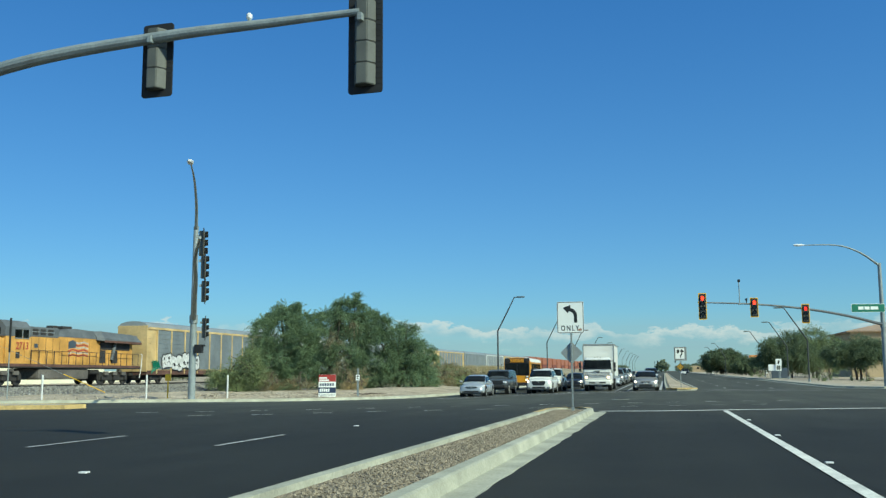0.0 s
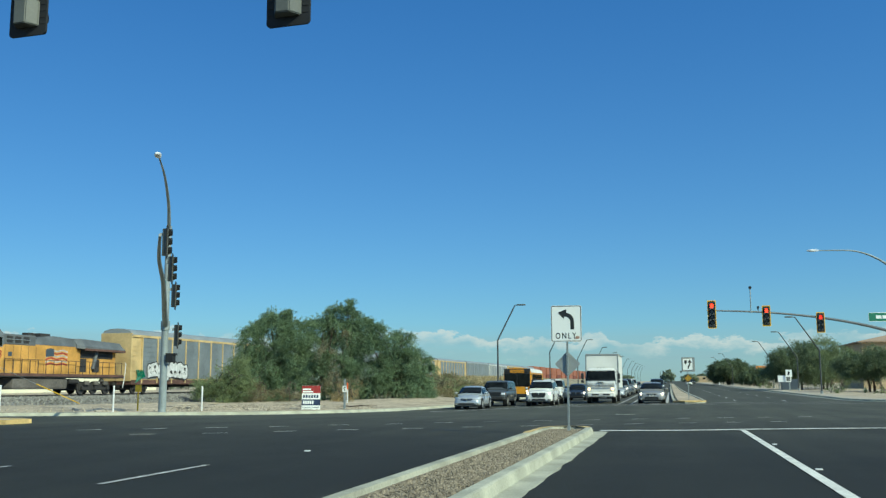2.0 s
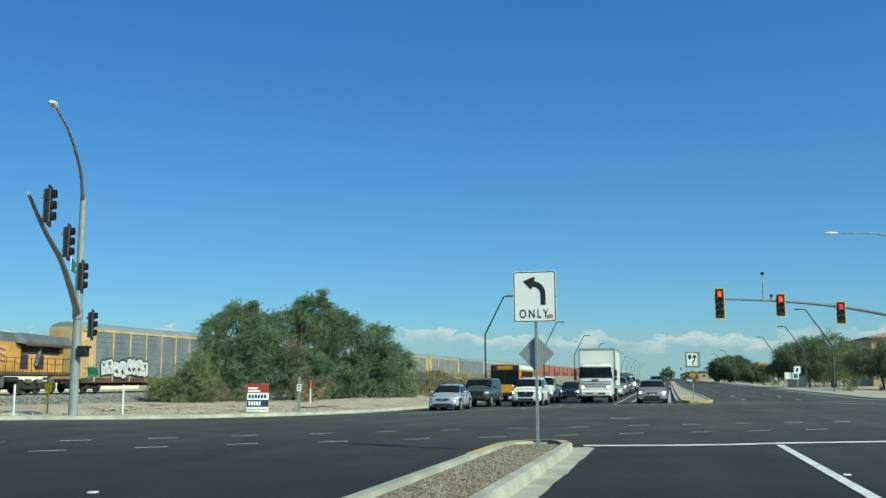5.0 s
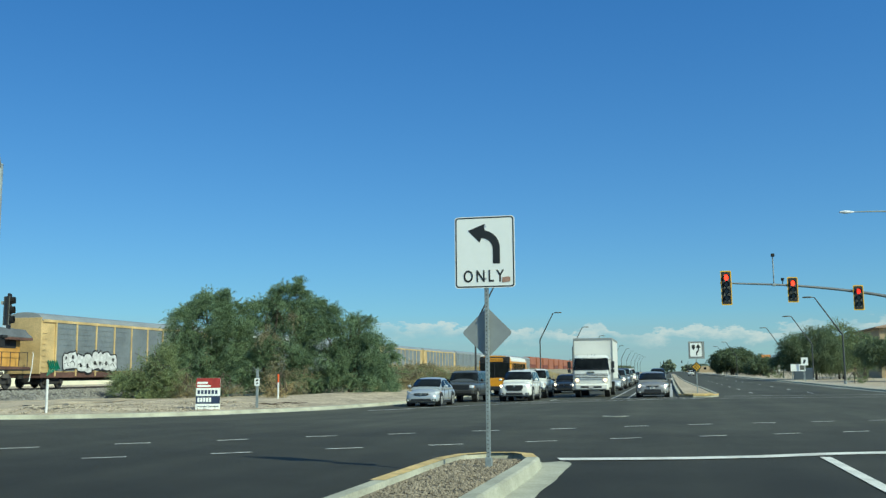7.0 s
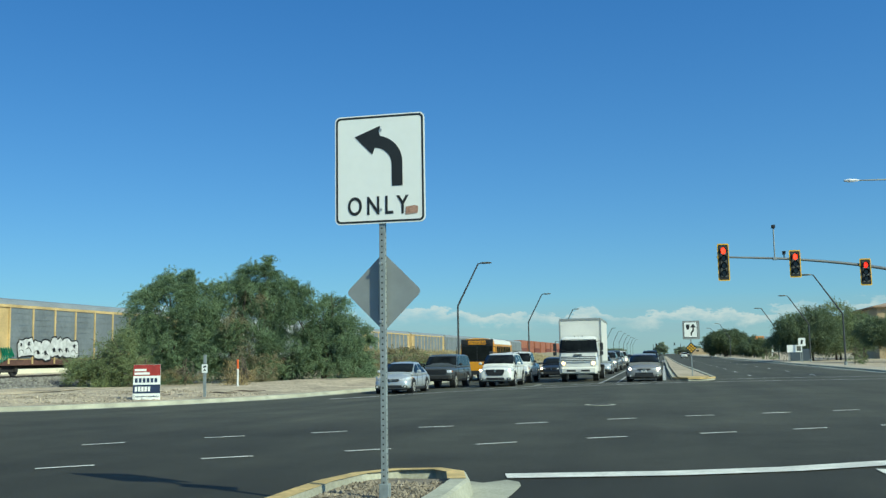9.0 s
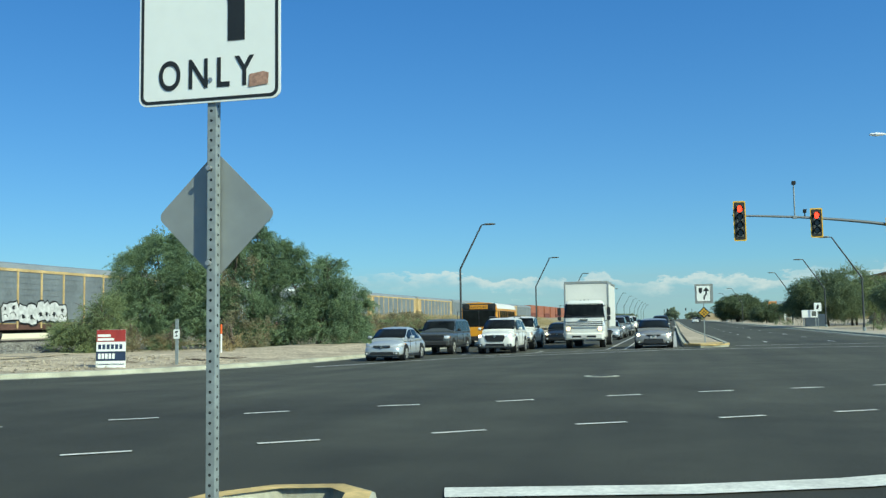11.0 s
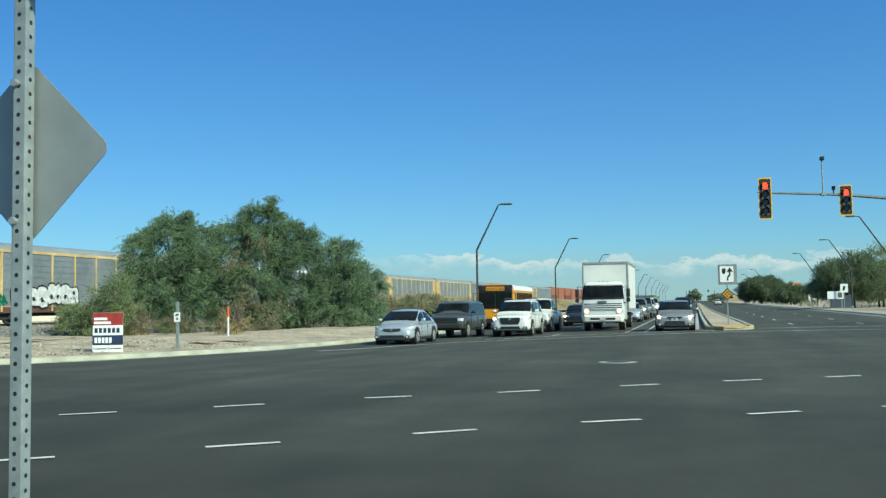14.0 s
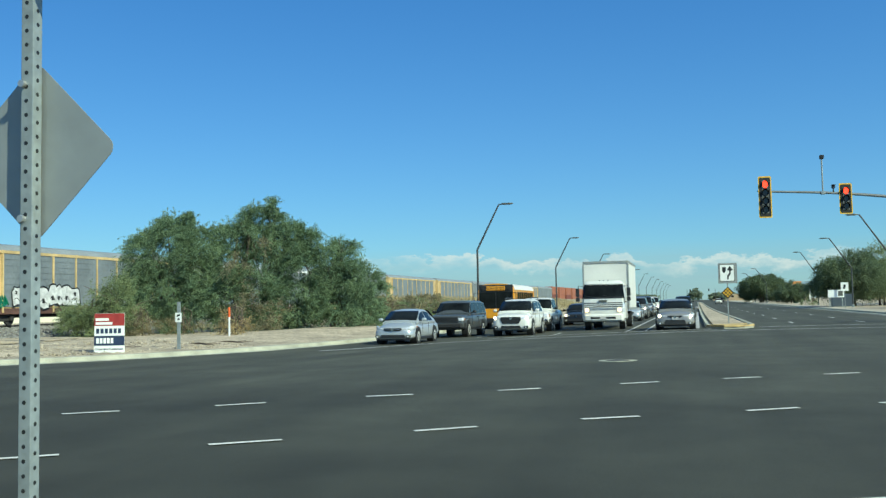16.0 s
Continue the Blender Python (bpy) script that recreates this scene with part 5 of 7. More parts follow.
# landscaped trees on the far side
def round_tree(name, x, y, w, h, label, material, seed, density=60, leaf=0.26, group="", skirt=True):
    rng = random.Random(seed)
    lobes = []
    for k in range(8):
        a = k * 0.785 + rng.uniform(-0.3, 0.3)
        lobes.append(((math.cos(a) * w * 0.3, math.sin(a) * w * 0.3, h * rng.uniform(0.32, 0.64)), (w * rng.uniform(0.2, 0.3), w * 0.26, h * rng.uniform(0.18, 0.26))))
    lobes += [((rng.uniform(-0.1, 0.1) * w, 0, h * 0.76), (w * 0.24, w * 0.24, h * 0.2)), ((0, 0, h * 0.5), (w * 0.3, w * 0.28, h * 0.25)), ((-w * 0.22, 0, h * 0.26), (w * 0.22, w * 0.2, h * 0.17)), ((w * 0.24, -0.3, h * 0.25), (w * 0.22, w * 0.2, h * 0.16))]
    if not skirt:
        lobes = [(c, r) for c, r in lobes if c[2] - r[2] > h * 0.14]
    return tree(name, x, y, label, lobes, [(-0.25, 0), (0.3, 0.1)], density, leaf, 8, material, seed, "tree", 0.3, 0.8, 0.16, 0.12, group)


round_tree("roadside_tree", 19.2, 156, 9.6, 7.4, "spreading dark green desert tree", LEAF_DARK, 41, 150, 0.19, skirt=False)
round_tree("roadside_tree", 23.5, 161, 9.9, 8.4, "taller airy desert tree with thin top branches", LEAF_OLIVE, 42, 95, 0.19)
round_tree("roadside_tree", 24.5, 131, 8, 6.0, "low spreading dark green desert tree", LEAF_DARK, 43, 150, 0.19, skirt=False)
round_tree("roadside_tree", 31, 123, 9, 5.1, "low spreading olive green desert tree", LEAF_DARK, 44, 140, 0.19)
round_tree("roadside_tree", 33, 104, 6.5, 3.9, "small olive green desert tree by the wall", LEAF_OLIVE, 47, 140, 0.17)
for k, (x, y, w, h) in enumerate(((16.5, 288, 12, 8.0), (18.5, 320, 12.5, 8.0), (20.5, 290, 9.5, 6.4), (19.5, 238, 7.0, 4.9))):
    round_tree("roadside_tree", x, y, w, h, "distant dense green roadside tree", LEAF_DARK, 50 + k, 62, 0.3, "distant roadside trees")
for k, (x, y, w, h) in enumerate(((-1, 640, 10, 8.5), (14, 700, 13, 6), (36, 490, 18, 7), (54, 540, 20, 8), (-40, 700, 30, 6), (80, 580, 30, 8), (-100, 800, 40, 7), (22, 760, 20, 6))):
    round_tree("far_tree", x, y, w, h, "hazy far green tree on the horizon", LEAF_HAZED, 70 + k, 9, 1.0, "far trees")
for k, (x, y, w, h) in enumerate(((-112, 206, 9, 6.4), (-116, 222, 7, 5.8), (-108, 232, 14, 4.6), (-96, 214, 12, 3.6), (-90, 236, 14, 4.4), (-84, 262, 14, 4.0))):
    round_tree("far_tree", x, y, w, h, "dark green tree beyond the railway", LEAF_HAZED, 90 + k, 16, 0.6, "trees beyond the railway")
for k, (x, y, s) in enumerate(((17.8, 118, 0.9), (20.5, 128, 0.7), (22, 113, 0.6), (16.6, 176, 0.9), (17, 190, 1.0), (19, 160, 0.8))):
    tree("shrub", x, y, "small rounded landscape shrub on gravel", [((0, 0, 0.55 * s), (0.8 * s, 0.8 * s, 0.6 * s)), ((0.5 * s, 0.2, 0.45 * s), (0.6 * s, 0.6 * s, 0.5 * s))], [(0, 0)], 110, 0.1, 7, LEAF_OLIVE, 110 + k, "shrub", 0.2, 0.35, 0.04, 0.12, "landscape shrubs")


# ---- railway ----
RX, RZ = -46.0, 0.62


def railway():
    root = thing("railway_track", Matrix(), "ballasted railway track on a low grey stone bank", "railway track", kind="structure")
    ys = list(np.arange(-60, 160, 1.5)) + list(np.arange(160, 900, 12))
    prof = [(9.5, -0.15), (7.2, 0.0), (5.9, 0.32), (4.6, 0.46), (1.9, RZ - 0.22), (-1.9, RZ - 0.22), (-4.2, 0.3), (-7, -0.1)]
    n = len(prof)
    v = []
    for y in ys:
        for o, h in prof:
            j = noise.noise(Vector((o * 1.3, y * 0.9, 0))) * 0.09
            v.append((RX + o, y, h + j + 0.0055 * min(max(y - 75, 0), 1400)))
    f = [(i * n + j, i * n + j + 1, (i + 1) * n + j + 1, (i + 1) * n + j) for i in range(len(ys) - 1) for j in range(n - 1)]
    ob = raw("ballast", v, f, BALLAST, root)
    for o in (-0.72, 0.72):
        bm = bmesh.new()
        for y0, y1 in ((-60, 75), (75, 900)):
            z0, z1 = (gz(-1, y0), gz(-1, y1))
            vs = [bm.verts.new((RX + o + a, y, z + RZ + h)) for y, z in ((y0, z0), (y1, z1)) for a, h in ((-0.04, 0), (0.04, 0), (0.04, -0.17), (-0.04, -0.17))]
            for k in range(4):
                bm.faces.new((vs[k], vs[(k + 1) % 4], vs[4 + (k + 1) % 4], vs[4 + k]))
        part("rail", bm, TRAIN_DARK, root)
    bm = bmesh.new()
    for y in np.arange(50, 130, 0.55):
        box(bm, RX - 1.3, RX + 1.3, y, y + 0.22, RZ - 0.3 + gz(-1, y), RZ - 0.17 + gz(-1, y))
    tagged(part("sleeper_row", bm, TRAIN_DARK, root), kind="stuff")


railway()


def rocks():
    """Loose ballast stones on the near shoulder of the track bank."""
    rng = np.random.default_rng(21)
    n = 12000
    y = 44 + 62 * rng.random(n)
    o = 2.2 + 6.0 * rng.random(n)
    s = 0.04 + 0.08 * rng.random(n) ** 2
    base = np.array([(1, 0, 0), (-1, 0, 0), (0, 1, 0), (0, -1, 0), (0, 0, 1), (0, 0, -1)], float)
    tri = np.array([(0, 2, 4), (2, 1, 4), (1, 3, 4), (3, 0, 4), (2, 0, 5), (1, 2, 5), (3, 1, 5), (0, 3, 5)])
    k = base[None] * (0.6 + 0.8 * rng.random((n, 6, 1))) * s[:, None, None]
    z = np.interp(o, [1.9, 4.6, 5.9, 7.2, 9.5], [RZ - 0.22, 0.46, 0.32, 0.0, -0.15]) + 0.0055 * np.maximum(y - 75, 0)
    v = (k + np.stack([RX + o, y, z + 0.03], -1)[:, None, :]).reshape(-1, 3)
    f = (tri[None] + 6 * np.arange(n)[:, None, None]).reshape(-1, 3)
    return tagged(raw("ballast_stones", v.tolist(), f.tolist(), ROCK), "loose grey ballast stones along the track bank", "stones", "", "stuff")


rocks()


def bank():
    """A low tan bank between the road and the tracks, past the thicket."""
    ys = np.arange(92, 430, 4.0)
    prof = [(-22.5, 0.1), (-25.5, 0.6), (-28.5, 1.5), (-31.5, 2.0), (-35, 2.0), (-39, 1.2), (-42, 0.5)]
    v = [(x + noise.noise(Vector((x, y * 0.1, 0))) * 0.8, y, gz(-1, y) + h * min(1, (y - 92) / 30) * (1 + 0.25 * noise.noise(Vector((x * 0.2, y * 0.13, 5))))) for y in ys for x, h in prof]
    n = len(prof)
    f = [(i * n + j, i * n + j + 1, (i + 1) * n + j + 1, (i + 1) * n + j) for i in range(len(ys) - 1) for j in range(n - 1)]
    ob = raw("railway_bank", v, f, BANK_EARTH)
    for p in ob.data.polygons:
        p.use_smooth = True
    return tagged(ob, "tan earth bank with dry grass below the tracks", "bank", "", "structure")


bank()


def dry_grass():
    """Straw-coloured tufts over the bank."""
    rng = np.random.default_rng(33)
    n = 26000
    tuft = rng.random((1500, 2)) * np.array([15.0, 150.0]) + np.array([-38.0, 96.0])
    at = tuft[rng.integers(0, len(tuft), n)] + rng.normal(0, 0.35, (n, 2))
    x, y = at[:, 0], at[:, 1]
    z = np.interp(x, [-42, -39, -35, -31.5, -28.5, -25.5, -22.5], [0.5, 1.2, 2.0, 2.0, 1.5, 0.6, 0.1]) * np.clip((y - 92) / 30, 0, 1) + 0.0055 * np.maximum(y - 75, 0)
    h = 0.3 + 0.45 * rng.random(n)
    lean = rng.normal(0, 0.16, (n, 2))
    a = rng.random(n) * 6.283
    w = 0.035
    p0 = np.stack([x - np.cos(a) * w, y - np.sin(a) * w, z - 0.35], -1)
    p1 = np.stack([x + np.cos(a) * w, y + np.sin(a) * w, z - 0.35], -1)
    p2 = np.stack([x + lean[:, 0], y + lean[:, 1], z + h], -1)
    v = np.stack([p0, p1, p2], 1).reshape(-1, 3)
    f = np.arange(3 * n).reshape(-1, 3)
    tagged(raw("dry_grass", v.tolist(), f.tolist(), STRAW), "straw-coloured dry grass tufts on the railway bank", "grass", "", "stuff")


dry_grass()


def truck_bogie(root, y, r=0.46, axles=2):
    fr = B(RXL - 1.15, RXL + 1.15, y - 0.95 * (axles - 1) - 0.2, y + 0.95 * (axles - 1) + 0.2, r * 0.6, r * 1.75, bevel=0.08)
    part("bogie_frame", fr, TRAIN_DARK, root)
    for k in range(axles):
        c = y + (k - (axles - 1) / 2) * 1.75
        for s in (-1.0, 1.0):
            part("wheel", disc(bmesh.new(), (RXL + s - 0.07, c, r), (1, 0, 0), r, 0.14, 18), TRAIN_DARK, root)
            part("axle_box", B(RXL + s * 1.22 - 0.09, RXL + s * 1.22 + 0.09, c - 0.16, c + 0.16, r - 0.14, r + 0.16, bevel=0.03), TRAIN_DARK, root)


RXL = 0.0


def scrawl(root, pts, r, material, label, x):
    """Sprayed strokes on a car side."""
    for k, line in enumerate(pts):
        part("graffiti", tube(bmesh.new(), [(x, a, b) for a, b in line], r, 5), material, root, label)


def autorack(y0, body, trim, panel, label, tags=0):
    """A tall enclosed rack car, with a row of screened side panels between posts."""
    root = thing("autorack_car", pose(RX, y0, RZ + gz(-1, y0), degrees_slope(y0), 0, 0), label, "railway wagon", "autorack train")
    L, w, zb, zt = 27.2, 1.5, 0.75, 5.05
    part("deck", B(-w, w, 0.25, L - 0.25, zb, zb + 0.42, bevel=0.03), TRAIN_RUST, root, "rusty deck sill")
    part("centre_sill", B(-0.35, 0.35, 0.3, L - 0.3, 0.5, zb), TRAIN_DARK, root)
    part("inner_body", B(-w + 0.06, w - 0.06, 0.3, L - 0.3, zb + 0.4, zt - 0.05), body, root)
    prof = [(-w - 0.02, zt - 0.12), (-w - 0.02, zt), (-w * 0.8, zt + 0.32), (-w * 0.4, zt + 0.48), (0, zt + 0.52), (w * 0.4, zt + 0.48), (w * 0.8, zt + 0.32), (w + 0.02, zt), (w + 0.02, zt - 0.12)]
    part("roof", loft(bmesh.new(), [[(a, y, b) for a, b in prof] for y in (0.2, L - 0.2)]), RACK_ROOF, root, "pale ridged roof")
    n = 9
    for s in (1,):
        for k in range(n):
            a, b = 1.9 + k * (L - 3.8) / n, 1.9 + (k + 1) * (L - 3.8) / n
            part("side_panel", B(s * (w - 0.07), s * (w - 0.01), a + 0.09, b - 0.09, zb + 0.5, zt - 0.2), panel, root, "grey ribbed screen panel")
            if y0 < 120:
                for j in range(9):
                    z = zb + 0.75 + j * 0.42
                    part("rib", B(s * (w - 0.01), s * (w + 0.012), a + 0.11, b - 0.11, z, z + 0.03), panel, root)
        for k in range(n + 1):
            c = 1.9 + k * (L - 3.8) / n
            part("post", B(s * (w - 0.05), s * (w + 0.05), c - 0.075, c + 0.075, zb + 0.1, zt, bevel=0.015), trim, root)
        part("top_rail", B(s * (w - 0.05), s * (w + 0.04), 0.3, L - 0.3, zt - 0.22, zt - 0.02, bevel=0.01), trim, root)
    for y in (0.15, L - 0.35):
        part("end_door", B(-w + 0.02, w - 0.02, y, y + 0.2, zb + 0.3, zt + 0.1, bevel=0.03), trim, root)
        bm = bmesh.new()
        for j in range(8):
            tube(bm, [(w + 0.06, y + 0.15, zb + 0.4 + j * 0.42), (w + 0.06, y + 0.65, zb + 0.4 + j * 0.42)] if y < 5 else [(w + 0.06, y - 0.45, zb + 0.4 + j * 0.42), (w + 0.06, y + 0.05, zb + 0.4 + j * 0.42)], 0.018, 5)
        part("ladder", bm, trim, root)
    for y in (2.2, L - 2.2):
        truck_bogie(root, y)
    part("coupler", B(-0.12, 0.12, -0.35, 0.3, 0.7, 0.95), TRAIN_DARK, root)
    if tags:
        rng = random.Random(tags)
        c = 3.2
        for k in range(8):
            # plump letter shapes that overlap: dark edge, pale filling, a dark inner eye and a few drips
            hgt, wid = rng.uniform(0.62, 0.85), rng.uniform(0.5, 0.72)
            wob = [rng.uniform(0.8, 1.12) for _ in range(16)]
            blob = lambda q: [(wid * q * wob[j] * math.copysign(abs(math.cos(j * math.pi / 8)) ** 0.7, math.cos(j * math.pi / 8)), hgt * q * wob[j] * math.copysign(abs(math.sin(j * math.pi / 8)) ** 0.7, math.sin(j * math.pi / 8))) for j in range(16)]
            z = 1.95 + rng.uniform(-0.12, 0.12)
            x = w + 0.056 + 0.0006 * k
            part("graffiti", slab(bmesh.new(), blob(1.1), 0.004, pose(x, c, z, 0, 0, 90)), GRAFFITI_BLACK, root, "black sprayed outline")
            part("graffiti", slab(bmesh.new(), blob(0.94), 0.004, pose(x + 0.006, c, z, 0, 0, 90)), GRAFFITI_WHITE, root, "pale grey sprayed letter")
            part("graffiti", slab(bmesh.new(), [(a * 0.2 + rng.uniform(-0.05, 0.05), b * 0.22) for a, b in blob(1.0)], 0.004, pose(x + 0.012, c + rng.uniform(-0.1, 0.1), z + rng.choice((-0.2, 0.25)), 0, 0, 90)), GRAFFITI_BLACK, root)
            scrawl(root, [bend2([(c - wid * 0.5, z - hgt * 0.3), (c, z - hgt * rng.uniform(0.0, 0.2)), (c + wid * 0.45, z - hgt * 0.45)])], 0.022, GRAFFITI_BLACK, "black sprayed stroke", x + 0.012)
            c += wid * 1.45
        for k in range(5):
            c = 0.9 + 0.25 * k
            scrawl(root, [bend2([(c, 0.9 + 0.1 * k), (c + 0.3, 1.5), (c + 0.1, 2.0), (c + 0.5, 1.4)])], 0.05, SIGNGREEN, "green sprayed scrawl", w + 0.06)
    return root


def bend2(p):
    return [(q.x, q.y) for q in bend([(a, b, 0) for a, b in p], 4)]


def degrees_slope(y):
    return math.degrees(math.atan(0.0055)) if y > 74 else 0


def locomotive(y0):
    """A road freight diesel; its nose points to -y."""
    root = thing("locomotive", pose(RX, y0, RZ), "weathered yellow and grey freight diesel locomotive", "locomotive")
    L, w = 22.3, 1.5
    part("underframe", B(-w, w, 0.5, L - 0.3, 1.28, 1.5, bevel=0.03), TRAIN_DARK, root)
    part("side_sill", B(1.42, 1.52, 0.6, L - 0.4, 1.36, 1.56, bevel=0.02), TRAIN_RUST, root, "rusty red-brown sill")
    part("fuel_tank", B(-1.35, 1.35, 8.0, 14.4, 0.42, 1.26, bevel=0.16), TRAIN_TANK, root, "dusty grey-brown fuel tank")
    part("air_tank", tube(bmesh.new(), [(1.15, 14.6, 1.0), (1.15, 15.9, 1.0)], 0.2, 12), TRAIN_DARK, root)
    for y in (4.2, L - 4.0):
        truck_bogie(root, y, 0.51, 3)
        for k in (-1.3, 0.0, 1.3):
            part("spring", B(1.2, 1.36, y + k - 0.3, y + k + 0.3, 0.75, 1.05, bevel=0.03), TRAIN_TANK, root)
        part("brake_cylinder", tube(bmesh.new(), [(1.25, y + 0.55, 1.08), (1.25, y + 1.0, 1.08)], 0.11, 8), TRAIN_TANK, root)
    part("pilot", loft(bmesh.new(), [[(-1.45, 0.3, 0.2), (1.45, 0.3, 0.2), (1.45, 0.3, 1.6), (-1.45, 0.3, 1.6)], [(-1.3, -0.15, 0.25), (1.3, -0.15, 0.25), (1.3, 0.1, 1.4), (-1.3, 0.1, 1.4)]]), TRAIN_DARK, root)
    part("short_nose", loft(bmesh.new(), [[(-a, y, 1.55), (a, y, 1.55), (a, y, z - 0.15), (a * 0.75, y, z), (-a * 0.75, y, z), (-a, y, z - 0.15)] for y, a, z in ((1.3, 0.85, 2.7), (1.7, 1.15, 3.1), (4.0, 1.35, 3.45))]), TRAIN_YELLOW, root)
    part("nose_emblem", slab(bmesh.new(), [(-0.5, 0.0), (0.1, -0.15), (0.6, 0.1), (0.3, 0.25), (-0.3, 0.22)], 0.01, pose(1.27, 2.7, 2.75, 0, 0, 94)), CAR_BLUE, root, "blue winged emblem")
    part("cab", B(-1.5, 1.5, 4.0, 6.7, 1.55, 3.5, bevel=0.05), TRAIN_YELLOW, root)
    part("cab_upper", loft(bmesh.new(), [[(-1.5, y, 3.5), (1.5, y, 3.5), (1.5, y, 4.15), (1.05, y, 4.6), (0.4, y, 4.7), (-0.4, y, 4.7), (-1.05, y, 4.6), (-1.5, y, 4.15)] for y in (3.9, 6.75)]), TRAIN_GREY, root, "grey upper cab and roof")
    for y, wd in ((4.95, 0.75), (5.85, 0.6)):
        win = part("cab_window", B(1.49, 1.525, y, y + wd, 3.4, 4.0, bevel=0.02), GLASS_CAR, root)
        part("frame", B(1.5, 1.54, y - 0.05, y + wd + 0.05, 3.34, 3.4), BOLT, win)
        part("frame", B(1.5, 1.54, y + wd, y + wd + 0.05, 3.4, 4.0), BOLT, win)
    part("windscreen", B(-1.1, 1.1, 3.86, 3.92, 3.62, 4.1, bevel=0.02), GLASS_CAR, root)
    part("cab_door", B(1.5, 1.53, 6.05, 6.6, 1.7, 3.2, bevel=0.02), TRAIN_YELLOW, root)
    part("side_vent", B(1.5, 1.54, 5.1, 5.5, 1.95, 2.4), TRAIN_DARK, root)
    # electrical cabinet behind the cab with open grilles in its grey top
    part("cabinet_body", B(-1.35, 1.35, 6.7, 10.6, 1.55, 3.55, bevel=0.04), TRAIN_YELLOW, root)
    part("cabinet_top", B(-1.3, 1.3, 6.7, 10.4, 3.55, 4.3, bevel=0.08), TRAIN_GREY, root)
    for y in (7.2, 8.1, 9.0):
        part("roof_grille", B(1.29, 1.33, y, y + 0.62, 3.7, 4.15, bevel=0.02), TRAIN_DARK, root)
        part("grille_frame", B(1.3, 1.36, y - 0.06, y + 0.68, 3.9, 3.95), BOLT, root)
    part("blower", B(0.6, 1.2, 9.7, 10.3, 4.2, 4.5, bevel=0.05), TRAIN_DARK, root)
    for k in range(5):
        part("seam", B(1.349, 1.362, 7.0 + k * 0.85, 7.02 + k * 0.85, 1.7, 3.5), TRAIN_RUST, root)
    # engine hood: shoulders slope up to a grey roof
    part("long_hood", B(-1.1, 1.1, 10.6, 15.8, 1.55, 3.7, bevel=0.05), TRAIN_YELLOW, root)
    part("hood_roof", loft(bmesh.new(), [[(-a, y, 3.68), (a, y, 3.68), (a * 0.8, y, z), (-a * 0.8, y, z)] for y, a, z in ((10.4, 1.1, 3.75), (11.2, 1.12, 4.25), (13.0, 1.12, 4.4), (15.8, 1.12, 4.3))]), TRAIN_GREY, root)
    part("exhaust", B(-0.35, 0.35, 12.2, 13.4, 4.3, 4.6, bevel=0.05), TRAIN_DARK, root)
    for k in range(5):
        part("hood_door", B(1.09, 1.125, 10.75 + k * 1.0, 11.65 + k * 1.0, 1.7, 3.55, bevel=0.01), TRAIN_YELLOW, root)
    # overhanging radiator roof; a flat dark slab below stands for the shaded open space
    part("radiator_wing", loft(bmesh.new(), [[(-a, y, z0), (a, y, z0), (a, y, z0 + 0.22), (a * 0.7, y, z1), (-a * 0.7, y, z1), (-a, y, z0 + 0.22)] for y, a, z0, z1 in ((15.6, 1.2, 3.6, 4.3), (16.2, 1.55, 3.55, 4.35), (21.8, 1.55, 3.4, 4.2), (22.1, 1.45, 3.45, 4.0))]), TRAIN_GREY, root, "dark overhanging radiator roof")
    part("wing_edge", B(1.5, 1.57, 16.2, 22.0, 3.42, 3.6, bevel=0.02), TRAIN_RUST, root)
    part("rear_hood", B(-1.0, 1.0, 15.8, 21.4, 1.55, 3.5, bevel=0.04), TRAIN_YELLOW, root)
    part("recess_shade", B(0.99, 1.03, 16.4, 20.9, 2.85, 3.5), TRAIN_DARK, root)
    for y0b, y1b in ((16.4, 17.2), (18.1, 19.0)):
        part("grille", B(0.99, 1.04, y0b, y1b, 1.75, 2.8, bevel=0.02), TRAIN_DARK, root)
    part("duct", tube(bmesh.new(), [(1.1, 18.0, 2.0), (1.1, 18.3, 2.9), (1.0, 18.6, 3.4)], 0.16, 10), TRAIN_GREY, root)
    for k in range(17):
        y = 6.9 + k * 0.92
        part("rail_post", tube(bmesh.new(), [(1.47, y, 1.5), (1.47, y, 2.55)], 0.028, 5), TRAIN_DARK, root)
    part("hand_rail", tube(bmesh.new(), [(1.47, 6.9, 2.55), (1.47, 21.7, 2.55)], 0.022, 6), TRAIN_DARK, root)
    for y in (0.7, 1.25, 21.9):
        part("step_rail", tube(bmesh.new(), [(1.48, y, 0.5), (1.48, y + 0.25, 1.5), (1.48, y + 0.35, 2.5), (1.3, y + 0.5, 2.6)], 0.035, 6), MARK_WHITE, root)
    for y in (0.95, 21.9):
        for j in range(4):
            part("step", B(1.15, 1.48, y - 0.25, y + 0.25, 0.4 + j * 0.3, 0.44 + j * 0.3), TRAIN_DARK, root)
    # faded flag painted on the hood doors
    flag = lambda dz: [(-1.35, -0.65 + dz), (-0.7, -0.5 + dz), (0.0, -0.62 + dz), (0.7, -0.5 + dz), (1.35, -0.62 + dz), (1.35, -0.5 + dz), (0.7, -0.38 + dz), (0.0, -0.5 + dz), (-0.7, -0.38 + dz), (-1.35, -0.53 + dz)]
    for j in range(6):
        part("flag_stripe", slab(bmesh.new(), flag(j * 0.2), 0.004, pose(1.132, 13.2, 2.8, 0, 0, 90)), GRAFFITI_RED if j % 2 == 0 else FLAG_WHITE, root, "faded red and white flag stripe")
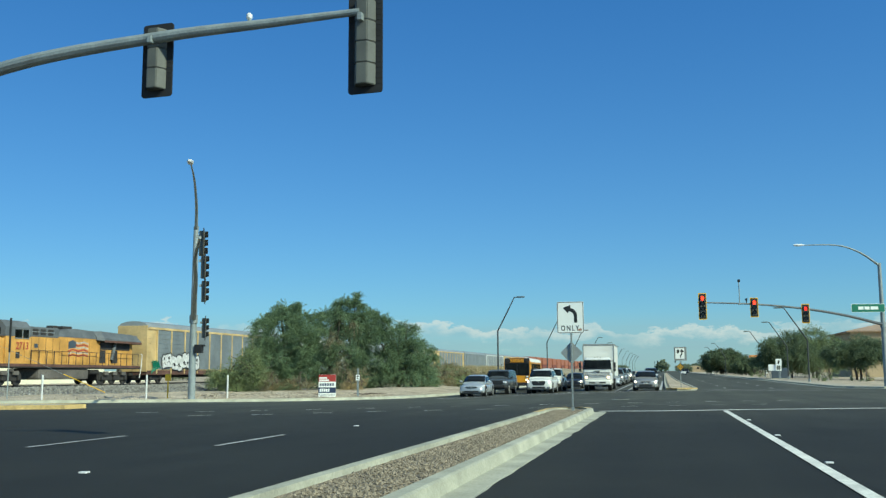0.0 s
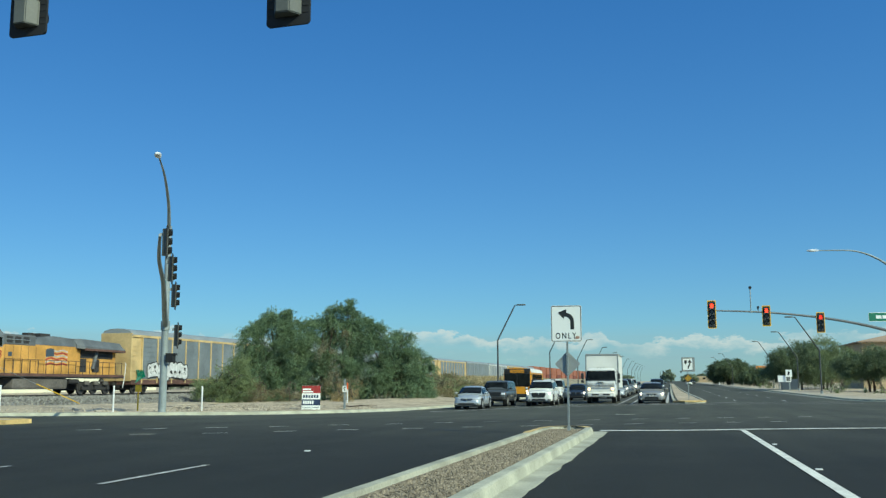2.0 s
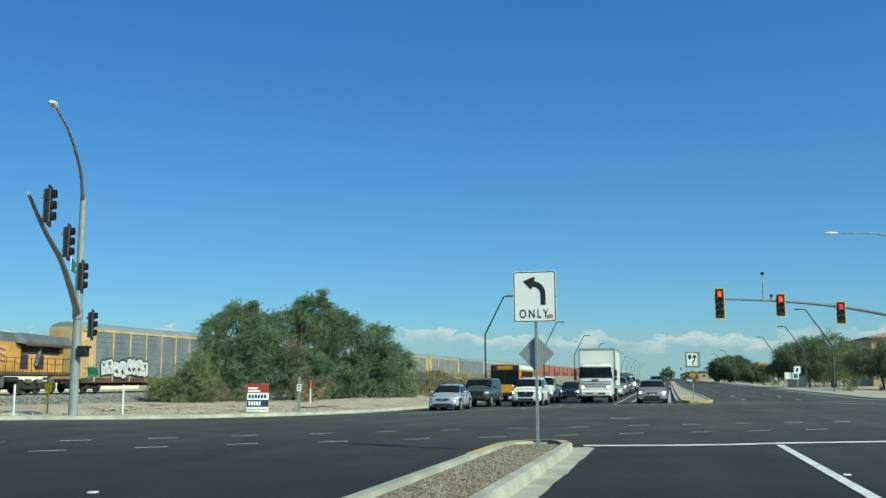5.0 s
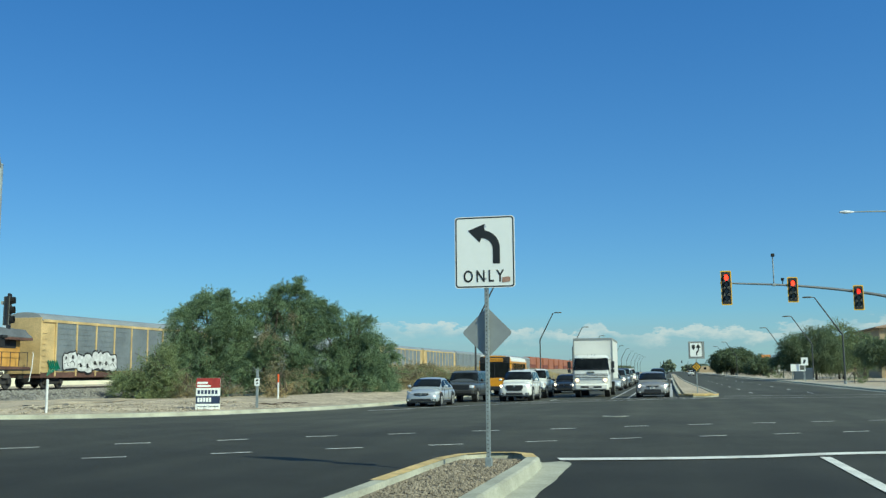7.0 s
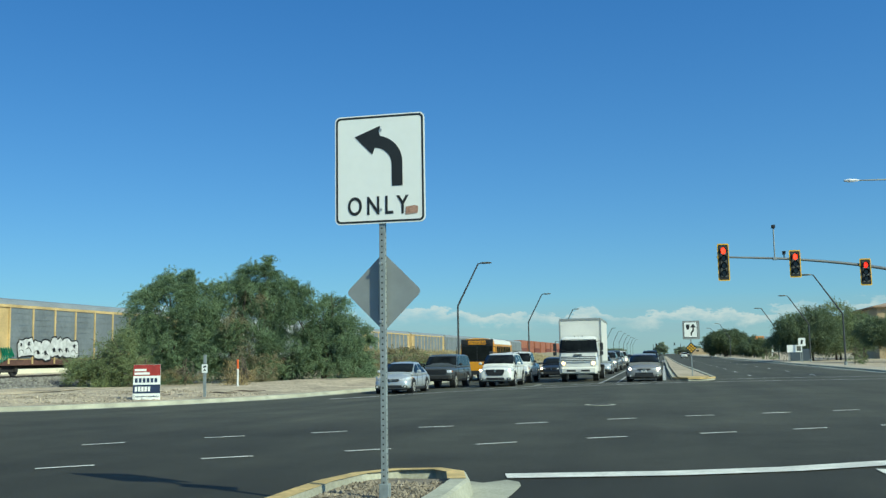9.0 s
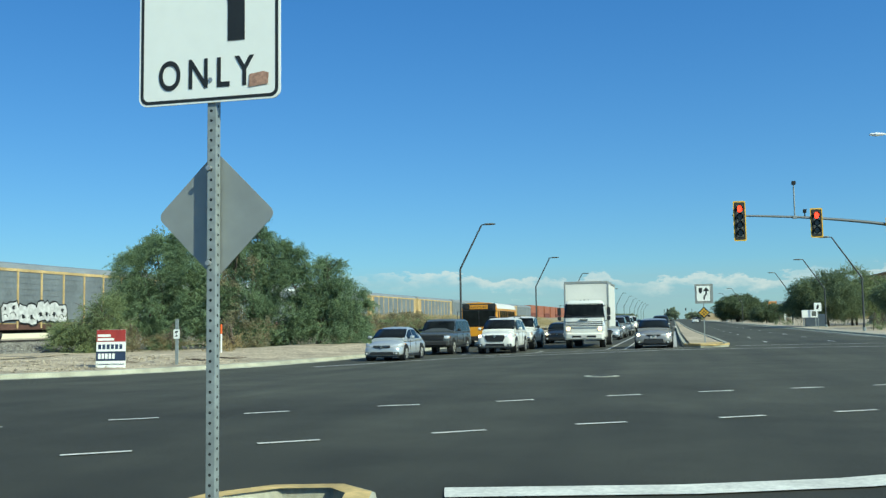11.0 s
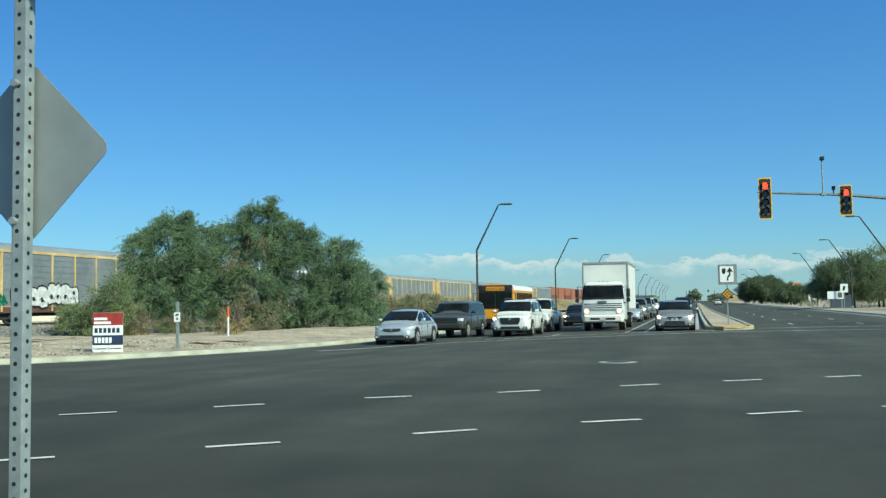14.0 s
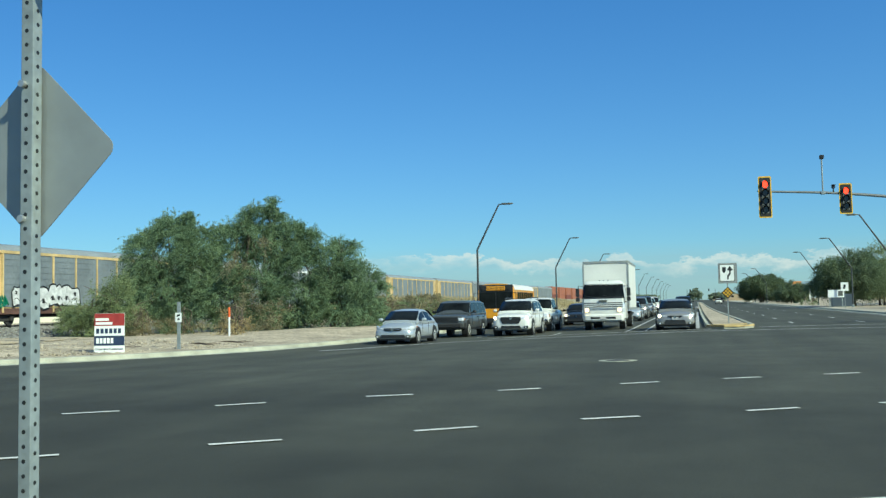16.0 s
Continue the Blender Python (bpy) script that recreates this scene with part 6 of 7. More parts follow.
    part("flag_field", slab(bmesh.new(), [(-1.35, 0.0), (-0.35, 0.1), (-0.35, 0.6), (-0.8, 0.68), (-1.35, 0.55)], 0.004, pose(1.138, 13.2, 2.8, 0, 0, 90)), CAR_BLUE, root, "faded blue flag field")
    lettered(root, "2713", 0.72, pose(1.545, 5.75, 2.6, 90, 0, 90), GRAFFITI_RED)
    part("small_emblem", B(1.355, 1.365, 7.35, 7.75, 2.75, 3.05), CAR_BLUE, root)
    part("headlight", disc(bmesh.new(), (0, 1.3, 2.5), (0, -1, 0), 0.16, 0.06, 12), LAMP_WHITE, root)
    part("number_light", B(1.0, 1.25, 1.72, 1.8, 2.5, 2.95), TRAIN_DARK, root)


locomotive(54.3)
y = 77.2
kinds = [(TRAIN_CREAM, TRAIN_CREAM, RACK_PANEL, "yellow autorack wagon with grey side panels and sprayed graffiti"), (RACK_ROOF, RACK_WHITE, RACK_PANEL, "whitish autorack wagon with grey side panels"),
         (TRAIN_CREAM, TRAIN_CREAM, RACK_PANEL, "faded yellow autorack wagon with grey side panels")]
kinds.append((RACK_PANEL, RACK_ROOF, RACK_PANEL, "bare galvanised autorack wagon with ribbed grey sides"))
for k, q in enumerate((0, 1, 3, 2, 2, 3, 1, 2, 3)):
    body, trim, panel, label = kinds[q]
    autorack(y, body, trim, panel, label, 7 if k == 0 else 0)
    y += 28.3
for k in range(14):
    root = thing("container_wagon", pose(RX, y, RZ + gz(-1, y), degrees_slope(y), 0, 0), "orange freight containers stacked on a low wagon", "railway wagon", "container wagons")
    part("frame", B(-1.3, 1.3, 0.3, 16, 0.4, 0.9), TRAIN_DARK, root)
    part("container", B(-1.22, 1.22, 1.5, 14.7, 0.6, 3.2, bevel=0.04), CONTAINER_ORANGE if k % 2 else RUST_RED, root)
    part("container", B(-1.22, 1.22, 1.5, 14.7, 3.25, 5.8, bevel=0.04), CONTAINER_ORANGE, root)
    for q in (2, 14):
        truck_bogie(root, q)
    y += 17.2


# ---- vehicles ----
def ring(w, zb, zt, y, e=4.5, n=28, tum=0.06, top=None):
    """A rounded cross-section: exponent e below, a rounder one above."""
    out = []
    top = top or e
    zm, h = zb + (zt - zb) * 0.45, zt - zb
    for k in range(n):
        a = 2 * math.pi * (k + 0.5) / n
        c, q = math.cos(a), math.sin(a)
        f = top if q > 0 else e
        x = math.copysign(abs(c) ** (2 / f), c) * w
        z = math.copysign(abs(q) ** (2 / f), q) * h * (0.55 if q > 0 else 0.45)
        if z > 0:
            x *= 1 - tum * z / (h * 0.55)
        out.append((x, y, zm + z))
    return out


def wheel(root, x, y, r, w, side):
    wh = part("wheel", disc(bmesh.new(), (x - side * w, y, r), (side, 0, 0), r, w, 22), RUBBER, root)
    part("rim", disc(bmesh.new(), (x - side * 0.03, y, r), (side, 0, 0), r * 0.66, 0.035, 18), RIM, wh)
    bm = bmesh.new()
    for k in range(5):
        a = 2 * math.pi * k / 5
        tube(bm, [(x + side * 0.008, y, r), (x + side * 0.008, y + r * 0.6 * math.cos(a), r + r * 0.6 * math.sin(a))], r * 0.05, 5)
    part("wheel_spider", bm, HOUSING, wh)
    # black disc paints the shaded wheel opening, which isn't cut out
    part("arch_shade", disc(bmesh.new(), (x - side * (w + 0.05), y, r + 0.02), (side, 0, 0), r + 0.07, w + 0.043, 22), DARKTRIM, root)


def car(name, x, y, label, body_paint, shape, category="car", lights=None, group="queue of waiting cars", grille="bar", yaw=0.0):
    """A vehicle that faces -y, its front bumper at y. shape: rows for body, cabin, sizes."""
    s = shape
    root = thing(name, pose(x, y, gz(x, y + 1.5), 0, 0, yaw), label, category, group)
    W, L, belt, roof = s["W"] / 2, s["L"], s["belt"], s["H"]
    e, et = s.get("e", 5.0), s.get("top", 3.4)
    part("body", loft(bmesh.new(), [ring(W * w, zb, zt, yy, e, top=et) for yy, w, zb, zt in s["body"]]), body_paint, root, smooth=True)
    cabin = s["cabin"]

    def at(yy):
        """Roof height, lower and upper half-width of the cabin at yy."""
        k = [[c[i] for c in cabin] for i in range(4)]
        return [float(np.interp(yy, k[0], k[i])) * (1 if i == 1 else W) for i in (1, 2, 3)]

    rows = []
    for yy, zt, wb, wt in cabin:
        wb, wt, zt = W * wb, W * wt, max(zt, belt + 0.02)
        rows.append([(-wb, yy, belt - 0.1), (-wb, yy, belt), (-wt, yy, zt - 0.06), (-wt * 0.93, yy, zt - 0.012), (-wt * 0.5, yy, zt + 0.014), (0, yy, zt + 0.02),
                     (wt * 0.5, yy, zt + 0.014), (wt * 0.93, yy, zt - 0.012), (wt, yy, zt - 0.06), (wb, yy, belt), (wb, yy, belt - 0.1)])
    part("cabin", loft(bmesh.new(), rows), body_paint, root)
    high = [c for c in cabin if c[1] > roof - 0.12]
    y0, y1, y2, y3 = cabin[0][0], high[0][0], high[-1][0], cabin[-1][0]

    def screen(name, ya, yb, parts=8):
        """Curved front or rear glass, lying on the sloping end of the cabin."""
        bm = bmesh.new()
        grid = []
        for k in range(parts + 1):
            yy = ya + (yb - ya) * k / parts
            zt, wb, wt = at(yy)
            zt = max(zt, belt + 0.02)
            f = min(1.0, (zt - belt) / max(0.05, roof - belt))
            half = (wb * 0.97 * (1 - f) + wt * 0.95 * f)
            grid.append([bm.verts.new((u * half, yy, zt + 0.022 + 0.012 * (1 - u * u))) for u in (-1, -0.5, 0, 0.5, 1)])
        for p, q in zip(grid, grid[1:]):
            for j in range(4):
                bm.faces.new((p[j], p[j + 1], q[j + 1], q[j]))
        bmesh.ops.recalc_face_normals(bm, faces=bm.faces)
        bmesh.ops.solidify(bm, geom=bm.faces[:], thickness=-0.012)
        part(name, bm, GLASS_CAR, root, "dark reflecting glass", smooth=True)

    screen("windscreen", y0 + (y1 - y0) * 0.1, y0 + (y1 - y0) * 0.93)
    if y3 - y2 > 0.3:
        screen("rear_window", y3 - (y3 - y2) * 0.12, y3 - (y3 - y2) * 0.9, 4)
    cuts = [y0 + 0.42] + [y1 + (y2 - y1) * f for f in s.get("posts", (0.45,))] + [y3 - s.get("tail", 0.34)]
    for sd in (-1, 1):
        for a, b in zip(cuts, cuts[1:]):
            bm = bmesh.new()
            low, up = [], []
            for yy in np.linspace(a + 0.045, b - 0.045, 7):
                zt, wb, wt = at(yy)
                zz = zt - 0.1
                if zz < belt + 0.05:
                    continue
                f = (zz - belt) / (zt - 0.06 - belt)
                low.append(bm.verts.new((sd * (wb + 0.006 + (wt - wb) * 0.04), yy, belt + 0.025)))
                up.append(bm.verts.new((sd * (wb + 0.006 + (wt - wb) * f), yy, zz)))
            for k in range(len(low) - 1):
                bm.faces.new((low[k], low[k + 1], up[k + 1], up[k]))
            if len(low) < 2:
                bm.free()
                continue
            bmesh.ops.recalc_face_normals(bm, faces=bm.faces)
            bmesh.ops.solidify(bm, geom=bm.faces[:], thickness=0.008)
            part("side_window", bm, GLASS_CAR, root, "dark reflecting glass")
        part("sill", B(sd * W * 0.965 - 0.03, sd * W * 0.965 + 0.03, s["axles"][0] + s["r"] + 0.1, s["axles"][1] - s["r"] - 0.1, s["body"][3][2] - 0.02, s["body"][3][2] + 0.09, bevel=0.02), DARKTRIM, root)
        for k, f in enumerate((0.3, 0.66)):
            yy = y1 + (y3 - y1) * f
            part("door_handle", B(sd * (W * 0.99) - 0.02, sd * (W * 0.99) + 0.025, yy, yy + 0.17, belt - 0.2, belt - 0.165, bevel=0.01), s.get("handle", body_paint), root)
        m = part("mirror", loft(bmesh.new(), [ring(r, belt + 0.09 - r * 0.75, belt + 0.09 + r * 0.75, yy, 3.0, 12) for yy, r in ((y0 + 0.36, 0.05), (y0 + 0.4, 0.095), (y0 + 0.5, 0.1), (y0 + 0.52, 0.08))]), s.get("mirror", body_paint), root, smooth=True)
        m.location.x = sd * (W + 0.1)
        part("mirror_stalk", B(min(sd * W * 0.9, sd * (W + 0.08)), max(sd * W * 0.9, sd * (W + 0.08)), y0 + 0.41, y0 + 0.48, belt + 0.03, belt + 0.07), DARKTRIM, root)
        for yy in s["axles"]:
            wheel(root, sd * (W + 0.012), yy, s["r"], 0.24, sd)
        # lamp units follow the rounded nose: rows of y, x, bottom and top
        lamp = s["lamps"]
        bm = loft(bmesh.new(), [[(sd * lx, yy + 0.16, z0), (sd * lx, yy - 0.016, z0), (sd * (lx + 0.004), yy - 0.022, (z0 + z1) / 2), (sd * lx, yy - 0.012, z1), (sd * lx, yy + 0.16, z1)] for yy, lx, z0, z1 in lamp])
        hl = part("headlight", bm, LENS_CLEAR, root)
        k = lamp[len(lamp) // 2]
        if lights:
            part("bulb", disc(bmesh.new(), (sd * k[1], k[0] - 0.02, (k[2] + k[3]) / 2), (0, -1, 0), min(0.1, (k[3] - k[2]) * 0.5), 0.05, 12), {"on": HEADLAMP, "warm": HEADLAMP_WARM}[lights], hl, "lit headlamp")
        part("indicator", B(sd * (lamp[-1][1] + 0.004) - 0.02, sd * (lamp[-1][1] + 0.004) + 0.02, lamp[-1][0] + 0.03, lamp[-1][0] + 0.13, lamp[-1][2] + 0.03, lamp[-1][3] - 0.03, bevel=0.008), LENS_AMBER, hl, "amber side lamp")
        for f in (0.04, 0.48, 0.9):
            yy = y1 - 0.4 + (y3 - y1) * f
            part("door_seam", B(sd * W * 0.992 - 0.006, sd * W * 0.992 + 0.006, yy, yy + 0.014, s["body"][3][2] + 0.16, belt - 0.06), DARKTRIM, root)
        if s.get("fog", True):
            part("fog_recess", B(sd * W * 0.76 - 0.1, sd * W * 0.76 + 0.1, s["grille_y"] + 0.01, s["grille_y"] + 0.2, s["low"][0], s["low"][0] + 0.13, bevel=0.03), s.get("corner", DARKTRIM), root)
            part("fog_lamp", disc(bmesh.new(), (sd * W * 0.76, s["grille_y"] + 0.015, s["low"][0] + 0.06), (0, -1, 0), 0.04, 0.03, 10), LENS_CLEAR, root)
    gy = s["grille_y"]
    g = s["grille"]
    bm = bmesh.new()
    slab(bm, g, 0.3, pose(0, gy, 0))
    part("grille", bm, DARKTRIM, root, "dark radiator grille")
    zs = [q[1] for q in g]
    wid = lambda z: max((abs(q[0]) for q in g), default=0.4) - 0.03
    for k in range(s.get("bars", 2)):
        zz = min(zs) + (max(zs) - min(zs)) * (k + 1) / (s.get("bars", 2) + 1)
        part("grille_bar", B(-wid(zz) * 0.92, wid(zz) * 0.92, gy - 0.014, gy + 0.05, zz - 0.012, zz + 0.012, bevel=0.005), {"bar": CHROME, "paint": body_paint}.get(grille, VISOR), root)
    if s.get("emblem", True):
        part("emblem", disc(bmesh.new(), (0, gy - 0.012, max(zs) - 0.06), (0, -1, 0), 0.065, 0.02, 14), CHROME, root)
    l0, l1, lw2 = s["low"]
    part("lower_intake", slab(bmesh.new(), [(-lw2, l0), (lw2, l0), (lw2 * 0.9, l1), (-lw2 * 0.9, l1)], 0.3, pose(0, gy, 0)), DARKTRIM, root)
    if s.get("steel_bumper"):
        part("bumper", loft(bmesh.new(), [[(u, yy, z) for yy, z in ((by, l0 - 0.02), (by - 0.05, l0 + 0.03), (by - 0.05, l1 - 0.03), (by, l1 + 0.02), (by + 0.18, l1 + 0.02), (by + 0.18, l0 - 0.02))] for u, by in ((-W, 0.16), (-W * 0.8, -0.06), (W * 0.8, -0.06), (W, 0.16))]), s["steel_bumper"], root)
    part("bumper_lip", B(-W * 0.8, W * 0.8, gy + 0.06, gy + 0.4, l0 - 0.1, l0 - 0.05, bevel=0.02), DARKTRIM, root)
    if s.get("plate", True):
        part("number_plate", B(-0.15, 0.15, gy - 0.02, gy, l1 + 0.01, l1 + 0.14), PLATE, root)
    for sd in (-1, 1):
        part("wiper", tube(bmesh.new(), [(sd * 0.05 + 0.1, y0 + 0.08, belt + 0.04), (sd * 0.05 - 0.4, y0 + 0.22, belt + 0.15)], 0.01, 5), DARKTRIM, root)
    part("under_tray", B(-W * 0.85, W * 0.85, 0.5, L - 0.4, s["body"][3][2] - 0.02, s["body"][3][2] + 0.12), DARKTRIM, root)
    return root


SEDAN = dict(W=1.76, H=1.46, L=4.55, belt=0.93, e=5.0, top=3.0, r=0.32, axles=(0.86, 3.46), bars=1,
             body=[(0.0, 0.62, 0.3, 0.58), (0.03, 0.78, 0.24, 0.66), (0.1, 0.88, 0.21, 0.715), (0.25, 0.95, 0.2, 0.775), (0.6, 0.99, 0.2, 0.865), (1.05, 1.0, 0.2, 0.93), (1.4, 1.0, 0.2, 0.96), (2.4, 1.0, 0.2, 0.97), (3.6, 1.0, 0.2, 1.0), (4.1, 0.97, 0.22, 1.02), (4.45, 0.9, 0.28, 0.98), (4.55, 0.8, 0.36, 0.85)],
             cabin=[(0.98, 0.92, 0.86, 0.84), (1.3, 1.1, 0.87, 0.81), (1.85, 1.385, 0.9, 0.71), (2.15, 1.45, 0.91, 0.68), (2.55, 1.465, 0.91, 0.68), (3.05, 1.43, 0.91, 0.68), (3.5, 1.29, 0.9, 0.71), (3.98, 1.03, 0.87, 0.78)],
             lamps=[(0.03, 0.42, 0.6, 0.66), (0.07, 0.56, 0.58, 0.7), (0.14, 0.7, 0.58, 0.74), (0.36, 0.83, 0.62, 0.77), (0.6, 0.862, 0.68, 0.78)],
             grille=[(-0.4, 0.61), (-0.3, 0.56), (0.3, 0.56), (0.4, 0.61), (0.36, 0.68), (-0.36, 0.68)], grille_y=-0.02, low=(0.27, 0.4, 0.56), tail=0.5, corner=HOUSING, plate=False)
SALOON = dict(SEDAN, plate=True, W=1.84, L=4.95, H=1.44, low=(0.25, 0.47, 0.5), grille=[(-0.34, 0.63), (-0.2, 0.57), (0.2, 0.57), (0.34, 0.63), (0.32, 0.67), (-0.32, 0.67)],
              lamps=[(0.03, 0.38, 0.62, 0.67), (0.07, 0.56, 0.59, 0.7), (0.14, 0.73, 0.59, 0.735), (0.36, 0.87, 0.64, 0.76), (0.6, 0.9, 0.7, 0.78)], bars=1)
CROSSOVER = dict(W=1.93, H=1.8, L=4.95, belt=1.14, e=5.5, top=3.6, r=0.38, axles=(0.93, 3.83), plate=False, bars=2,
                 body=[(0.0, 0.7, 0.42, 0.86), (0.03, 0.84, 0.34, 0.95), (0.12, 0.91, 0.29, 1.01), (0.3, 0.96, 0.27, 1.05), (0.7, 0.99, 0.26, 1.1), (1.15, 1.0, 0.26, 1.15), (2.4, 1.0, 0.26, 1.17), (3.8, 1.0, 0.26, 1.2), (4.6, 0.98, 0.3, 1.22), (4.88, 0.93, 0.36, 1.18), (4.95, 0.85, 0.44, 1.05)],
                 cabin=[(1.08, 1.13, 0.88, 0.86), (1.45, 1.4, 0.89, 0.8), (1.95, 1.7, 0.91, 0.74), (2.3, 1.78, 0.91, 0.73), (3.2, 1.79, 0.91, 0.73), (4.1, 1.76, 0.91, 0.73), (4.5, 1.68, 0.9, 0.74), (4.86, 1.3, 0.9, 0.8)],
                 lamps=[(0.0, 0.5, 0.82, 0.88), (0.03, 0.62, 0.8, 0.93), (0.1, 0.78, 0.81, 0.95), (0.3, 0.9, 0.84, 0.96), (0.55, 0.945, 0.88, 0.97)],
                 grille=[(-0.5, 0.78), (-0.4, 0.6), (0.4, 0.6), (0.5, 0.78), (0.48, 0.92), (-0.48, 0.92)], grille_y=-0.03, low=(0.36, 0.5, 0.5), posts=(0.34, 0.74))
SUBURBAN = dict(W=1.96, H=1.86, L=5.6, belt=1.2, e=8.0, top=7.0, r=0.39, axles=(0.98, 4.33), plate=False, emblem=False, fog=False, bars=3,
                body=[(0.0, 0.9, 0.5, 1.02), (0.03, 0.95, 0.46, 1.08), (0.14, 0.98, 0.42, 1.12), (0.5, 1.0, 0.4, 1.15), (1.45, 1.0, 0.38, 1.18), (2.8, 1.0, 0.38, 1.2), (4.6, 1.0, 0.38, 1.22), (5.4, 0.99, 0.4, 1.22), (5.6, 0.96, 0.46, 1.1)],
                cabin=[(1.4, 1.18, 0.93, 0.9), (1.7, 1.45, 0.93, 0.86), (2.05, 1.76, 0.93, 0.82), (2.3, 1.84, 0.93, 0.81), (3.2, 1.86, 0.93, 0.81), (4.6, 1.86, 0.93, 0.81), (5.3, 1.8, 0.93, 0.82), (5.52, 1.25, 0.92, 0.86)],
                lamps=[(0.0, 0.68, 0.86, 0.99), (0.0, 0.76, 0.85, 0.99), (0.01, 0.86, 0.85, 0.99), (0.08, 0.94, 0.85, 0.99)],
                grille=[(-0.64, 0.76), (0.64, 0.76), (0.64, 1.03), (-0.64, 1.03)], grille_y=-0.02, low=(0.5, 0.7, 0.5), posts=(0.22, 0.5, 0.78), tail=0.2, steel_bumper=VISOR, mirror=DARKTRIM, handle=DARKTRIM)
PICKUP = dict(SUBURBAN, H=1.88, top=4.5, e=6.0, cabin=[(1.4, 1.18, 0.93, 0.9), (1.7, 1.48, 0.93, 0.85), (2.1, 1.8, 0.93, 0.79), (2.4, 1.88, 0.93, 0.78), (3.0, 1.88, 0.93, 0.78), (3.35, 1.84, 0.93, 0.79), (3.6, 1.25, 0.92, 0.86)], posts=(0.55,), steel_bumper=CHROME,
              grille=[(-0.5, 0.8), (0.5, 0.8), (0.52, 1.0), (-0.52, 1.0)], lamps=[(0.0, 0.56, 0.8, 0.98), (0.0, 0.7, 0.78, 1.0), (0.02, 0.84, 0.78, 1.0), (0.14, 0.94, 0.8, 1.0)])

car("sedan", -12.25, 63.2, "silver four-door sedan waiting first in the kerb lane", CAR_SILVER, SEDAN, grille="bar")
sub = car("utility_wagon", -12.1, 71.4, "charcoal grey boxy full-size wagon behind the sedan", CAR_GREY, SUBURBAN, category="car", grille="body")
car("crossover", -8.65, 70.7, "white crossover with dark grille and lit lamps", CAR_WHITE, CROSSOVER, lights="on", grille="body")
rack = thing("roof_rack", pose(-8.65, 70.7, gz(-8.65, 72.2)), "black rails on the crossover's roof", "roof rack")
for sd in (-1, 1):
    part("rail", tube(bmesh.new(), [(sd * 0.66, 2.1, 1.8), (sd * 0.66, 2.3, 1.87), (sd * 0.66, 4.2, 1.87), (sd * 0.66, 4.4, 1.79)], 0.025, 6), DARKTRIM, rack)
car("pickup_truck", -8.65, 76.9, "older white pickup with a silver bumper", CAR_WHITE, PICKUP, category="car", grille="bar")
car("sedan", -7.9, 90.5, "black sedan behind the white pickup", CAR_BLACK, SEDAN, grille="body", lights="on")
car("sedan", -7.3, 100, "white sedan further back in the queue", CAR_WHITE, SEDAN)
car("sedan", -0.92, 71.9, "grey-beige sedan with lit lamps in the turn lane", CAR_TAUPE, SALOON, lights="on", grille="body")
for k, (x, y, p, sh, lab) in enumerate(((-4.7, 95.5, CAR_SILVER, SEDAN, "silver sedan behind the box truck"), (-4.7, 103, CAR_MID, CROSSOVER, "grey crossover behind the silver sedan"),
                                        (-4.7, 111.5, CAR_BLUE, PICKUP, "slate blue pickup in the queue"), (-4.8, 121, CAR_WHITE, CROSSOVER, "white crossover far back in the queue"),
                                        (-4.8, 130, CAR_WHITE, PICKUP, "white pickup far back in the queue"), (-4.8, 141, CAR_MID, SEDAN, "grey sedan far back in the queue"),
                                        (-1.3, 128, CAR_BLACK, CROSSOVER, "dark crossover far back in the turn lane"), (-8, 112, CAR_MID, SEDAN, "grey sedan beyond the white one"),
                                        (-8, 124, CAR_WHITE, CROSSOVER, "white crossover beyond the grey sedan"), (-4.8, 153, CAR_BLACK, SEDAN, "black sedan at the queue's end"),
                                        (-8, 138, CAR_SILVER, SEDAN, "silver sedan near the queue's end"), (5.9, 300, CAR_WHITE, SEDAN, "white car driving off in the distance"), (9.5, 420, CAR_BLACK, CROSSOVER, "dark car far down the road"))):
    car("queued_car", x, y, lab, p, sh, lights="on" if k % 3 == 1 and y < 200 else None, yaw=0)


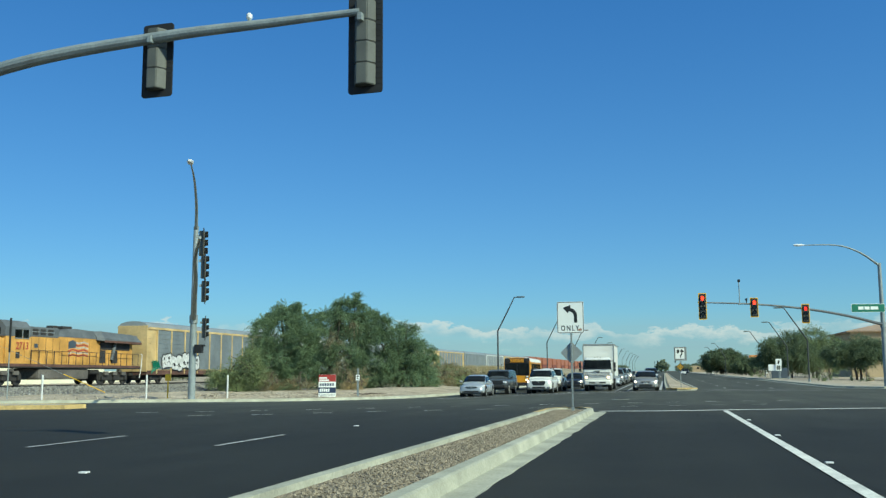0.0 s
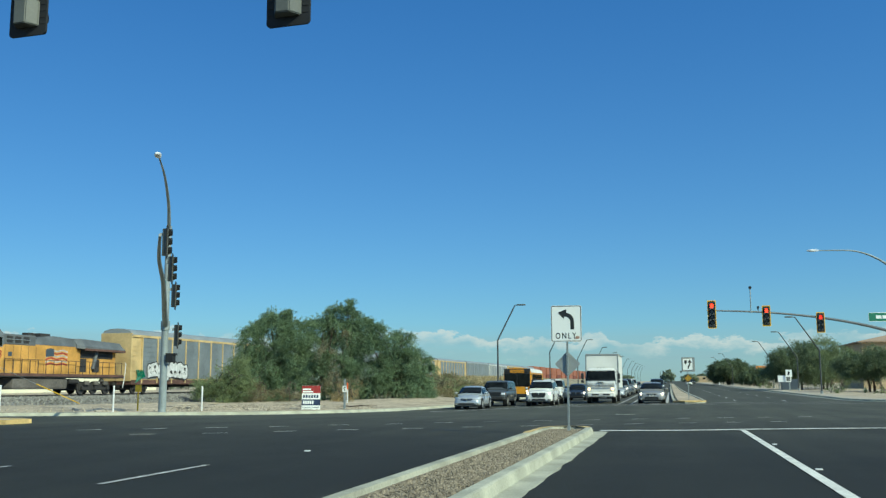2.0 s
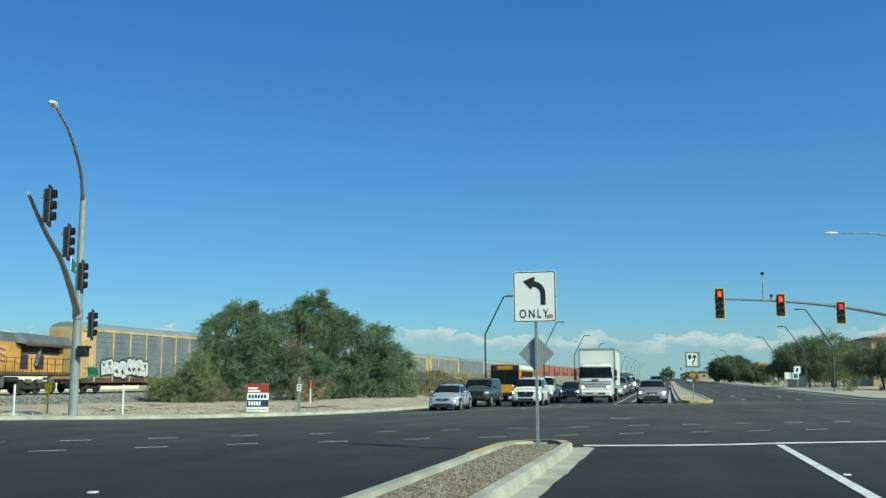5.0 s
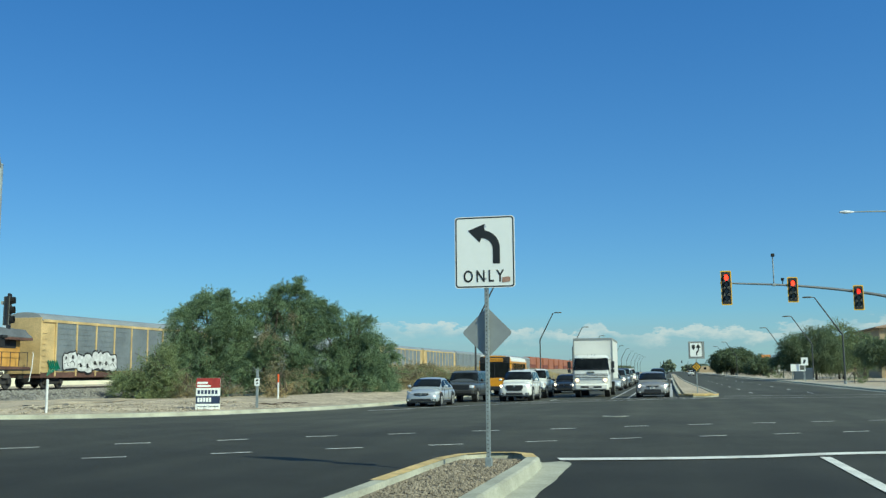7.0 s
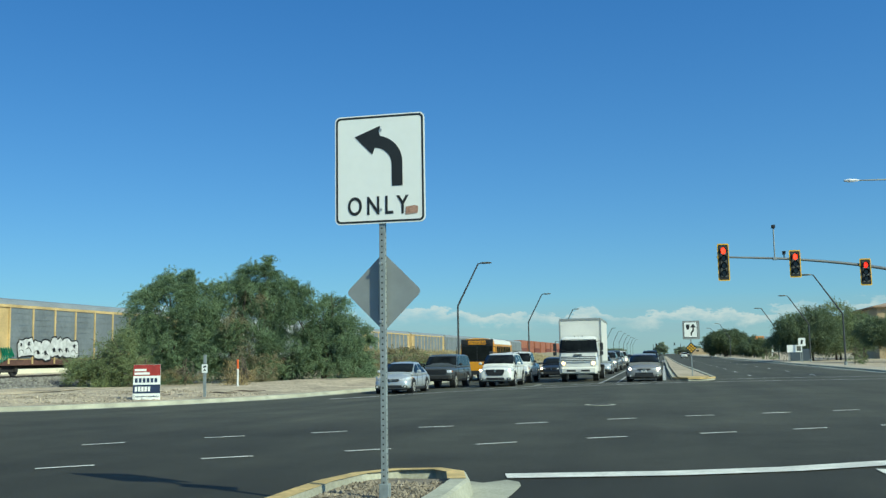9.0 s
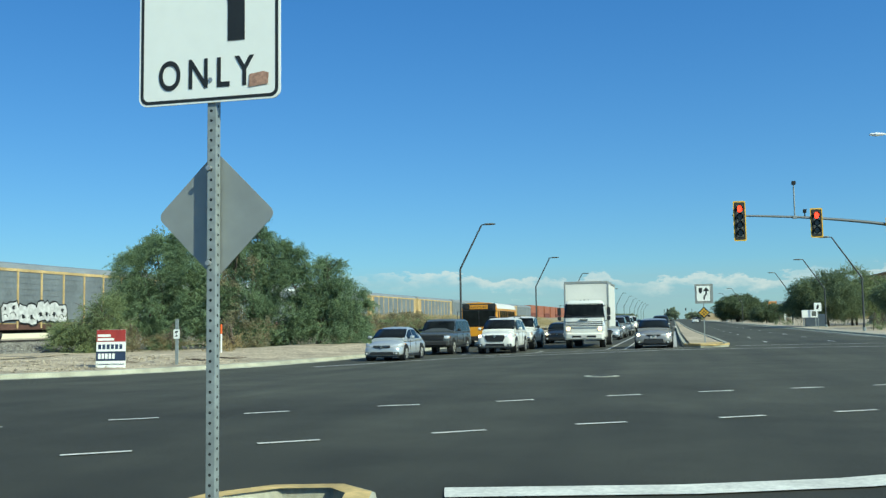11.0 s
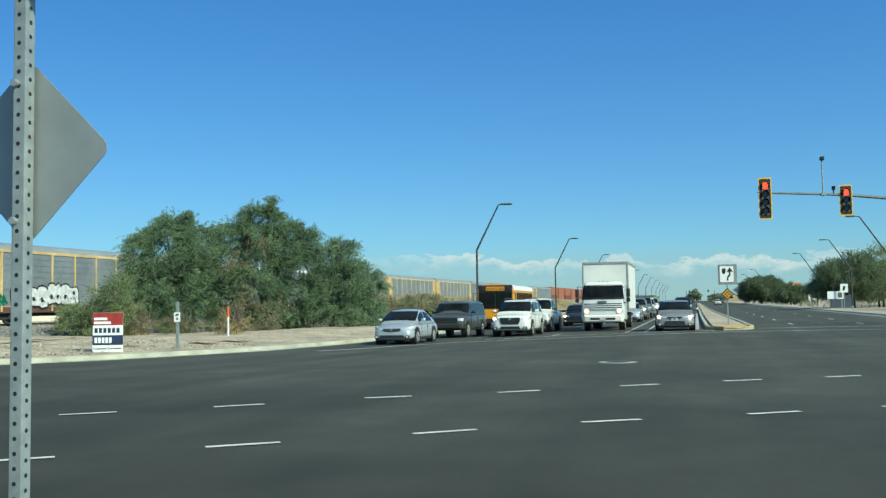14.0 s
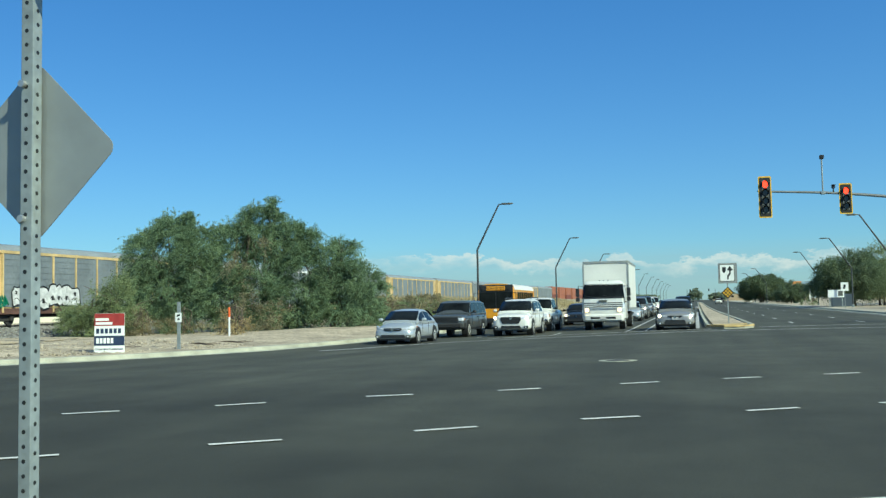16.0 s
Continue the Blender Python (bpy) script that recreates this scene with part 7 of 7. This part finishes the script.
def box_truck(x, y):
    root = thing("box_truck", pose(x, y, gz(x, y + 2)), "white cab-over box truck with lit headlamps", "truck", "queue of waiting cars")
    W = 1.15

    def front(z):
        """Half-width and front of the cab at height z."""
        k = ((0.55, 1.0, 0.0), (1.2, 1.0, 0.0), (1.72, 0.99, 0.05), (2.4, 0.92, 0.3), (2.56, 0.86, 0.45), (2.62, 0.76, 0.62))
        return W * float(np.interp(z, [q[0] for q in k], [q[1] for q in k])), float(np.interp(z, [q[0] for q in k], [q[2] for q in k]))

    def outline(z, out=0.0):
        w, f = front(z)
        w, f = w + out, f - out
        return [(-w, 1.75, z), (-w, f + 0.34, z), (-w * 0.97, f + 0.16, z), (-w * 0.88, f + 0.05, z), (-w * 0.6, f + 0.008, z), (0, f - 0.012, z), (w * 0.6, f + 0.008, z), (w * 0.88, f + 0.05, z), (w * 0.97, f + 0.16, z), (w, f + 0.34, z), (w, 1.75, z)]

    part("cab", loft(bmesh.new(), [outline(z) for z in (0.6, 0.9, 1.2, 1.5, 1.72, 2.0, 2.25, 2.4, 2.5, 2.58, 2.62)]), CAR_WHITE, root)

    def skin(z0, z1, k0, k1, out, n=6):
        """A panel that follows the cab's front between two heights and outline points."""
        bm = bmesh.new()
        grid = [[bm.verts.new(q) for q in outline(z, out)[k0:k1 + 1]] for z in np.linspace(z0, z1, n)]
        for p, q in zip(grid, grid[1:]):
            for j in range(len(p) - 1):
                bm.faces.new((p[j], p[j + 1], q[j + 1], q[j]))
        bmesh.ops.recalc_face_normals(bm, faces=bm.faces)
        bmesh.ops.solidify(bm, geom=bm.faces[:], thickness=0.008)
        return bm

    part("windscreen", skin(1.74, 2.43, 2, 8, 0.012), GLASS_CAR, root, "dark curved windscreen")
    part("roof_visor", skin(2.44, 2.52, 2, 8, 0.02, 3), CAR_WHITE, root)
    part("cowl", skin(1.66, 1.74, 2, 8, 0.014, 3), DARKTRIM, root, "black strip under the windscreen")
    for z in (1.2, 1.3, 1.4):
        part("grille_slot", skin(z, z + 0.045, 3, 7, 0.01, 2), DARKTRIM, root)
    part("grille_bar", skin(1.08, 1.16, 4, 6, 0.03, 2), BOLT, root)
    part("emblem", B(-0.22, 0.22, -0.035, 0.02, 1.5, 1.58, bevel=0.01), HOUSING, root)
    for sd in (-1, 1):
        part("side_window", B(sd * 1.045 - 0.03, sd * 1.045 + 0.03, 0.55, 1.35, 1.68, 2.3, bevel=0.02), GLASS_CAR, root)
        part("door_seam", B(sd * 1.097 - 0.008, sd * 1.097 + 0.008, 0.42, 0.44, 0.75, 1.7), DARKTRIM, root)
        part("door_seam", B(sd * 1.097 - 0.008, sd * 1.097 + 0.008, 1.5, 1.52, 0.75, 2.2), DARKTRIM, root)
        hl = part("headlight", skin(0.94, 1.16, 6 if sd > 0 else 2, 8 if sd > 0 else 4, 0.014, 3), LENS_CLEAR, root)
        part("bulb", disc(bmesh.new(), (sd * 0.86, 0.0, 1.05), (0, -1, 0), 0.1, 0.04, 14), HEADLAMP_WARM, hl, "lit warm headlamp")
        part("indicator", skin(1.2, 1.4, 7 if sd > 0 else 2, 8 if sd > 0 else 3, 0.014, 2), LENS_CLEAR, root)
        part("mirror_arm", tube(bmesh.new(), [(sd * 1.02, 0.4, 2.3), (sd * 1.3, 0.12, 2.36), (sd * 1.33, 0.1, 1.5), (sd * 1.06, 0.36, 1.45)], 0.02, 6), DARKTRIM, root)
        part("mirror", B(sd * 1.35 - 0.1, sd * 1.35 + 0.1, 0.05, 0.16, 1.78, 2.22, bevel=0.035), DARKTRIM, root)
        part("mirror", B(sd * 1.35 - 0.1, sd * 1.35 + 0.1, 0.05, 0.16, 1.52, 1.74, bevel=0.035), DARKTRIM, root)
        part("door_handle", B(sd * 1.1 - 0.02, sd * 1.1 + 0.02, 1.25, 1.42, 1.42, 1.48, bevel=0.01), DARKTRIM, root)
        part("step", B(sd * 0.98 - 0.12, sd * 0.98 + 0.12, 0.42, 0.6, 0.42, 0.62, bevel=0.02), DARKTRIM, root)
        wheel(root, sd * 1.08, 1.15, 0.43, 0.26, sd)
        wheel(root, sd * 1.12, 6.0, 0.43, 0.45, sd)
        part("mud_flap", B(sd * 0.85 - 0.25, sd * 0.85 + 0.25, 6.6, 6.63, 0.25, 0.85), DARKTRIM, root)
        part("wiper", tube(bmesh.new(), [(sd * 0.5, 0.02, 1.73), (sd * 0.5 - 0.5, 0.06, 1.82)], 0.014, 5), DARKTRIM, root)
    part("bumper", loft(bmesh.new(), [[(u, by, 0.45), (u, by - 0.07, 0.52), (u, by - 0.07, 0.76), (u, by, 0.82), (u, by + 0.3, 0.82), (u, by + 0.3, 0.45)] for u, by in ((-1.08, 0.2), (-0.95, 0.03), (-0.6, -0.02), (0.6, -0.02), (0.95, 0.03), (1.08, 0.2))]), CAR_WHITE, root)
    part("bumper_intake", B(-0.66, 0.66, -0.1, -0.04, 0.57, 0.69, bevel=0.02), DARKTRIM, root)
    part("number_plate", B(-0.15, 0.15, -0.115, -0.098, 0.56, 0.7), PLATE, root)
    part("cargo_box", B(-1.23, 1.23, 1.95, 8.4, 1.05, 3.7, bevel=0.04), TRUCK_BOX, root, "plain white cargo box")
    part("box_front_frame", B(-1.245, 1.245, 1.92, 2.02, 3.59, 3.74, bevel=0.03), SIGNBACK, root)
    for sd in (-1, 1):
        part("box_corner", B(sd * 1.22 - 0.05, sd * 1.22 + 0.05, 1.92, 2.02, 1.05, 3.59, bevel=0.03), SIGNBACK, root)
        part("box_rail", B(sd * 1.22 - 0.03, sd * 1.22 + 0.03, 2.02, 8.4, 1.02, 1.17, bevel=0.01), SIGNBACK, root)
        part("box_top_rail", B(sd * 1.22 - 0.03, sd * 1.22 + 0.03, 2.02, 8.4, 3.61, 3.74, bevel=0.01), SIGNBACK, root)
    for u in (-0.22, 0.0, 0.22):
        part("marker_lamp", B(u - 0.03, u + 0.03, 0.6, 0.66, 2.61, 2.65), VISOR, root)
    part("chassis", B(-0.45, 0.45, 1.5, 8.2, 0.62, 1.03), DARKTRIM, root)
    part("fuel_tank", tube(bmesh.new(), [(0.8, 2.9, 0.68), (0.8, 3.9, 0.68)], 0.26, 12), HOUSING, root)


box_truck(-4.72, 76.4)


def school_bus(x, y):
    root = thing("school_bus", pose(x, y, gz(x, y + 2)), "orange-yellow school bus with white roof and dark windows", "bus", "queue of waiting cars")
    W, L, H = 1.2, 8.2, 2.98
    prof = lambda yy, t: [(-W * t, yy, 0.55), (-W * t, yy, 2.55), (-W * 0.93 * t, yy, 2.82), (-W * 0.6 * t, yy, H - 0.04), (0, yy, H), (W * 0.6 * t, yy, H - 0.04), (W * 0.93 * t, yy, 2.82), (W * t, yy, 2.55), (W * t, yy, 0.55)]
    part("body", loft(bmesh.new(), [prof(0.0, 0.97), prof(0.12, 1.0), prof(L - 0.1, 1.0), prof(L, 0.97)]), BUS_YELLOW, root)
    part("roof", loft(bmesh.new(), [[(a * 1.005, yy, b + 0.012) for a, _, b in prof(yy, 1.0)[1:8]] + [(a * 0.98, yy, b - 0.03) for a, _, b in prof(yy, 1.0)[1:8]][::-1] for yy in (0.35, L - 0.4)]), TRUCK_BOX, root, "white roof panel")
    part("front_mask", B(-1.14, 1.14, -0.02, 0.06, 1.3, 2.9, bevel=0.05), DARKTRIM, root, "black surround of the windscreen")
    part("windscreen", B(-1.08, 1.08, -0.035, 0.03, 1.36, 2.44, bevel=0.04), GLASS_CAR, root)
    part("windscreen_post", B(-0.02, 0.02, -0.05, 0.0, 1.36, 2.44), DARKTRIM, root)
    part("lower_front", B(-1.1, 1.1, -0.04, 0.05, 0.7, 1.34, bevel=0.04), BUS_YELLOW, root)
    part("bumper", B(-1.2, 1.2, -0.16, 0.1, 0.42, 0.72, bevel=0.05), DARKTRIM, root)
    part("sign_hood", B(-1.0, 1.0, -0.05, 0.05, 2.48, 2.84, bevel=0.04), BLACKPLATE, root)
    part("sign_panel", B(-0.62, 0.62, -0.07, -0.02, 2.52, 2.8, bevel=0.02), BUS_YELLOW, root)
    c = bpy.data.curves.new("word", "FONT")
    c.body, c.size, c.align_x, c.extrude = "SCHOOL BUS", 0.24, "CENTER", 0.002
    ob = new("word", c)
    me = bpy.data.meshes.new_from_object(ob.evaluated_get(bpy.context.evaluated_depsgraph_get()))
    bpy.data.objects.remove(ob)
    me.materials.clear()
    me.materials.append(SIGNBLACK)
    word = new("lettering", me)
    word.parent = root
    word.matrix_basis = pose(0, -0.074, 2.575, 90, 0, 0) @ Matrix.Diagonal((0.82, 1, 1, 1))
    for sd in (-1, 1):
        for k in range(8):
            yy = 1.25 + k * 0.78
            part("side_window", B(sd * W - 0.02, sd * W + 0.02, yy, yy + 0.62, 1.5, 2.42, bevel=0.02), GLASS_CAR, root)
        for z in (1.05, 1.4, 0.78):
            part("rub_rail", B(sd * W - 0.02, sd * W + 0.025, 0.9, L - 0.2, z, z + 0.07), DARKTRIM, root)
        hl = part("headlight", disc(bmesh.new(), (sd * 0.86, -0.03, 0.95), (0, -1, 0), 0.12, 0.04, 14), LENS_CLEAR, root)
        part("bulb", disc(bmesh.new(), (sd * 0.86, -0.07, 0.95), (0, -1, 0), 0.085, 0.02, 12), HEADLAMP_WARM, hl, "lit warm headlamp")
        part("flasher", disc(bmesh.new(), (sd * 0.86, -0.05, 2.66), (0, -1, 0), 0.1, 0.03, 12), VISOR, root)
        part("mirror_arm", tube(bmesh.new(), [(sd * 1.1, 0, 2.4), (sd * 1.4, -0.35, 2.35), (sd * 1.4, -0.35, 1.7)], 0.022, 6), DARKTRIM, root)
        part("mirror", B(sd * 1.4 - 0.1, sd * 1.4 + 0.1, -0.4, -0.32, 1.5, 1.9, bevel=0.03), DARKTRIM, root)
        for yy in (2.0, 6.3):
            wheel(root, sd * 1.16, yy, 0.47, 0.28, sd)


school_bus(-12.6, 86.5)


# ---- buildings ----
def warehouse():
    root = thing("warehouse", pose(-118, 160, gz(-118, 160)), "long flat-roofed cream warehouse beyond the railway", "building")
    part("wall", B(-25, 6, -55, 18, -0.5, 4.9, bevel=0.05), STUCCO_CREAM, root)
    part("roof", B(-24.6, 5.6, -54.6, 17.6, 4.9, 4.96), CONCRETE, root)
    part("parapet", B(-25.1, 6.1, -55.1, -12, 4.9, 5.15), ROOF_TILE, root, "brown parapet cap")
    part("yard_wall", B(4.5, 5.0, 18, 42, -0.5, 2.35), STUCCO_CREAM, root, "low cream yard wall")


warehouse()


def house(x, y, w, d, h, label, wall=STUCCO_TAN, roof=True, name="house"):
    root = thing(name, pose(x, y, gz(x, y) + 0.1), label, "building")
    part("wall", B(-w / 2, w / 2, 0, d, -0.2, h, bevel=0.04), wall, root)
    if roof:
        o = 0.6
        bm = loft(bmesh.new(), [[(-w / 2 - o, -o, h), (w / 2 + o, -o, h), (w / 2 + o, d + o, h), (-w / 2 - o, d + o, h)],
                                [(-w / 2 - o, -o, h + 0.2), (w / 2 + o, -o, h + 0.2), (w / 2 + o, d + o, h + 0.2), (-w / 2 - o, d + o, h + 0.2)],
                                [(-w / 2 + d / 2.6, d * 0.42, h + 2.0), (w / 2 - d / 2.6, d * 0.42, h + 2.0), (w / 2 - d / 2.6, d * 0.58, h + 2.0), (-w / 2 + d / 2.6, d * 0.58, h + 2.0)]])
        part("roof", bm, ROOF_TAN, root, "tan-brown tiled hip roof")
    n = max(2, int(w / 5))
    for k in range(n):
        u = -w / 2 + (k + 0.5) * w / n
        wi = part("window", B(u - 0.9, u + 0.9, -0.03, 0.05, h * 0.45, h * 0.78), GLASS_CAR, root)
        part("frame", B(u - 1.0, u + 1.0, -0.06, 0.02, h * 0.78, h * 0.8), SIGNWHITE, wi)
    return root


house(47, 172, 32, 20, 7.5, "large tan stucco building with a brown hip roof", name="commercial_building")
house(-112, 262, 26, 14, 4.4, "low house with a reddish roof beyond the railway")
house(24, 720, 26, 20, 4.2, "low tan building at the far end of the road", STUCCO_TAN, False, "far_building")
house(75, 430, 26, 16, 4.5, "tan shop building behind the far trees", STUCCO_TAN, False, "far_building")

wall = thing("monument_wall", pose(36, 108, gz(36, 108) + 0.1, 0, 0, 12), "low tan block wall among desert landscaping", "wall")
part("panel", B(-3, 3, -0.15, 0.15, -0.1, 1.7, bevel=0.04), STUCCO_TAN, wall)
part("coping", B(-3.1, 3.1, -0.22, 0.22, 1.7, 1.82, bevel=0.03), CONCRETE, wall)
for u in (-3.0, 3.0):
    part("pillar", B(u - 0.3, u + 0.3, -0.3, 0.3, -0.1, 2.1, bevel=0.04), STUCCO_TAN, wall)

rng = random.Random(8)
for k, (x, y, r) in enumerate(((30.5, 101, 0.5), (32.0, 100.2, 0.35), (28.6, 104, 0.42), (26.0, 112, 0.45), (23.4, 118, 0.4), (34.5, 103, 0.4))):
    root = thing("boulder", pose(x, y, gz(x, y) + 0.12, 0, 0, rng.uniform(0, 90)), "weathered brown landscape boulder on gravel", "boulder", "landscape boulders")
    bm = bmesh.new()
    bmesh.ops.create_icosphere(bm, subdivisions=2, radius=r)
    for v in bm.verts:
        v.co *= 1 + 0.35 * noise.noise(v.co * 2.2 + Vector((k, 0, 0)))
        v.co.z = v.co.z * 0.75 + r * 0.35
    part("stone", bm, ROCK_BROWN, root)
for k, (x, y, q) in enumerate(((27.2, 107, 1.0), (21.0, 116, 0.9), (31.3, 103.5, 0.8))):
    root = thing("agave", pose(x, y, gz(x, y) + 0.12), "grey-green agave rosette on the gravel", "plant", "agaves")
    for j in range(16):
        a, up = j * 2.4, 0.25 + 0.045 * j
        d = Vector((math.cos(a), math.sin(a), 0))
        w = Vector((-d.y, d.x, 0)) * 0.07 * q
        L = 0.75 * q
        bm = bmesh.new()
        ribs = [[d * (L * f * (1.05 - up * 0.8)) + Vector((0, 0, L * up * 1.3 * f + 0.05 - 0.1 * f * f)) + u * g for u in (-w, w * 0 - Vector((0, 0, 0.02)), w)] for f, g in ((0.05, 0.9), (0.45, 1.0), (0.8, 0.6), (1.0, 0.05))]
        vs = [[bm.verts.new(p) for p in r] for r in ribs]
        for p, r in zip(vs, vs[1:]):
            for i in range(2):
                bm.faces.new((p[i], p[i + 1], r[i + 1], r[i]))
        bmesh.ops.solidify(bm, geom=bm.faces[:], thickness=0.02 * q)
        part("leaf", bm, AGAVE, root)

# canopy of a filling station far behind the trees
can = thing("filling_station_canopy", pose(27, 330, gz(27, 330)), "pale blue and orange filling station canopy", "canopy")
part("roof", B(-14, 9, 0, 10, 5.2, 6.1, bevel=0.05), shade("canopy_blue_grey", (0.3, 0.42, 0.5), 0.6), can)
part("sign_band", B(0.5, 3.5, -0.1, 0.0, 5.2, 6.1), shade("canopy_orange", (0.7, 0.28, 0.08), 0.6), can)
for u in (-11, 6):
    part("column", B(u - 0.3, u + 0.3, 2, 2.6, -0.1, 5.2), SIGNWHITE, can)


def board(name, x, y, w, h, z, label, back=True):
    root = thing(name, pose(x, y, gz(x, y) + 0.12), label, "traffic sign")
    part("post", B(-0.03, 0.03, 0, 0.06, -0.05, z + h * 0.5, bevel=0.004), GALV, root)
    part("panel", slab(bmesh.new(), rounded(w, h, 0.05), 0.01, pose(0, -0.013, z)), SIGNWHITE, root)
    part("symbol", slab(bmesh.new(), [(-w * 0.22, -h * 0.25), (w * 0.05, -h * 0.25), (w * 0.2, h * 0.2), (-w * 0.1, h * 0.28)], 0.002, pose(0, -0.016, z)), SIGNBLACK, root)
    return root


board("speed_sign", 15.0, 132, 0.75, 0.9, 2.3, "white regulatory sign on a steel post")
root = thing("property_board", pose(16.1, 147, gz(16, 147) + 0.1), "low white board on two legs among shrubs", "sign board")
part("panel", B(-0.9, 0.9, 0, 0.06, 1.2, 2.1, bevel=0.01), SIGNWHITE, root)
part("symbol", B(0.25, 0.75, -0.01, -0.002, 1.35, 1.95), HOUSING, root)
for u in (-0.7, 0.7):
    part("leg", B(u - 0.05, u + 0.05, 0.06, 0.14, -0.1, 2.1), GALV, root)
# box and plinth stand in for a dark shape of unknown kind
dark_form = thing("dark_block", pose(17.1, 150, gz(17, 150) + 0.1), "dark blue-grey box standing in for an unidentified shape on the verge", "cabinet")
part("body", B(-1.2, 1.2, -0.5, 0.5, 0.0, 1.6, bevel=0.08), CAR_BLUE, dark_form)
part("plinth", B(-1.3, 1.3, -0.6, 0.6, -0.1, 0.08, bevel=0.02), CONCRETE, dark_form)

# ---- utility guy and pole beyond the left edge of the tracks ----
up = thing("utility_pole", pose(-66, 58, -0.2), "weathered wooden utility pole beside the tracks", "utility pole")
part("pole", tube(bmesh.new(), [(0, 0, -0.5), (0, 0, 12.5)], [0.17, 0.11], 10), BARK, up)
part("crossarm", B(-1.2, 1.2, -0.06, 0.06, 11.3, 11.45), BARK, up)
part("guy_wire", tube(bmesh.new(), [(0, 0, 17.5 * 0.68), (29.6, 0, 0.35)], 0.012, 5), GALV, up)
part("guy_guard", tube(bmesh.new(), [(26.4, 0, 1.6), (29.6, 0, 0.36)], 0.035, 6), MARK_YELLOW, up, "yellow plastic guy-wire guard")
gp = thing("gate_pole", pose(-33.0, 43.5, -0.1), "thin dark pole near the crossing", "pole")
part("shaft", tube(bmesh.new(), [(0, 0, -0.2), (0, 0, 2.6)], 0.03, 8), GALV, gp)
part("upper", tube(bmesh.new(), [(0, 0, 2.6), (0, 0, 4.4)], 0.055, 8), BLACKPLATE, gp)

# far street lamps, poles and signals down the road
for k, (x, y) in enumerate(((-3, 520), (6, 520))):
    root = thing("far_signal", pose(x, y, gz(x, y)), "tiny far traffic signal on a mast", "traffic light", "far signals")
    part("pole", tube(bmesh.new(), [(x * 0.5, 0, 0), (x * 0.5, 0, 6)], 0.12, 6), DARKPOLE, root)
    part("head", B(-0.3, 0.3, -0.2, 0.2, 5.2, 6.4), BLACKPLATE, root)


# loose things on the verge: dead sticks and stones
rng = random.Random(3)
for k, (x, y) in enumerate(((-18.6, 58.6), (-18.3, 60.6), (-20.0, 55.2))):
    root = thing("fallen_branch", pose(x, y, gz(x, y) + 0.2, 0, 0, rng.uniform(-20, 20)), "dry dark fallen branch lying on the dirt", "branch", "fallen branches")
    part("stem", tube(bmesh.new(), bend([(-0.8, 0, 0.02), (-0.2, 0.1, 0.09), (0.4, 0.0, 0.06), (0.9, 0.12, 0.1)], 5), list(np.linspace(0.05, 0.012, 16)), 6), BARK, root)
    part("twig", tube(bmesh.new(), [(0.1, 0.05, 0.07), (0.5, 0.3, 0.12)], [0.02, 0.008], 5), BARK, root)


def pebbles():
    rng = np.random.default_rng(9)
    base = along(CURB_NW[4:13], 0.5)
    v, f = [], []
    for k in range(6500):
        i = rng.integers(1, len(base) - 1)
        d = (base[i + 1] - base[i - 1]).normalized()
        o = 0.9 + 7 * rng.random()
        q = base[i] + Vector((-d.y, d.x, 0)) * o
        s = 0.014 + 0.055 * rng.random() ** 4
        z = gz(base[i].x, base[i].y) + float(np.interp(o, [0.15, 1.4, 3.2, 4.5, 6, 8], [0.135, 0.17, 0.26, 0.34, 0.4, 0.36])) * (0.15 + 0.85 * min(1, max(0, (q.y - 44) / 12)) if o > 2.2 else 1)
        c = len(v)
        for a, b, h in ((1, 0, 0), (-1, 0, 0), (0, 1, 0), (0, -1, 0), (0, 0, 0.8), (0, 0, -0.8)):
            j = 0.7 + 0.6 * rng.random()
            v.append((q.x + a * s * j, q.y + b * s * j, z + h * s * j + 0.01))
        f += [tuple(c + t for t in tr) for tr in ((0, 2, 4), (2, 1, 4), (1, 3, 4), (3, 0, 4), (2, 0, 5), (1, 2, 5), (3, 1, 5), (0, 3, 5))]
    return tagged(raw("pebbles", v, f, PEBBLE), "scattered small stones on the dirt verge", "stones", "", "stuff")


pebbles()
